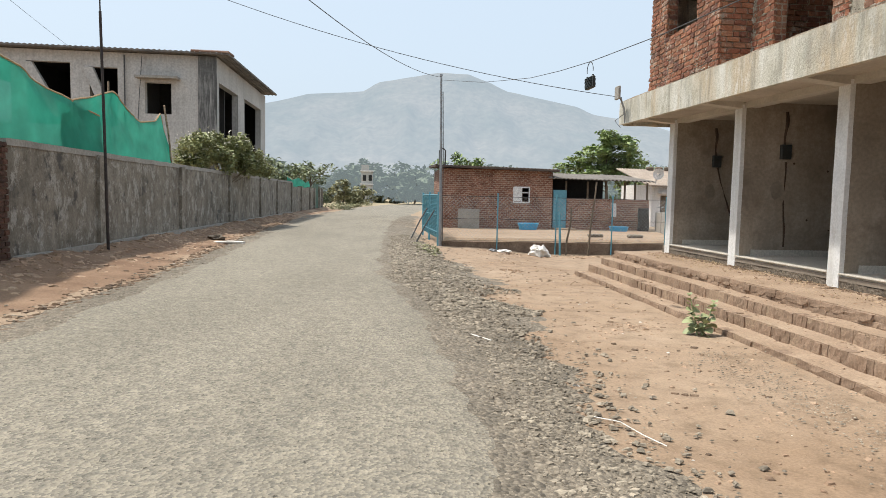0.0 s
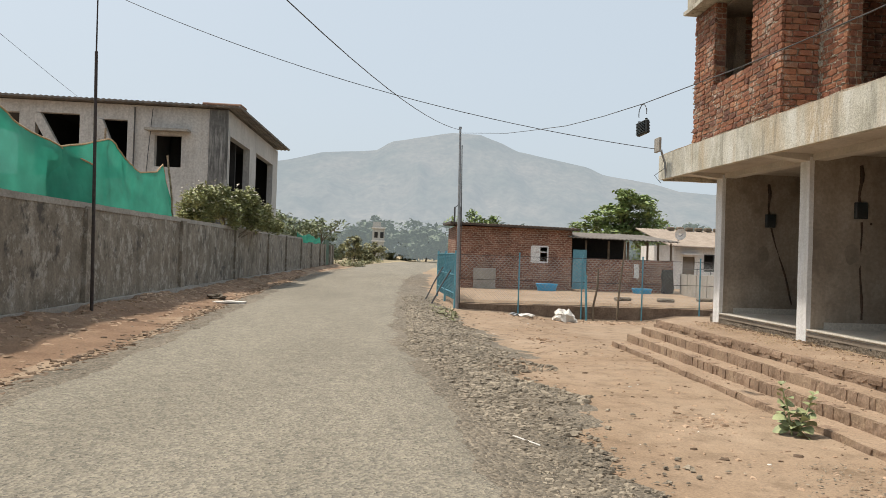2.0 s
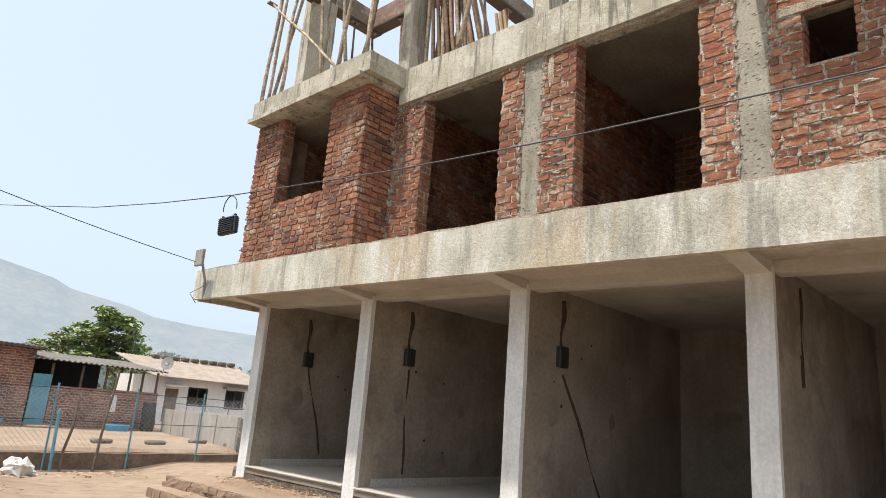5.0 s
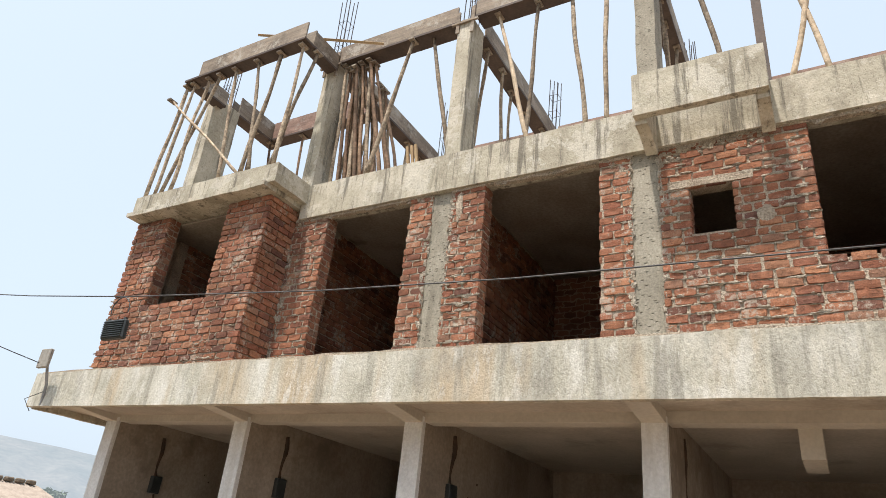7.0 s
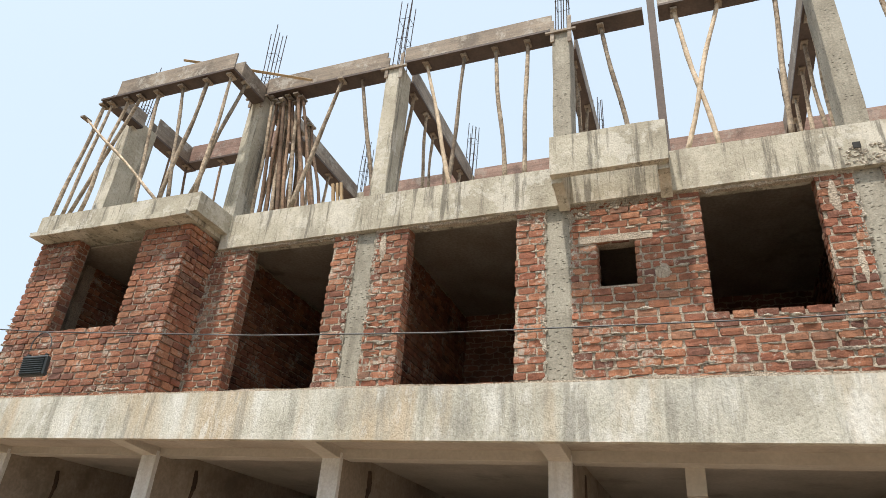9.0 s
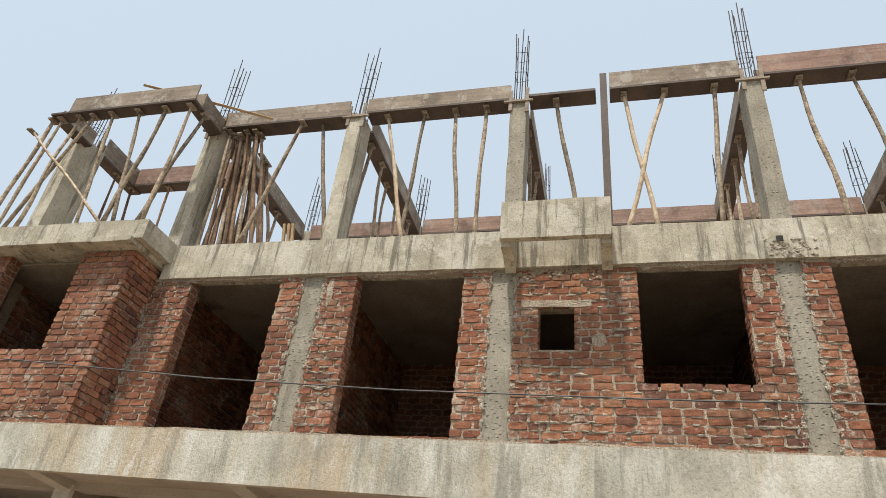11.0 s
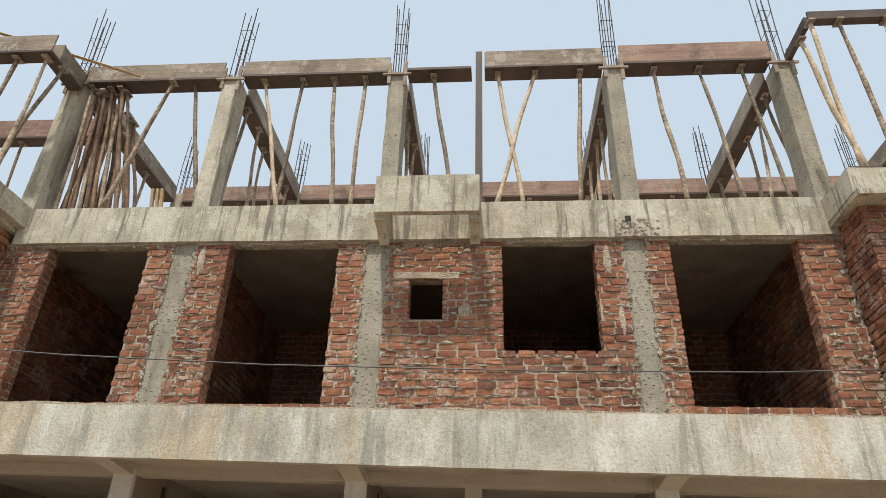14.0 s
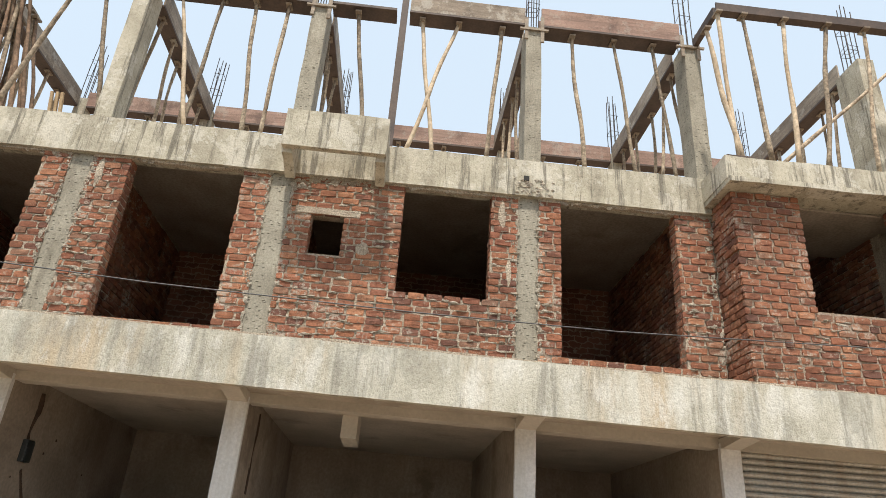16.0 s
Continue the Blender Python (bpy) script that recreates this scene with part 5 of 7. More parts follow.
wpart("low_wall", rough_box(-6.4, -6.2, 65.2, 68.0, 0.0, 2.25, 0.8, 0.02, 9), "bwall")
wpart("low_wall", rough_box(-6.58, -6.2, 47.0, 60.6, 0.0, 2.25, 0.8, 0.02, 8), "bwall")
for y in (52, 57.5, 60.8, 65.1, 67.8):
    wpart("pier", rough_box(-6.42, -6.08, y - 0.25, y + 0.25, 0.0, 2.33, 0.6, 0.012, y), "bwall")

# unrendered brick stretch at the near end of the wall
bk = wpart("brick_stretch", boxes((-6.38, -6.185, 2.0, 12.85, -0.1, 2.50)), "clod", "unrendered dark red brick stretch of the wall")
bpy.context.view_layer.update()
lay_bricks(bk, (-6.175, 11.2, 0), (0, 1, 0), (1, 0, 0), 1.65, 0.1, 2.52, (), 321)
dark_meshes = {}
for ob in bk.children:
    if ob.data not in dark_meshes:
        dark_meshes[ob.data] = ob.data.copy()
        dark_meshes[ob.data].materials[0] = M["brick_dark"]
    ob.data = dark_meshes[ob.data]
gt = thing("gate", "dark green sheet-metal gate between two wall piers", "gate", at=(-6.25, 63, 0.2))
for a, b in ((61.1, 62.92), (62.98, 64.8)):
    lf = part("leaf", boxes((-6.27, -6.24, a, b, 0.25, 2.72)), "gatepaint", gt)
    lf.matrix_parent_inverse = gt.matrix_basis.inverted()
    for z in (0.3, 1.4, 2.62):
        part("rail", boxes((-6.235, -6.20, a, b, z, z + 0.07)), "gatepaint", lf)


def wp(parent, name, bm, material, label="", smooth=False):
    """A part of a thing or of a part, built in world coordinates."""
    ob = part(name, bm, material, parent, label, smooth)
    if parent.parent is None:
        ob.matrix_parent_inverse = parent.matrix_basis.inverted()
    return ob


def stick(bm, p, q, r0, r1, seed, wob=0.03, n=7, segs=6):
    """A crooked round pole from p to q."""
    r = random.Random(seed)
    p, q = Vector(p), Vector(q)
    pts, ph = [], (r.uniform(0, 6), r.uniform(0, 6))
    for i in range(segs + 1):
        f = i / segs
        w = math.sin(f * 3.1416) * wob
        pts.append(p.lerp(q, f) + Vector((w * math.sin(ph[0] + 5 * f), w * math.sin(ph[1] + 6 * f), 0)))
    return tube(bm, pts, [r0 + (r1 - r0) * i / segs + r.uniform(-.004, .004) for i in range(segs + 1)], n)


# ---- props and boards on the roof ----
pseed = [500]


def prop(p, q, r=0.042, mat="prop", label="crooked wooden prop under the formwork"):
    pseed[0] += 1
    k = random.Random(pseed[0])
    ob = solid("wooden_prop", stick(bmesh.new(), p, q, r * k.uniform(0.78, 1.02), r * k.uniform(0.62, 0.82), pseed[0], k.uniform(0.008, 0.032), 7, 9), mat, label, "prop", "formwork props", smooth=True)
    wedge = boxes((q[0] - 0.09, q[0] + 0.09, q[1] - 0.05, q[1] + 0.05, q[2] - 0.035, q[2] - 0.002))
    part("wedge", wedge, "form", ob)
    return ob


for yb, yt in ((9.93, 10.52), (8.65, 9.28), (8.72, 8.60), (7.82, 8.06), (7.55, 7.52), (5.98, 6.36), (5.37, 4.66), (4.92, 5.28), (4.10, 3.92), (2.55, 2.72), (1.72, 2.00), (1.08, 1.32)):
    pale = yb in (5.37, 4.92, 8.65)
    prop((7.12, yb, ROOF - 0.02), (7.13, yt, 10.03), 0.042, "prop_pale" if pale else "prop", "peeled pale wooden prop under the formwork" if pale else "crooked wooden prop under the formwork")
for i, (yb, yt) in enumerate(((12.28, 12.34), (12.18, 12.28), (12.08, 12.22), (11.98, 12.24), (11.88, 12.16), (11.80, 12.10), (11.72, 12.02), (11.62, 11.98), (11.54, 11.90), (11.44, 11.86), (11.32, 11.80), (11.15, 11.72))):
    prop((7.2 + 0.06 * (i % 4), yb, ROOF - 0.02), (7.10 + 0.05 * (i % 5), yt, 9.98 - 0.05 * (i % 3)), 0.040, "propbrown" if i % 4 else "prop", label="wooden prop stacked against the concrete column")
for i in range(11):
    prop((7.48 + 0.05 * (i % 3), 12.22 - 0.11 * i, ROOF - 0.02), (7.40, 12.30 - 0.07 * i, 9.6 - 0.09 * (i % 4)), 0.04, "propbrown" if i % 3 else "prop", label="wooden prop stacked against the concrete column")
prop((7.0, 11.4, ROOF - 0.02), (7.02, 10.85, 9.98), 0.045)
for yb, yt in ((15.70, 15.45), (15.45, 15.25), (15.05, 14.85), (15.3, 14.55), (13.85, 14.15), (13.15, 13.6), (13.35, 13.05), (12.62, 12.55)):
    prop((6.20, yb, ROOF), (6.18, yt, 9.77), 0.04)
prop((6.22, 12.75, ROOF), (6.45, 12.45, 9.80), 0.04)
prop((6.18, 13.35, ROOF), (6.14, 15.75, 9.5), 0.034, label="slanting wooden brace between the props")
for yb, yt, zt in ((0.56, 0.62, 9.97), (0.50, 0.84, 9.60), (0.06, 0.21, 9.97), (-0.33, -0.46, 9.97), (-0.76, -1.17, 9.97), (-1.53, -1.80, 9.97), (-2.3, -2.5, 9.97)):
    prop((6.22, yb, ROOF - 0.08), (6.17, yt, zt), 0.042, "prop_pale" if yb in (0.56, 0.50, -0.33) else "prop")
prop((6.30, -0.05, ROOF - 0.08), (6.30, -2.75, 9.85), 0.038, label="slanting wooden brace between the props")
solid("timber_board", boxes((6.14, 6.40, 0.36, 0.78, ROOF - 0.065, ROOF - 0.035)), "formdark", "dark board lying under the props", "plank")
for i, (x, y) in enumerate(((8.0, 15.5), (8.5, 15.5), (8.56, 14.6), (8.56, 13.9), (8.56, 13.2))):
    prop((x + 0.1, y - 0.15 * (i % 2), ROOF - 0.02), (x, y, 9.99), 0.038, "propbrown")
for y in (12.6, 9.8, 6.94, 3.38, 0.72, -2.35):
    for i, x in enumerate((7.75, 8.3, 8.9, 9.6, 10.2)):
        k = random.Random(int(y * 10) + i)
        prop((x + k.uniform(-.2, .2), y + k.uniform(-.2, .2), ROOF - 0.02), (x, y + k.uniform(-.08, .08), 9.98), 0.038)
for i, y in enumerate((11.8, 11.0, 8.9, 8.1, 5.6, 4.6, 2.4, 1.6, -0.3, -1.2)):
    prop((REAR + 0.1, y + 0.1 * (i % 3), ROOF - 0.02), (REAR + 0.12, y, 9.97), 0.038)
solid("timber_board", boxes((7.05, 7.12, 5.54, 5.65, ROOF - 0.02, 10.50)), "formdark", "upright dark plank standing in the formwork", "plank")
bm = bmesh.new()
tube(bm, [(6.03, 13.62, 10.28), (6.35, 12.85, 10.21), (6.92, 11.42, 10.03)], [0.030, 0.034, 0.030], 4)
solid("timber_board", bm, "timber", "pale timber batten laid across the formwork", "plank")
for i, y in enumerate((10.45, 10.52, 10.6)):
    solid("timber_board", stick(bmesh.new(), (7.05, y, ROOF - 0.02), (7.0, y + 0.05, 7.72), 0.03, 0.028, i, 0.0, 4), "timber", "short pale timber offcut standing on the beam", "plank")
# clamp wires, column collars
for y in (12.6, 9.82, 6.96, 3.40, 0.72):
    bm = boxes((6.955, 6.985, y - 0.17, y - 0.11, 9.7, 10.25), (6.955, 6.985, y + 0.10, y + 0.16, 9.75, 10.2), (6.94, 6.98, y - 0.24, y + 0.24, 9.93, 9.965))
    bpart("column_clamp", bm, "form", "dark timber clamps at the column head")

# ---- ground floor details ----
bpart("loft_beam", boxes((7.15, 7.95, 5.56, 5.76, 3.10, 3.50)), "soffit", "short plastered stub beam inside the shop")
for a, b in zip(ys, ys[1:]):
    bpart("nose", bevel(boxes((6.835, 6.88, b + 0.135, a - 0.135, 0.728, 0.752)), 0.005), "floor_tile", "pale stone floor edge")
GR = {"a": ((7.84, 3.42), (7.88, 2.70), (7.92, 2.52), (8.40, 0.95)), "b": ((7.72, 3.42), (7.72, 2.72), (7.75, 2.50), (7.79, 0.92)), "c": ((7.68, 3.42), (7.66, 2.72), (7.72, 2.46), (8.72, 0.90))}
for k, ((x0, z0), (x1, z1), (x2, z2), (x3, z3)) in GR.items():
    y = COLS[k] - 0.123
    for (xa, za), (xb, zb), w in (((x0, z0), (x1, z1), 0.034), ((x2, z2), (x3, z3), 0.021)):
        bm = bmesh.new()
        stick(bm, (xa, y, za), (xb, y, zb), w, w * 0.8, int(za * 100), 0.022, 5, 14)
        bpart("groove", bm, "groove", "dark chased groove for a cable")
    b = solid("junction_box", bevel(boxes((x1 - 0.10, x1 + 0.10, y - 0.06, y + 0.01, z1 - 0.17, z1 + 0.10)), 0.008), "boxdark", "dark green electrical box set in the plaster wall", "electrical box", "shop electrical boxes")
    part("cover", boxes((x1 - 0.085, x1 + 0.085, y - 0.068, y - 0.061, z1 - 0.15, z1 + 0.08)), "boxdark", b)
    for dx, z, w, h in ((-0.12, 1.98, 0.24, 0.34), (1.35, 1.92, 0.16, 0.22)):
        bm = bmesh.new()
        ring = [bm.verts.new((x1 + dx + math.cos(a) * w * 0.5 * (1 + 0.3 * noise.noise((a, x1, z))), y - 0.001, z + math.sin(a) * h * 0.5 * (1 + 0.3 * noise.noise((a, z, x1))))) for a in [6.2832 * q / 24 for q in range(24)]]
        bm.faces.new(ring)
        ext = bmesh.ops.extrude_face_region(bm, geom=bm.faces[:])
        for v in ext["geom"]:
            if isinstance(v, bmesh.types.BMVert):
                v.co.y += 0.02
        bpart("damp_patch", bm, "damp", "dark damp patch on the plaster")
    for q in range(5):
        kr = random.Random(int(x1 * 100) + q)
        hx, hz = 7.5 + 2.4 * kr.random(), 1.2 + 1.9 * kr.random()
        bpart("nail_hole", tube(bmesh.new(), [(hx, y - 0.004, hz), (hx, y + 0.02, hz)], kr.uniform(0.012, 0.026), 7), "groove", "small dark hole in the plaster")
for k in "de":
    y = COLS[k] - 0.123
    bpart("groove", stick(bmesh.new(), (7.73, y, 3.40), (7.70, y, 2.6), 0.018, 0.014, 3, 0.01, 5, 6), "groove")
    bpart("groove", boxes((7.64, 7.74, y - 0.004, y + 0.02, 2.38, 2.70)), "groove", "open slot for a switch box")
# drain holes are solid blocks whose near-black colour is the shade inside
for y, z in ((11.18, 0.655), (7.5, 0.61), (4.6, 0.62)):
    bpart("weep_hole", boxes((6.862, 6.92, y - 0.045, y + 0.045, z - 0.07, z - 0.005)), "dark", "drain hole in the plinth, its shade a near-black block")
sh = thing("roller_shutter", "closed ribbed steel roller shutter in a shop opening", "shutter", at=(7.0, -0.6, 0.75))
for i in range(32):
    z = 0.76 + i * 0.08
    bm = bmesh.new()
    pr = [(7.02, 0.0), (6.985, 0.018), (6.975, 0.04), (6.985, 0.062), (7.02, 0.078), (7.035, 0.078), (7.035, 0.0)]
    rings = [[bm.verts.new((x, y, z + dz)) for x, dz in pr] for y in (-1.90, 0.66)]
    for k in range(7):
        bm.faces.new((rings[0][k], rings[0][(k + 1) % 7], rings[1][(k + 1) % 7], rings[1][k]))
    bm.faces.new(rings[0]), bm.faces.new(rings[1][::-1])
    wp(sh, "slat", bm, "shutter")
wp(sh, "guide_rail", boxes((6.94, 7.06, 0.66, 0.72, 0.75, 3.35)), "shutter")
wp(sh, "guide_rail", boxes((6.94, 7.06, -1.96, -1.90, 0.75, 3.35)), "shutter")

fl = thing("floodlight", "small weathered floodlight on the fascia corner", "lamp", at=(5.85, 16.1, 3.8))
wp(fl, "housing", bevel(boxes((5.62, 5.68, 15.86, 16.12, 4.06, 4.36)), 0.012), "coping", "grey floodlight housing")
wp(fl, "bracket", tube(bmesh.new(), [(5.90, 16.12, 3.55), (5.84, 16.05, 3.85), (5.73, 16.0, 4.10)], 0.022, 6), "pole")
wp(fl, "cable", tube(bmesh.new(), [(5.86, 16.1, 3.75), (5.7, 16.25, 3.6), (5.86, 16.3, 3.45)], 0.007, 5), "cable")

hb = thing("hanging_box", "dark finned flat box hung from an overhead cable by a loop", "electrical box", at=(3.5, 11.05, 3.45))
HB = Matrix.Translation((3.5, 11.05, 3.45)) @ Matrix.Rotation(radians(100), 4, 'Z') @ Matrix.Rotation(radians(4), 4, 'Y')


def hang(name, bm, material, label=""):
    bm.transform(HB)
    return wp(hb, name, bm, material, label)


hang("case", bevel(boxes((-0.125, 0.125, -0.03, 0.03, 0.0, 0.185)), 0.012), "boxdark")
for side in (-1, 1):
    for i in range(8):
        z = 0.018 + i * 0.02
        hang("fin", boxes((-0.11, 0.11, 0.03 * side if side > 0 else -0.042, 0.042 if side > 0 else -0.03, z, z + 0.008)), "boxdark")
    hang("lug", boxes((0.09 * side - 0.012, 0.09 * side + 0.012, -0.012, 0.012, 0.185, 0.205)), "boxdark")
hang("loop", tube(bmesh.new(), [(math.sin(a) * 0.10 * (1 + 0.12 * math.cos(a)), 0.0, 0.305 - math.cos(a) * 0.11) for a in [radians(65 + 230 * i / 16) for i in range(17)]], 0.006, 5), "cable")


# ---- overhead cables ----
def cable(p, q, sag, label, r=0.0075):
    p, q = Vector(p), Vector(q)
    pts = []
    for i in range(25):
        f = i / 24
        c = p.lerp(q, f)
        c.z -= 4 * sag * f * (1 - f)
        pts.append(c)
    return solid("overhead_cable", tube(bmesh.new(), pts, r, 5), "cable", label, "cable", "overhead cables")


cable((5.78, 16.05, 4.12), (-6.6, 18.4, 7.60), 0.45, "thin dark cable sagging across the road")
cable((2.13, 23.7, 5.8), (-4.3, -3.65, 5.5), 1.05, "thin dark cable running along the road")
cable((-15.56, 36.2, 8.78), (-12.8, 15.1, 10.15), 0.12, "thin dark cable to the house roof")
solid("overhead_cable", tube(bmesh.new(), [(2.13, 23.7, 5.7), (2.75, 18.0, 4.69), (2.96, 16.0, 4.40), (3.18, 14.0, 4.12), (3.35, 12.4, 3.965), (3.5, 11.05, 3.87), (3.73, 8.9, 3.78), (3.91, 7.3, 3.765), (4.15, 5.0, 3.80), (4.36, 3.1, 3.868), (5.0, -2.7, 4.25), (5.6, -8.0, 4.9)], 0.006, 5), "cable", "thin pale service cable sagging past the building front", "cable", "overhead cables")

# ---- boundary wall surroundings ----
lp = thing("steel_pole", "slender rusty iron pole standing against the boundary wall", "pole", at=(-5.80, 16.0, 0.2))
wp(lp, "shaft", tube(bmesh.new(), [(-5.80, 16.05, 0.2), (-5.78, 15.9, 3.0), (-5.75, 15.72, 5.5)], [0.035, 0.033, 0.03], 8), "iron")
wp(lp, "tip", tube(bmesh.new(), [(-5.75, 15.72, 5.48), (-5.74, 15.66, 7.2)], [0.016, 0.012], 6), "iron")


def net_sheet(pts, seed):
    """Shade net between pairs of (y, z_top, z_bottom) along the wall, with sagging ripples."""
    bm = bmesh.new()
    NU, NV = 40, 12
    rows = []
    for i in range(NU + 1):
        f = i / NU * (len(pts) - 1)
        k = min(int(f), len(pts) - 2)
        u = f - k
        y, zt, zb = [pts[k][j] + (pts[k + 1][j] - pts[k][j]) * u for j in range(3)]
        row = []
        for j in range(NV + 1):
            v = j / NV
            off = 0.10 * noise.noise((y * 1.1, v * 2.2, seed)) + 0.04 * noise.noise((y * 4, v * 5, seed + 3))
            row.append(bm.verts.new((-6.50 + off * (0.3 + v) - 0.1 * v, y, zb + (zt - zb) * v)))
        rows.append(row)
    for a, b in zip(rows, rows[1:]):
        for j in range(NV):
            bm.faces.new((a[j], b[j], b[j + 1], a[j + 1]))
    return bm, [r[-1].co.copy() for r in rows]


for i, pts in enumerate(([(8.0, 5.6, 2.56), (11.0, 4.75, 2.56), (13.4, 4.12, 2.56), (15.5, 3.75, 2.5), (17.6, 3.50, 2.30)], [(15.6, 3.55, 2.5), (17.0, 3.85, 2.55), (18.4, 4.22, 2.56), (19.3, 3.88, 2.56), (20.4, 3.66, 2.56), (21.4, 3.80, 2.56), (22.2, 4.12, 2.58), (22.9, 2.75, 2.58)])):
    nbm, top = net_sheet(pts, i * 5 + 1)
    nt = thing("shade_net", "bright green shade net strung above the boundary wall", "net", "shade nets", at=(-6.5, pts[0][0], 2.56))
    wp(nt, "netting", nbm, "net", "", True)
    wp(nt, "hem", tube(bmesh.new(), top, 0.022, 5), "timber", "orange hem rope")
nt = thing("shade_net", "scrap of green shade net above the far end of the wall", "net", "shade nets", at=(-6.5, 48, 2.2))
wp(nt, "netting", net_sheet([(47.5, 2.95, 2.2), (50, 2.75, 2.2), (54, 3.0, 2.2), (58, 2.7, 2.2), (60.5, 2.9, 2.2)], 21)[0], "net", "", True)
for i, (p, q) in enumerate((((-6.68, 18.5, 2.0), (-6.66, 18.35, 4.45)), ((-6.70, 19.9, 2.0), (-6.68, 19.2, 4.0)), ((-6.5, 22.9, 2.0), (-6.5, 22.05, 4.35)))):
    solid("bamboo_stake", stick(bmesh.new(), p, q, 0.03, 0.025, 700 + i, 0.02), "prop", "thin bamboo stake holding the shade net", "stake", "net stakes")


# ---- foliage ----
def leaves(name, clumps, per, size, material, seed, flat=0.5):
    """Leaves as small folded blades in clumps. clumps: (x, y, z, rx, ry, rz)."""
    r = random.Random(seed)
    verts, faces = [], []
    for cx, cy, cz, rx, ry_, rz_ in clumps:
        for _ in range(per):
            d = Vector((r.gauss(0, 1), r.gauss(0, 1), r.gauss(0, 1))).normalized() * (r.random() ** 0.45)
            c = Vector((cx + d.x * rx, cy + d.y * ry_, cz + d.z * rz_))
            a = Vector((r.gauss(0, 1), r.gauss(0, 1), r.gauss(0, flat))).normalized()
            b = a.cross(Vector((r.gauss(0, .4), r.gauss(0, .4), 1))).normalized()
            s = size * r.uniform(0.6, 1.3)
            k = len(verts)
            verts += [c - a * s, c + b * s * 0.45, c + a * s, c - b * s * 0.45]
            verts[k + 1] = verts[k + 1] + Vector((0, 0, s * 0.15))
            verts[k + 3] = verts[k + 3] + Vector((0, 0, s * 0.15))
            faces += [(k, k + 1, k + 2, k + 3)]
    me = bpy.data.meshes.new(name)
    me.from_pydata(verts, [], faces)
    me.materials.append(M[material])
    return me


def tree(at, clumps, per, size, material, label, name="tree", limbs=(), trunk=(0.16, 0.08), seed=1, flat=0.5):
    t = thing(name, label, name, at=at)
    top = max(c[2] for c in clumps)
    tx, ty = sum(c[0] for c in clumps) / len(clumps), sum(c[1] for c in clumps) / len(clumps)
    bm = stick(bmesh.new(), at, (tx, ty, at[2] + (top - at[2]) * 0.85), trunk[0], trunk[1] * 0.5, seed, 0.12, 8)
    wp(t, "trunk", bm, "trunk")
    step_ = max(1, len(clumps) // (5 if size > 0.5 else 9))
    for c in clumps[::step_]:
        z = at[2] + (c[2] - at[2]) * 0.6
        f = (z - at[2]) / max(0.1, (top - at[2]) * 0.85)
        p = Vector(at).lerp(Vector((tx, ty, at[2] + (top - at[2]) * 0.85)), min(1, f))
        wp(t, "limb", stick(bmesh.new(), p, c[:3], trunk[1] * 0.55, trunk[1] * 0.15, seed + int(c[0] * 10), 0.08, 5, 4), "trunk")
    cr = new("crown", leaves("crown", clumps, per, size, material, seed, flat))
    cr.parent = t
    cr.matrix_parent_inverse = t.matrix_basis.inverted()
    return t


# broad-leaved tree beyond the houses: flat tiers of foliage
r = random.Random(5)
tiers = []
for z, x0, x1, n in ((2.8, 10.6, 15.4, 14), (3.25, 10.7, 15.3, 14), (3.7, 11.3, 15.2, 12), (4.15, 12.0, 15.1, 10), (4.6, 12.6, 15.0, 8), (5.0, 12.9, 15.0, 7), (5.35, 13.2, 14.7, 5)):
    for i in range(n):
        tiers.append((15.1 + 1.40 * (x0 - 10.6 + (x1 - x0) * (i + r.random()) / n), 57 + r.uniform(-1.5, 1.5), 1.37 * z + r.uniform(-.2, .2), r.uniform(.7, 1.1), 1.0, r.uniform(.22, .36)))
tree((19.4, 57, 0.2), tiers, 85, 0.23, "leaf", "tall broad-leaved green tree beyond the white house", seed=11, flat=0.35)
r = random.Random(6)
bush = []
while len(bush) < 130:
    u, v = r.uniform(-1, 1), r.uniform(-1, 1)
    hgt = 1.75 * (1 - 0.7 * (u + 0.15) ** 2) * (0.8 + 0.35 * noise.noise((u * 3, v * 2, 4)))
    bush.append((-6.15 + 0.9 * u + 0.35 * v, 29 + 3.6 * u - 0.6 * v, 2.62 + hgt * r.uniform(0.05, 1.0), r.uniform(.22, .4), .42, r.uniform(.2, .34)))
bt = tree((-6.65, 28.6, 0.2), bush, 130, 0.085, "leaf_bush", "dense olive-green bush with pale blossoms spilling over the boundary wall", "bush", trunk=(0.07, 0.05), seed=21)
bl = new("blossom", leaves("blossom", [(c[0], c[1] - 0.1, c[2] + 0.18, c[3], c[4], c[5]) for c in bush], 9, 0.05, "bougain", 22))
bl.parent = bt
bl.matrix_parent_inverse = bt.matrix_basis.inverted()


def round_tree(x, y, h, w, seed, material="leaf_far", size=0.35, per=45, label="distant hazy green tree", zb=0.15):
    k = random.Random(seed)
    cl = []
    for i in range(14 + int(1.5 * w)):
        a, f = k.random() * 6.28, k.random()
        cl.append((x + math.cos(a) * w * 0.42 * math.sqrt(k.random()), y + math.sin(a) * w * 0.3, h * (0.16 + 0.70 * f), w * k.uniform(.16, .28), w * .2, h * k.uniform(.09, .17)))
    cl.append((x + k.uniform(-.1, .1) * w, y, h * 0.9, w * .15, w * .15, h * .1))
    return tree((x, y, zb - 0.3), cl, per, size, material, label, trunk=(0.03 * h, 0.02 * h), seed=seed)


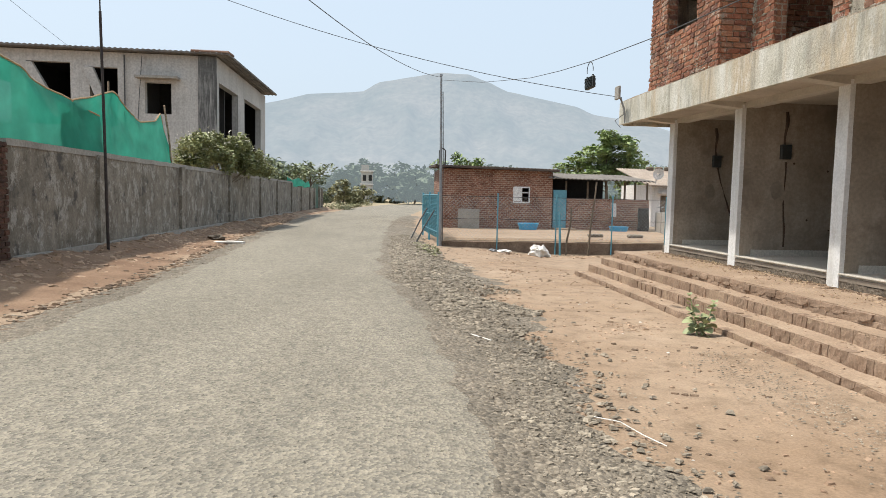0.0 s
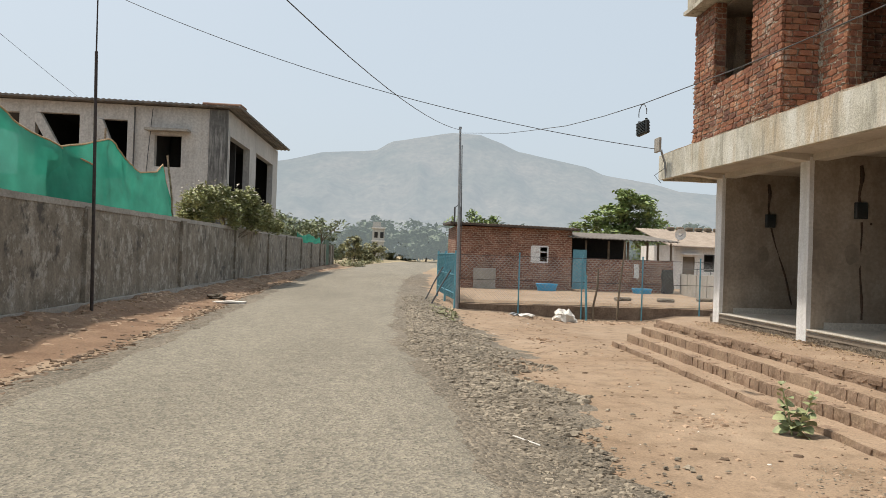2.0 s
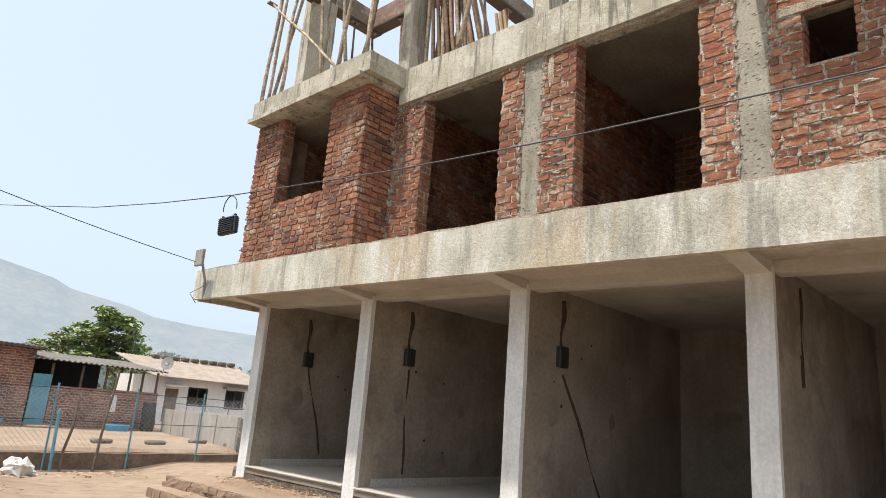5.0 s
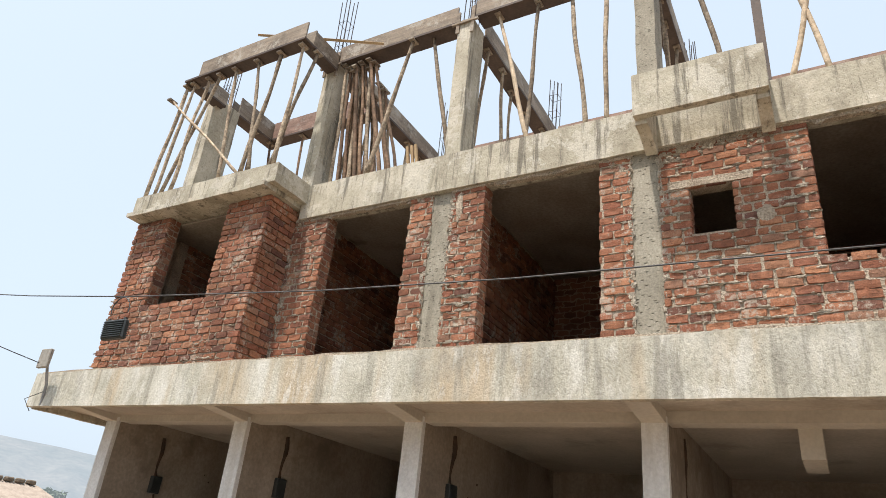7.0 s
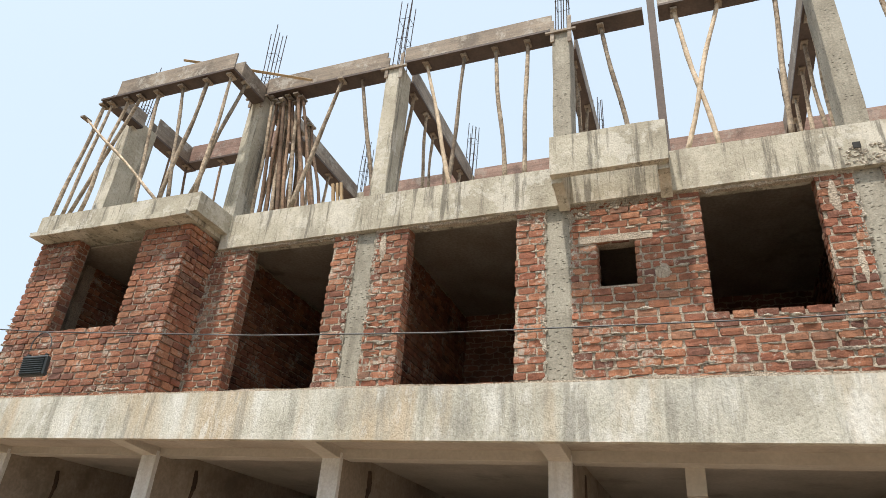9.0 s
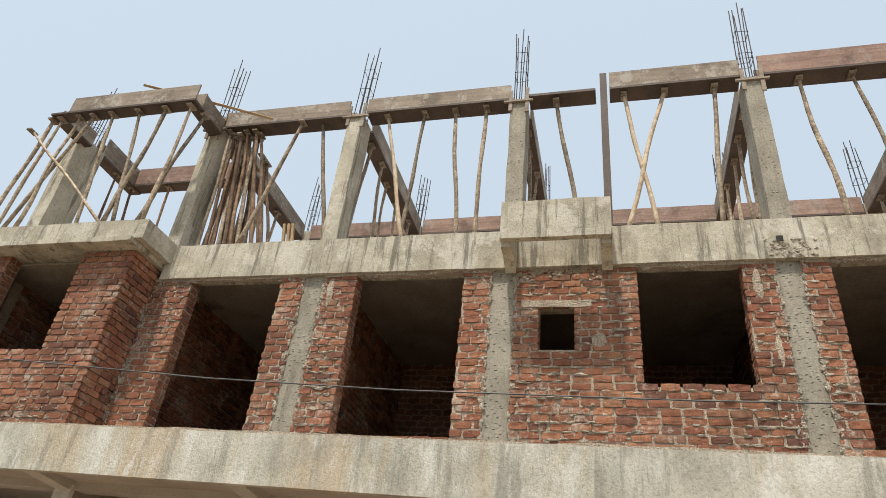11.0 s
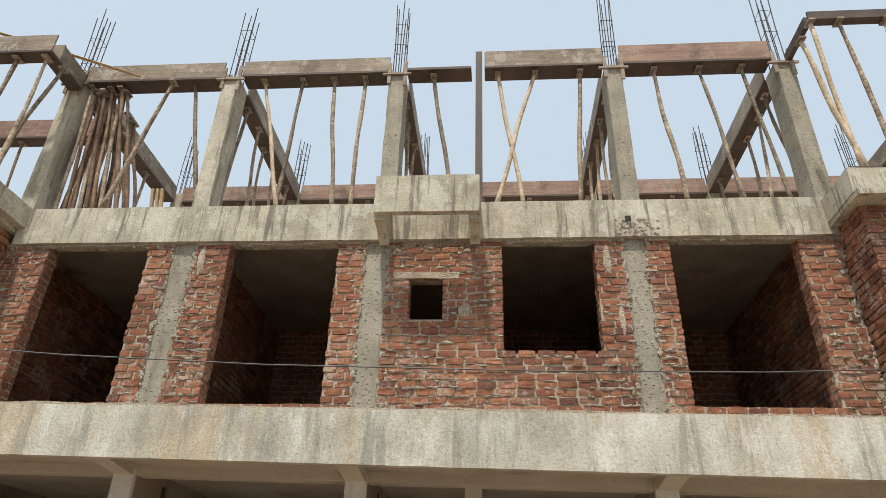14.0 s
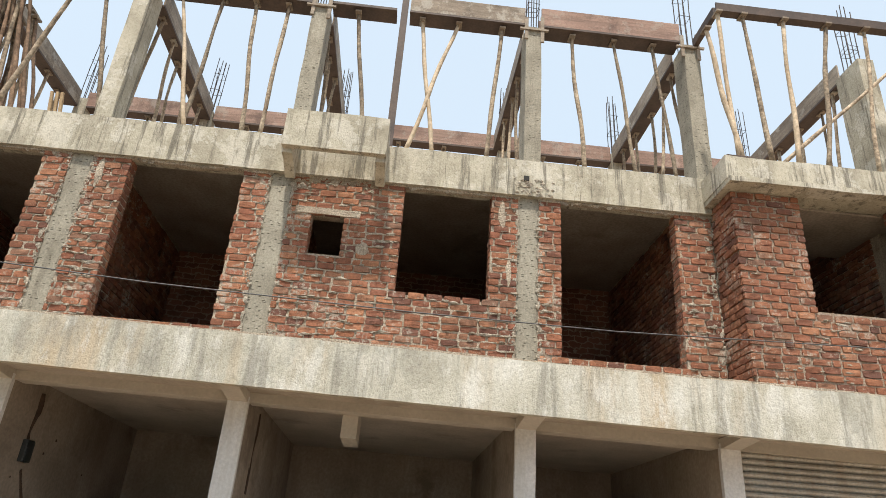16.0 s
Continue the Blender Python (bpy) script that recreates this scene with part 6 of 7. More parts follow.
for i, (x, y, h, w) in enumerate(((-9.6, 66, 4.9, 4.2), (-7.9, 72, 5.3, 4.5), (-12.0, 62, 5.6, 4.5), (-11, 84, 5.5, 5), (-13.5, 75, 6.6, 4), (-5.6, 92, 3.9, 2.8), (-4.3, 96, 2.2, 2.4))):
    round_tree(x, y, h, w, 30 + i, "leaf_dry" if i in (5, 6) else "leaf_far", 0.24, 70, "roadside tree with dusty foliage")
k = random.Random(9)
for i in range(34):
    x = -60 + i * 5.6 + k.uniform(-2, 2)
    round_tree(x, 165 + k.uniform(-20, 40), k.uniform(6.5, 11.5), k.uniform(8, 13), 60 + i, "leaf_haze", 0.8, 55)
for i, (x, y, h, w) in enumerate(((-6.0, 128, 2.6, 4.0), (-3.9, 124, 3.6, 4.6), (-1.8, 150, 1.8, 4.0), (2.5, 156, 1.5, 5.0), (-9.5, 118, 3.0, 4.0))):
    round_tree(x, y, h, w, 140 + i, "leaf_dry", 0.3, 60, "dusty dry shrub at the field edge")
for i, (x, y, h, w) in enumerate(((4.9, 46, 4.9, 2.6), (6.3, 47, 4.6, 2.4), (21.5, 58, 6.2, 4.5), (24, 62, 5.6, 4.0))):
    round_tree(x, y, h, w, 110 + i, "leaf", 0.17, 90, "small green tree behind the houses", 0.2)
# low scrub and dry grass by the road
k = random.Random(12)
scrub = [(k.uniform(-9, -5.5) + 0.03 * y, y, 0.35, k.uniform(.3, .9), k.uniform(.3, .8), k.uniform(.2, .55)) for y in [k.uniform(68, 120) for _ in range(40)]]
scrub += [(k.uniform(6, 40), k.uniform(75, 140), 0.3, k.uniform(.4, 1.2), .6, k.uniform(.2, .5)) for _ in range(40)]
ob = tagged(new("scrub", leaves("scrub", scrub, 50, 0.16, "leaf_dry", 13)), "dry roadside scrub and grass", "scrub", kind="stuff")
weeds = [(1.55 + k.uniform(-.35, .3), k.uniform(18.5, 24), 0.10, .16, .2, .10) for _ in range(26)]
tagged(new("weeds", leaves("weeds", weeds, 26, 0.055, "leaf_dry", 14)), "dry weeds at the road edge by the fence", "weeds", kind="stuff")
weeds = [(k.uniform(6.0, 6.75), k.uniform(-1, 15.0), 0.565, .3, .4, .012) for _ in range(120)]
tagged(new("straw", leaves("straw", weeds, 40, 0.013, "straw", 15, 0.3)), "dry straw scattered over the terrace", "straw", kind="stuff")

# milkweed plant at the foot of the steps
pl = thing("plant", "leafy pale green milkweed growing at the foot of the steps", "plant", at=(4.46, 9.0, 0.0))
k = random.Random(17)
for i, (dx, dy, h) in enumerate(((-.13, .05, .50), (.15, -.05, .42), (.02, -.10, .22), (-.06, .12, .24))):
    top = Vector((4.46 + dx, 9.0 + dy, h))
    base = Vector((4.46 + dx * 0.2, 9.0 + dy * 0.2, -0.02))
    wp(pl, "stem", stick(bmesh.new(), base, top, 0.010, 0.006, 900 + i, 0.01, 5, 4), "leaf_plant")
    turn = k.random() * 3.1
    for j in range(7 if i < 2 else 4):
        f = 0.22 + 0.78 * j / (6 if i < 2 else 3)
        c = base.lerp(top, f)
        for side in (0, math.pi):
            # opposite pairs of broad oval leaves, upright at the tip and drooping low down
            a = turn + j * 1.57 + side + k.uniform(-0.25, 0.25)
            d = Vector((math.cos(a), math.sin(a), k.uniform(-0.1, 0.45) + 1.1 * f * f)).normalized()
            s = Vector((-math.sin(a), math.cos(a), k.uniform(-0.7, 0.7))).normalized()
            up = s.cross(d) * -1
            size = 1.08 - 0.50 * f * f
            L, W = k.uniform(.135, .175) * size, k.uniform(.054, .068) * size
            bm = bmesh.new()
            rows_ = []
            for t, w_ in ((0.04, .12), (.2, .72), (.42, 1), (.65, .97), (.85, .66), (1.0, .14)):
                mid = c + d * L * t - Vector((0, 0, 0.065 * t * t * size))
                rows_.append([bm.verts.new(mid + s * W * w_ * e + up * 0.010 * abs(e) * w_) for e in (-1, 0, 1)])
            for p0, p1 in zip(rows_, rows_[1:]):
                for q in range(2):
                    bm.faces.new((p0[q], p0[q + 1], p1[q + 1], p1[q]))
            wp(pl, "leaf", bm, "leaf_plant")


# ---- walls with openings, for the houses ----
def wall_seg(p0, p1, t, z0, z1, holes=(), z1b=None):
    """A wall from p0 to p1 (plan), thickness t to its left side, with holes (u0, u1, z0, z1); top runs from z1 to z1b."""
    p0, p1 = Vector((*p0, 0)), Vector((*p1, 0))
    L = (p1 - p0).length
    bm = core(0, t, 0, L, z0, z1, holes)
    if z1b is not None:
        for v in bm.verts:
            if v.co.z > z1 - 0.01:
                v.co.z += (z1b - z1) * v.co.y / L
    d = (p1 - p0) / L
    n = Vector((-d.y, d.x, 0))
    for v in bm.verts:
        v.co = p0 + n * v.co.x + d * v.co.y + Vector((0, 0, v.co.z))
    return bm


def roof_sheet(c00, c10, c11, c01, thick, waves, amp):
    """Corrugated sheet between four corners; waves run across the first edge."""
    c00, c10, c11, c01 = map(Vector, (c00, c10, c11, c01))
    bm = bmesh.new()
    N = waves * 4
    rows = []
    for i in range(N + 1):
        u = i / N
        dz = amp * math.sin(i * math.pi / 2)
        a, b = c00.lerp(c10, u), c01.lerp(c11, u)
        rows.append([bm.verts.new(p + Vector((0, 0, dz + o))) for p in (a, b) for o in (0, -thick)])
    for p, q in zip(rows, rows[1:]):
        bm.faces.new((p[0], q[0], q[2], p[2])), bm.faces.new((p[1], p[3], q[3], q[1]))
        bm.faces.new((p[0], p[1], q[1], q[0])), bm.faces.new((p[2], q[2], q[3], p[3]))
    bm.faces.new((rows[0][0], rows[0][2], rows[0][3], rows[0][1])), bm.faces.new((rows[-1][0], rows[-1][1], rows[-1][3], rows[-1][2]))
    return bm


# ---- two-storey house behind the boundary wall ----
lh = thing("house", "unfinished pale grey two-storey house with a sheet roof", "house", at=(-10, 32, 0.2))
C0, C1, C2 = (-19.0, 29.6), (-6.9, 30.0), (-6.9, 41.2)
L0 = (Vector(C1) - Vector(C0)).length
ux = lambda x: (x - C0[0]) / (C1[0] - C0[0]) * L0
wp(lh, "front_wall", wall_seg(C0, C1, 0.3, 0.0, 7.40, [(ux(-9.78), ux(-8.72), 4.95, 6.24), (ux(-11.95), ux(-10.85), 4.4, 6.78), (ux(-14.40), ux(-12.70), 4.4, 6.93), (ux(-17.2), ux(-15.0), 4.4, 6.9)]), "housewall", "pale grey rendered wall with open window holes")
wp(lh, "end_wall", wall_seg((-6.9, 30.31), C2, 0.3, 0.0, 7.40, [(0.15, 3.8, 3.4, 6.40), (5.2, 9.5, 3.4, 6.45)]), "housewall")
wp(lh, "stained_pier", boxes((-7.62, -6.86, 29.90, 29.97, 0.0, 7.38)), "housedirty", "corner pier streaked black with mould")
# back, ceiling and inner walls near-black: the rooms' shade is in their colour
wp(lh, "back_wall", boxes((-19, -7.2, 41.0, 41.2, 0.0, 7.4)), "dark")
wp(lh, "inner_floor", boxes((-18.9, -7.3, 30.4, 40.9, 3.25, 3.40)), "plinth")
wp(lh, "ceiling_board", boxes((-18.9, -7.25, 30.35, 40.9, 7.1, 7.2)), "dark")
# added wall behind the openings, only there to keep them dark
wp(lh, "passage_wall", boxes((-10.2, -7.3, 33.0, 33.15, 3.4, 7.05)), "dark", "added inner wall coloured near-black in place of shade")
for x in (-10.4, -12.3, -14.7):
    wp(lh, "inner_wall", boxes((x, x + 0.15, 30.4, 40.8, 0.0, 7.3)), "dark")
bm = bmesh.new()
for x0, x1, z0, z1 in ((-14.35, -13.05, 6.9, 4.7), (-11.95, -11.15, 6.75, 4.9)):
    a = [bm.verts.new(c) for c in ((x0 - 0.25, 29.75, z0), (x0 + 0.15, 29.75, z0), (x1 + 0.1, 29.75, z1), (x1 - 0.3, 29.75, z1))]
    b = [bm.verts.new((v.co.x, 29.95, v.co.z)) for v in a]
    bm.faces.new(a), bm.faces.new(b[::-1])
    for q in range(4):
        bm.faces.new((a[q], b[q], b[(q + 1) % 4], a[(q + 1) % 4]))
wp(lh, "stair_string", bm, "housewall", "slanting stair string seen in the openings")
wp(lh, "window_hood", boxes((-10.05, -8.35, 29.45, 29.92, 6.36, 6.46)), "coping", "thin concrete window hood")
wp(lh, "downpipe", tube(bmesh.new(), [(-10.55, 29.80, 2.0), (-10.55, 29.80, 7.3)], 0.03, 6), "cable")
wp(lh, "cable", tube(bmesh.new(), [(-10.1, 29.80, 3.5), (-9.98, 29.80, 5.5), (-9.85, 29.82, 7.3)], 0.015, 5), "cable")
wp(lh, "roof", roof_sheet((-19.2, 29.1, 7.52), (-6.3, 29.6, 7.50), (-6.3, 41.6, 7.62), (-19.2, 41.6, 7.62), 0.08, 60, 0.02), "sheet", "rusty corrugated roof sheets")
wp(lh, "verge", tube(bmesh.new(), [(-7.8, 29.52, 7.53), (-6.3, 29.58, 7.53), (-6.28, 30.4, 7.53)], 0.045, 6), "formred", "red edge flashing")

# the house stands back from the boundary wall
HOUSE = Matrix.Translation((0.3, 1.6, 1.74)) @ Matrix.Scale(1.22, 4) @ Matrix.Translation((-0.3, -1.6, -1.74))
lh.matrix_basis = HOUSE @ lh.matrix_basis

YC, YK = Vector((0.28, 2.6, 1.75)), 1.30

# ---- brick cottage with lean-to shed behind the fence ----
ct = thing("cottage", "low red brick cottage with a flat dark roof", "house", at=(5.3, 31, 0.3))
wp(ct, "front_wall", wall_seg((2.82, 30.0), (7.75, 30.0), 0.23, 0.1, 2.98, [(3.18, 3.93, 1.58, 2.22)]), "farbrick", "weathered red brick wall")
wp(ct, "side_wall", boxes((2.82, 3.05, 30.24, 34, 0.1, 2.98)), "farbrick")
wp(ct, "side_wall", boxes((7.52, 7.75, 30.24, 34, 0.1, 2.98)), "farbrick")
wp(ct, "back_wall", boxes((2.82, 7.75, 34, 34.2, 0.1, 2.98)), "farbrick")
wp(ct, "roof", roof_sheet((2.55, 29.6, 3.12), (7.95, 29.6, 3.02), (7.95, 34.4, 3.2), (2.55, 34.4, 3.25), 0.09, 34, 0.02), "sheet_old", "dark weathered sheet roof")
wn_ = wp(ct, "window", boxes((6.0, 6.05, 29.97, 30.05, 1.56, 2.24)), "white", "white-framed window")
for q in ((6.70, 6.75, 29.97, 30.05, 1.56, 2.24), (6.05, 6.70, 29.97, 30.05, 2.2, 2.26), (6.05, 6.70, 29.97, 30.05, 1.54, 1.6)):
    wp(wn_, "frame_bar", boxes(q), "white")
wp(wn_, "mullion", boxes((6.36, 6.40, 29.97, 30.05, 1.6, 2.2)), "white")
wp(wn_, "transom", boxes((6.05, 6.70, 29.98, 30.04, 1.98, 2.02)), "white")
wp(wn_, "shutter", boxes((6.05, 6.36, 29.985, 30.03, 1.62, 1.97)), "white", "pale wooden shutter leaf")
wp(wn_, "shutter", boxes((6.05, 6.36, 29.985, 30.03, 2.03, 2.19)), "white")
wp(ct, "roof_pipe", tube(bmesh.new(), [(2.75, 30.1, 3.0), (2.75, 30.1, 3.75), (2.9, 30.1, 3.85), (3.0, 30.1, 3.75), (3.0, 30.1, 3.1)], 0.035, 6), "cable", "bent dark vent pipe")

sd_ = thing("shed", "open-fronted lean-to shed with a corrugated roof and low brick wall", "shed", at=(10.2, 31, 0.3))
wp(sd_, "low_wall", boxes((8.42, 12.15, 30.0, 30.2, 0.1, 1.80)), "farbrick", "low red brick wall")
# the shed's inner shade is put into this near-black back wall
wp(sd_, "back_wall", boxes((7.75, 11.0, 33.0, 33.2, 0.1, 2.75)), "dark", "shed back wall coloured near-black for its shade")
wp(sd_, "roof", roof_sheet((7.55, 29.5, 2.66), (12.2, 29.5, 2.60), (12.2, 33.5, 2.98), (7.55, 33.5, 3.02), 0.02, 26, 0.03), "sheet", "pale corrugated roof sheet")
for x in (8.38, 9.36, 10.20, 11.05, 11.52, 12.08):
    wp(sd_, "post", tube(bmesh.new(), [(x, 30.1, 0.2), (x, 30.1, 2.55)], 0.045, 6), "trunk")
wp(sd_, "side_screen", boxes((12.06, 12.15, 30.2, 33.5, 0.1, 1.4)), "farbrick")
dr = wp(sd_, "door", boxes((7.80, 8.38, 29.96, 30.02, 0.45, 2.15)), "blue", "turquoise painted sheet-metal door")
for z in (0.75, 1.3, 1.8):
    wp(dr, "rail", boxes((7.82, 8.36, 29.94, 29.96, z, z + 0.05)), "blue")
wp(sd_, "door_step", bevel(boxes((7.75, 8.65, 29.2, 29.9, 0.25, 0.5)), 0.03), "stepcore")
solid("board", bevel(boxes((3.55, 4.48, 29.55, 29.60, 0.30, 1.26)), 0.01), "coping", "grey flat sheet leaning on the cottage wall", "board")


def tub(x, y, z, w):
    t = thing("tub", "bright blue plastic tub on the yard", "tub", "blue tubs", at=(x, y, z))
    bm = bmesh.new()
    rings = []
    for rz_, s in ((0.0, 0.82), (0.28, 1.0), (0.28, 0.93), (0.04, 0.77)):
        rings.append([bm.verts.new((math.cos(a) * w * s, math.sin(a) * w * 0.55 * s, rz_)) for a in [6.2832 * q / 20 for q in range(20)]])
    for a, b in zip(rings, rings[1:]):
        for q in range(20):
            bm.faces.new((a[q], a[(q + 1) % 20], b[(q + 1) % 20], b[q]))
    bm.faces.new(rings[0][::-1]), bm.faces.new(rings[-1])
    part("bowl", bm, "bluetub", t)
    bm = bmesh.new()
    tube(bm, [(math.cos(6.2832 * q / 20) * w, math.sin(6.2832 * q / 20) * w * 0.55, 0.28) for q in range(21)], 0.02, 5)
    part("rim", bm, "bluetub", t)
    return t


tub(6.5, 29.0, 0.42, 0.45), tub(10.45, 29.0, 0.33, 0.42)
for i, (x, y) in enumerate(((8.1, 25.6), (9.6, 25.4), (11.6, 26.6), (12.0, 25.0))):
    solid("flat_stone", bevel(boxes((x, x + 0.55, y, y + 0.35, gz(x, y), gz(x, y) + 0.13)), 0.04), "plinth", "flat grey stone lying in the yard", "stone", "yard stones")
cl = solid("cloth", rough_box(10.42, 10.62, 29.90, 29.93, 1.02, 1.62, 0.06, 0.03), "sack", "pale cloth hung to dry on the shed wall", "cloth")
solid("black_tarp", rough_box(11.66, 12.02, 29.6, 30.0, 0.3, 1.4, 0.12, 0.08), "dark", "black tarpaulin bundle beside the shed", "tarpaulin")

# the yard buildings stand 38 m up the road, in their true size
YARD = Matrix.Translation((-0.25, 0, 0)) @ Matrix.Translation(YC) @ Matrix.Scale(YK, 4) @ Matrix.Translation(-YC)
for ob in list(scene.collection.all_objects):
    if ob.parent is None and ob.name.split(".")[0] in ("cottage", "shed", "tub", "cloth", "black_tarp", "board"):
        ob.matrix_basis = YARD @ ob.matrix_basis

# ---- white house and compound wall further back ----
wh = thing("white_house", "single-storey white house with a clay tile roof", "house", at=(22, 47, 0.2))
wp(wh, "front_wall", wall_seg((18.35, 45.0), (25.1, 45.0), 0.25, 0.0, 2.78, [(0.62, 1.45, 0.2, 2.15), (2.05, 3.35, 1.2, 2.33), (4.6, 5.95, 1.15, 2.33)]), "white", "whitewashed wall")
wp(wh, "side_wall", boxes((18.35, 18.6, 45.26, 51, 0.0, 2.9)), "white")
# near-black plane behind the openings, coloured as the rooms' shade
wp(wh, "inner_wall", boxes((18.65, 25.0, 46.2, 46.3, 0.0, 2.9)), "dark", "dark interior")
wp(wh, "roof", roof_sheet((17.8, 44.3, 2.84), (25.5, 44.3, 2.76), (25.5, 48.5, 4.0), (17.0, 48.5, 4.1), 0.06, 40, 0.035), "tile_roof", "weathered clay tile roof")
wp(wh, "door", boxes((18.97, 19.80, 45.12, 45.18, 0.2, 2.15)), "trunk", "brown wooden door")
for a, b, z0, z1 in ((20.40, 21.70, 1.2, 2.33), (22.95, 24.30, 1.15, 2.33)):
    fr = wp(wh, "window_frame", boxes((a, a + 0.06, 44.98, 45.06, z0, z1)), "boxdark", "dark window with bars")
    for q in ((b - 0.06, b, 44.98, 45.06, z0, z1), (a + 0.06, b - 0.06, 44.98, 45.06, z1 - 0.06, z1), (a + 0.06, b - 0.06, 44.98, 45.06, z0, z0 + 0.06), ((a + b) / 2 - 0.03, (a + b) / 2 + 0.03, 44.98, 45.06, z0 + 0.06, z1 - 0.06)):
        wp(fr, "frame_bar", boxes(q), "boxdark")
wp(wh, "window_hood", boxes((22.7, 24.5, 44.4, 44.99, 2.42, 2.5)), "coping")
wp(wh, "door_hood", boxes((18.8, 20.0, 44.4, 44.99, 2.28, 2.36)), "white")
for i in range(9):
    x = 19.2 + i * 0.68
    wp(wh, "roof_stone", bevel(boxes((x, x + 0.5, 48.1, 48.5, 4.0, 4.25)), 0.06), "trunk")
dish = thing("satellite_dish", "pale round satellite dish on the shed roof edge", "satellite dish", at=(17.9, 44.6, 2.8))
bm = bmesh.new()
bmesh.ops.create_cone(bm, cap_ends=False, segments=24, radius1=0.38, radius2=0.05, depth=0.12, matrix=Matrix.Translation((18.4, 44.2, 3.58)) @ Matrix.Rotation(radians(-80), 4, 'X'))
wp(dish, "reflector", bm, "white")
wp(dish, "mast", tube(bmesh.new(), [(18.4, 44.6, 2.75), (18.4, 44.4, 3.55)], 0.03, 6), "pole")
wp(dish, "arm", tube(bmesh.new(), [(18.4, 44.3, 3.4), (18.4, 43.8, 3.58)], 0.02, 5), "pole")
cw = thing("compound_wall", "low rough grey concrete compound wall with dark posts", "wall", at=(13, 29, 0.3))
CW0, CW1 = Vector((11.82, 24.05)), Vector((15.9, 38.0))
for i in range(5):
    a, b = CW0.lerp(CW1, i / 5), CW0.lerp(CW1, (i + 1) / 5)
    d = (b - a).normalized()
    bm = wall_seg(a + d * 0.10, b - d * 0.10, 0.12, -0.3, 1.30 - 0.045 * i)
    wp(cw, "panel", bm, "coping", "rough grey concrete panel")
    wp(cw, "post", wall_seg(a - d * 0.095, a + d * 0.095, 0.09, -0.3, 1.26 - 0.045 * i), "bwall")
wp(cw, "top_rail", tube(bmesh.new(), [(CW0.x, CW0.y, 1.55), (CW1.x, CW1.y, 1.4)], 0.02, 5), "cable", "dark pipe rail")
for i in range(4):
    a = CW0.lerp(CW1, (i + 0.5) / 4)
    wp(cw, "rail_post", tube(bmesh.new(), [(a.x - 0.05, a.y, 1.15), (a.x - 0.05, a.y, 1.48)], 0.018, 5), "cable")
ab = thing("apartment_block", "far white concrete building with a stair head among trees", "building", at=(-4, 140, 0))
wp(ab, "wall", boxes((-5.3, -2.9, 140, 144, 0, 7.0)), "housewall")
wp(ab, "stair_head", boxes((-5.2, -3.7, 140.2, 143, 7.0, 8.1)), "housewall")
wp(ab, "slab", boxes((-5.5, -2.7, 139.7, 144.2, 4.0, 4.25)), "white")
wp(ab, "slab", boxes((-5.5, -2.7, 139.7, 144.2, 6.7, 6.95)), "white")
for x in (-4.9, -3.7):
    for z in (2.0, 4.8):
        wp(ab, "window", boxes((x, x + 0.7, 139.96, 139.99, z, z + 1.2)), "dark")


# ---- chain-link fence with blue posts ----
fe = thing("fence", "chain-link fence with pale blue posts on a low wall", "fence", at=(2.14, 23.7, 0.0))
FXS = [2.14, 4.20, 6.28, 8.30, 10.25, 12.2, 14.2]


def mesh_panel(p0, p1, z0, z1, pitch=0.13, r=0.0033):
    """Zigzag wires that make diamonds between two posts."""
    p0, p1 = Vector(p0), Vector(p1)
    L = (p1 - p0).length
    d = (p1 - p0) / L
    bm = bmesh.new()
    H = z1 - z0
    for s in (1, -1):
        u = -H
        while u < L + H:
            a, b = (u, u + H) if s > 0 else (u + H, u)
            ua, ub = a, b
            za, zb = z0, z1
            den = ub - ua
            t0, t1 = sorted(((0 - ua) / den, (L - ua) / den))
            f0, f1 = max(0, t0), min(1, t1)
            if f1 - f0 > 0.02:
                P = [p0 + d * (ua + den * f) + Vector((0, 0, z0 + H * f + 0.0)) for f in (f0, f1)]
                off = Vector((0, 0.004 * s, 0))
                tube(bm, [P[0] + off, P[1] + off], r, 3, False)
            u += pitch
    return bm


for x in FXS:
    po = wp(fe, "post", tube(bmesh.new(), [(x, 23.7, -0.35), (x, 23.7, 1.86)], 0.024 if x > 2.2 else 0.05, 8), "blue", "pale blue steel post")
    wp(po, "cap", tube(bmesh.new(), [(x, 23.7, 1.86), (x, 23.7, 1.90)], 0.03 if x > 2.2 else 0.055, 8), "blue")
wp(fe, "post", tube(bmesh.new(), [(6.42, 23.55, -0.35), (6.38, 23.6, 1.25)], 0.04, 8), "blue")
for a, b in zip(FXS, FXS[1:]):
    wp(fe, "netting", mesh_panel((a, 23.7, 0), (b, 23.7, 0), 0.24, 1.78), "wire")
    for z in (0.24, 1.0, 1.78):
        wp(fe, "line_wire", tube(bmesh.new(), [(a, 23.7, z), ((a + b) / 2, 23.7, z - 0.012), (b, 23.7, z)], 0.008, 4), "iron")
SIDE = [(2.14, 23.7), (2.0, 26.5), (1.9, 29.4)]
for a, b in zip(SIDE, SIDE[1:]):
    wp(fe, "netting", mesh_panel((*a, 0), (*b, 0), 0.3, 1.8, 0.10, 0.007), "blue")
    wp(fe, "post", tube(bmesh.new(), [(*b, -0.1), (*b, 1.9)], 0.04, 8), "blue")
    for z in (0.5, 1.1, 1.8):
        wp(fe, "rail", tube(bmesh.new(), [(*a, z), (*b, z)], 0.02, 5), "blue")
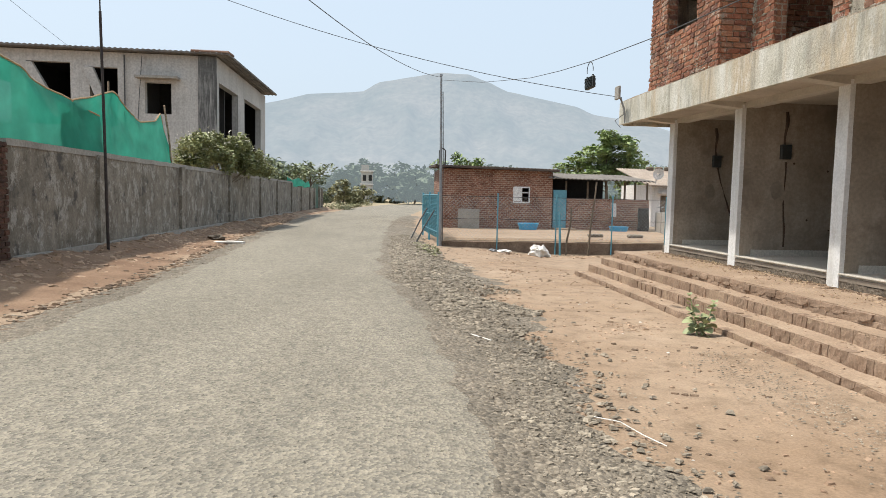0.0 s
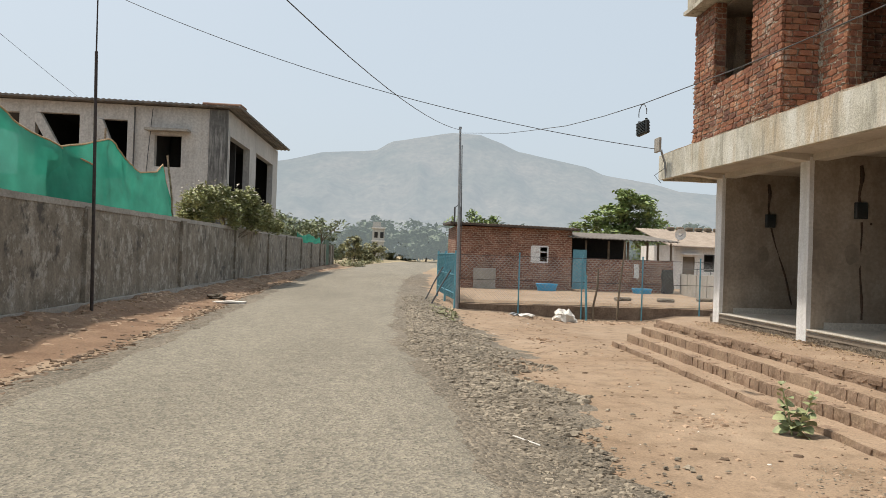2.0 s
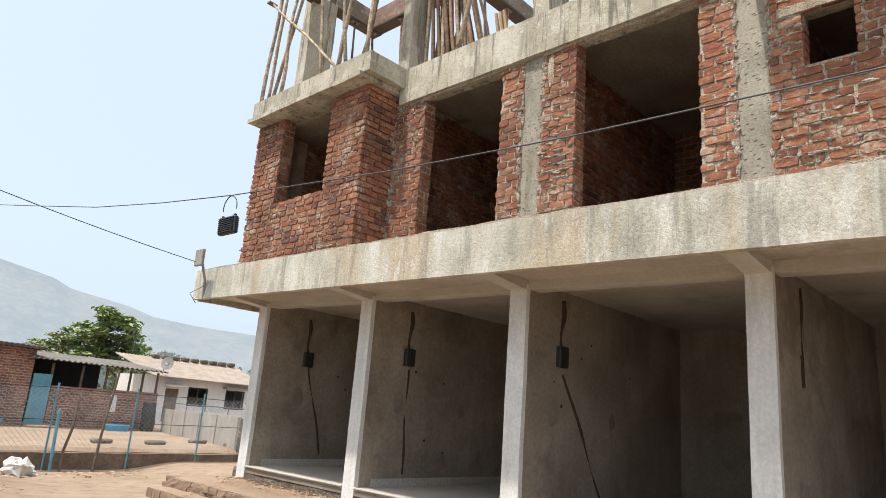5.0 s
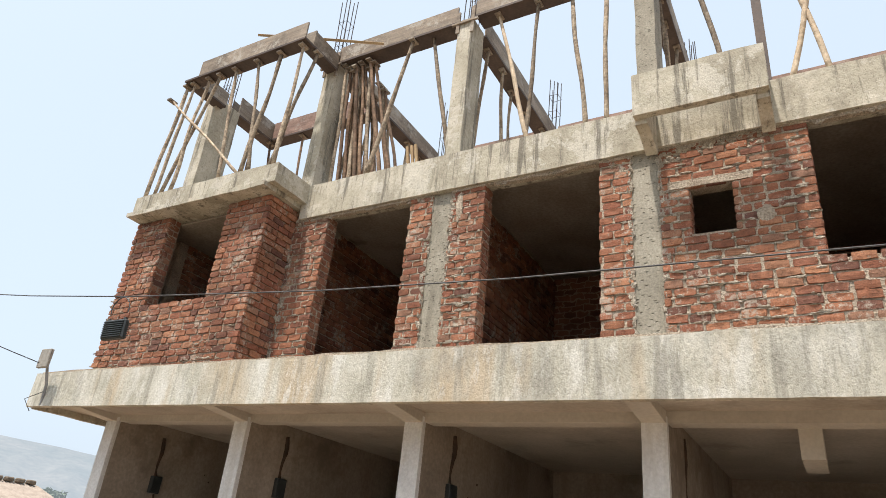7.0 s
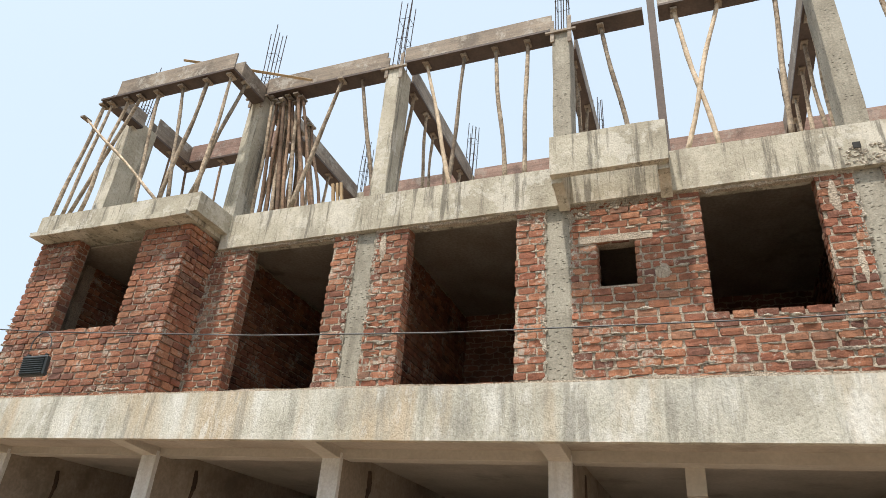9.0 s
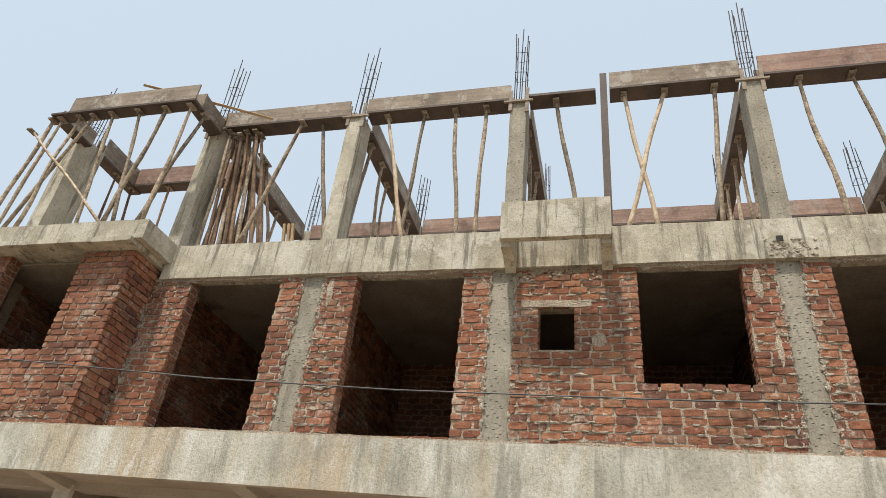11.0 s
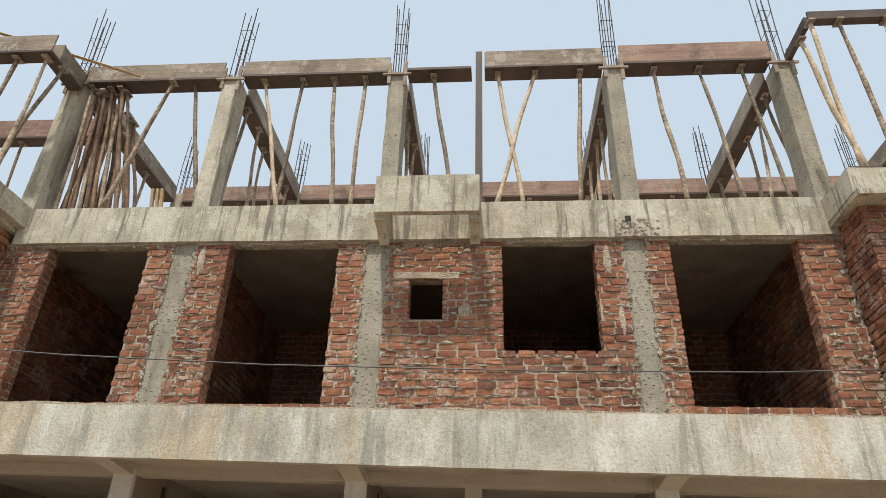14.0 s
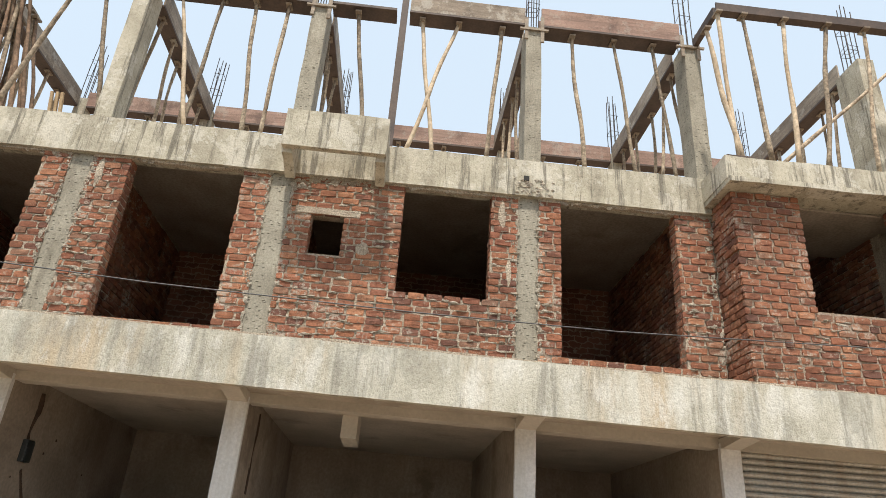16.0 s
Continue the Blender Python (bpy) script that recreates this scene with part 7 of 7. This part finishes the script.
wp(fe, "brace", stick(bmesh.new(), (1.3, 24.2, -0.05), (2.05, 24.6, 1.25), 0.03, 0.025, 3, 0.02), "cable", "dark slanting brace")
wp(fe, "brace", stick(bmesh.new(), (1.2, 26.0, 0.0), (1.9, 26.5, 1.3), 0.03, 0.025, 4, 0.02), "cable")
wp(fe, "low_wall", rough_box(2.14, 14.2, 23.74, 23.95, -0.4, 0.20, 0.3, 0.02, 3), "footing", "low brick and cement footing wall")
solid("wooden_stake", stick(bmesh.new(), (7.40, 23.5, -0.3), (7.66, 23.6, 2.35), 0.035, 0.028, 41, 0.04), "trunk", "dark crooked stake leaning on the fence", "stake")
solid("wooden_stake", stick(bmesh.new(), (6.62, 23.5, -0.3), (6.78, 23.6, 1.45), 0.035, 0.03, 42, 0.04), "trunk", "short dark stake leaning on the fence", "stake")
tp = thing("utility_pole", "slender grey steel pole at the fence corner carrying cables", "pole", at=(2.2, 23.6, 0.0))
wp(tp, "shaft", tube(bmesh.new(), [(2.2, 23.6, -0.1), (2.17, 23.65, 3.4), (2.13, 23.7, 5.85)], [0.055, 0.045, 0.035], 8), "pole")
wp(tp, "cap", tube(bmesh.new(), [(2.13, 23.7, 5.83), (2.13, 23.7, 5.9)], 0.05, 8), "pole")
wp(tp, "conduit", tube(bmesh.new(), [(2.27, 23.55, 0.2), (2.25, 23.6, 3.0), (2.20, 23.65, 5.3)], 0.015, 5), "cable")


# ---- litter ----
def crumple(name, x, y, w, d, h, mat, label, seed, fold=0.0):
    bm = bmesh.new()
    bmesh.ops.create_icosphere(bm, subdivisions=3, radius=1.0)
    for v in bm.verts:
        n_ = noise.noise_vector(v.co * 1.7 + Vector((seed, 0, 0)))
        c = v.co + n_ * 0.55 + noise.noise_vector(v.co * 3.6 + Vector((seed, 4, 1))) * 0.35 * fold
        v.co = Vector((x + c.x * w / 2, y + c.y * d / 2, gz(x, y) + max(-0.02, (c.z * 0.5 + 0.35) * h)))
    return solid(name, bm, mat, label, "litter")


crumple("sack", 5.45, 22.7, 0.62, 0.5, 0.42, "sack", "crumpled white plastic sack at the fence foot", 3, 1.25)
crumple("sack", 4.3, 22.9, 0.5, 0.3, 0.12, "sack", "flat torn white plastic on rubble", 8)
crumple("sack", 3.9, 22.8, 0.3, 0.25, 0.10, "pole", "grey plastic scrap on rubble", 9)
solid("broken_board", rough_box(-4.75, -3.9, 20.9, 21.2, 0.22, 0.27, 0.1, 0.03, 2), "sack", "pale broken board lying by the wall", "board")
crumple("sack", -4.9, 21.9, 0.5, 0.4, 0.2, "plinth", "dark crumpled bag by the wall", 5)
bm = bmesh.new()
tube(bm, [(1.95, 5.55, gz(1.95, 5.55) + 0.03), (2.12, 5.42, gz(2.12, 5.42) + 0.05), (2.22, 5.22, gz(2.22, 5.2) + 0.03), (2.32, 5.05, gz(2.3, 5.05) + 0.02)], 0.0045, 4)
solid("plastic_strip", bm, "sack", "twisted white plastic strip on the gravel", "litter")
solid("stick_litter", tube(bmesh.new(), [(1.35, 8.2, gz(1.35, 8.2) + 0.03), (1.56, 8.02, gz(1.6, 7.95) + 0.03)], 0.008, 4), "sack", "pale stick on the gravel", "litter")
scatter_stones("white_litter", "sack", "small white litter scraps on the ground", 90, lambda r: (r.choice([r.uniform(1.5, 4.5), r.uniform(-5.8, -3.6)]), r.uniform(3, 24)), (0.008, 0.03), 21)
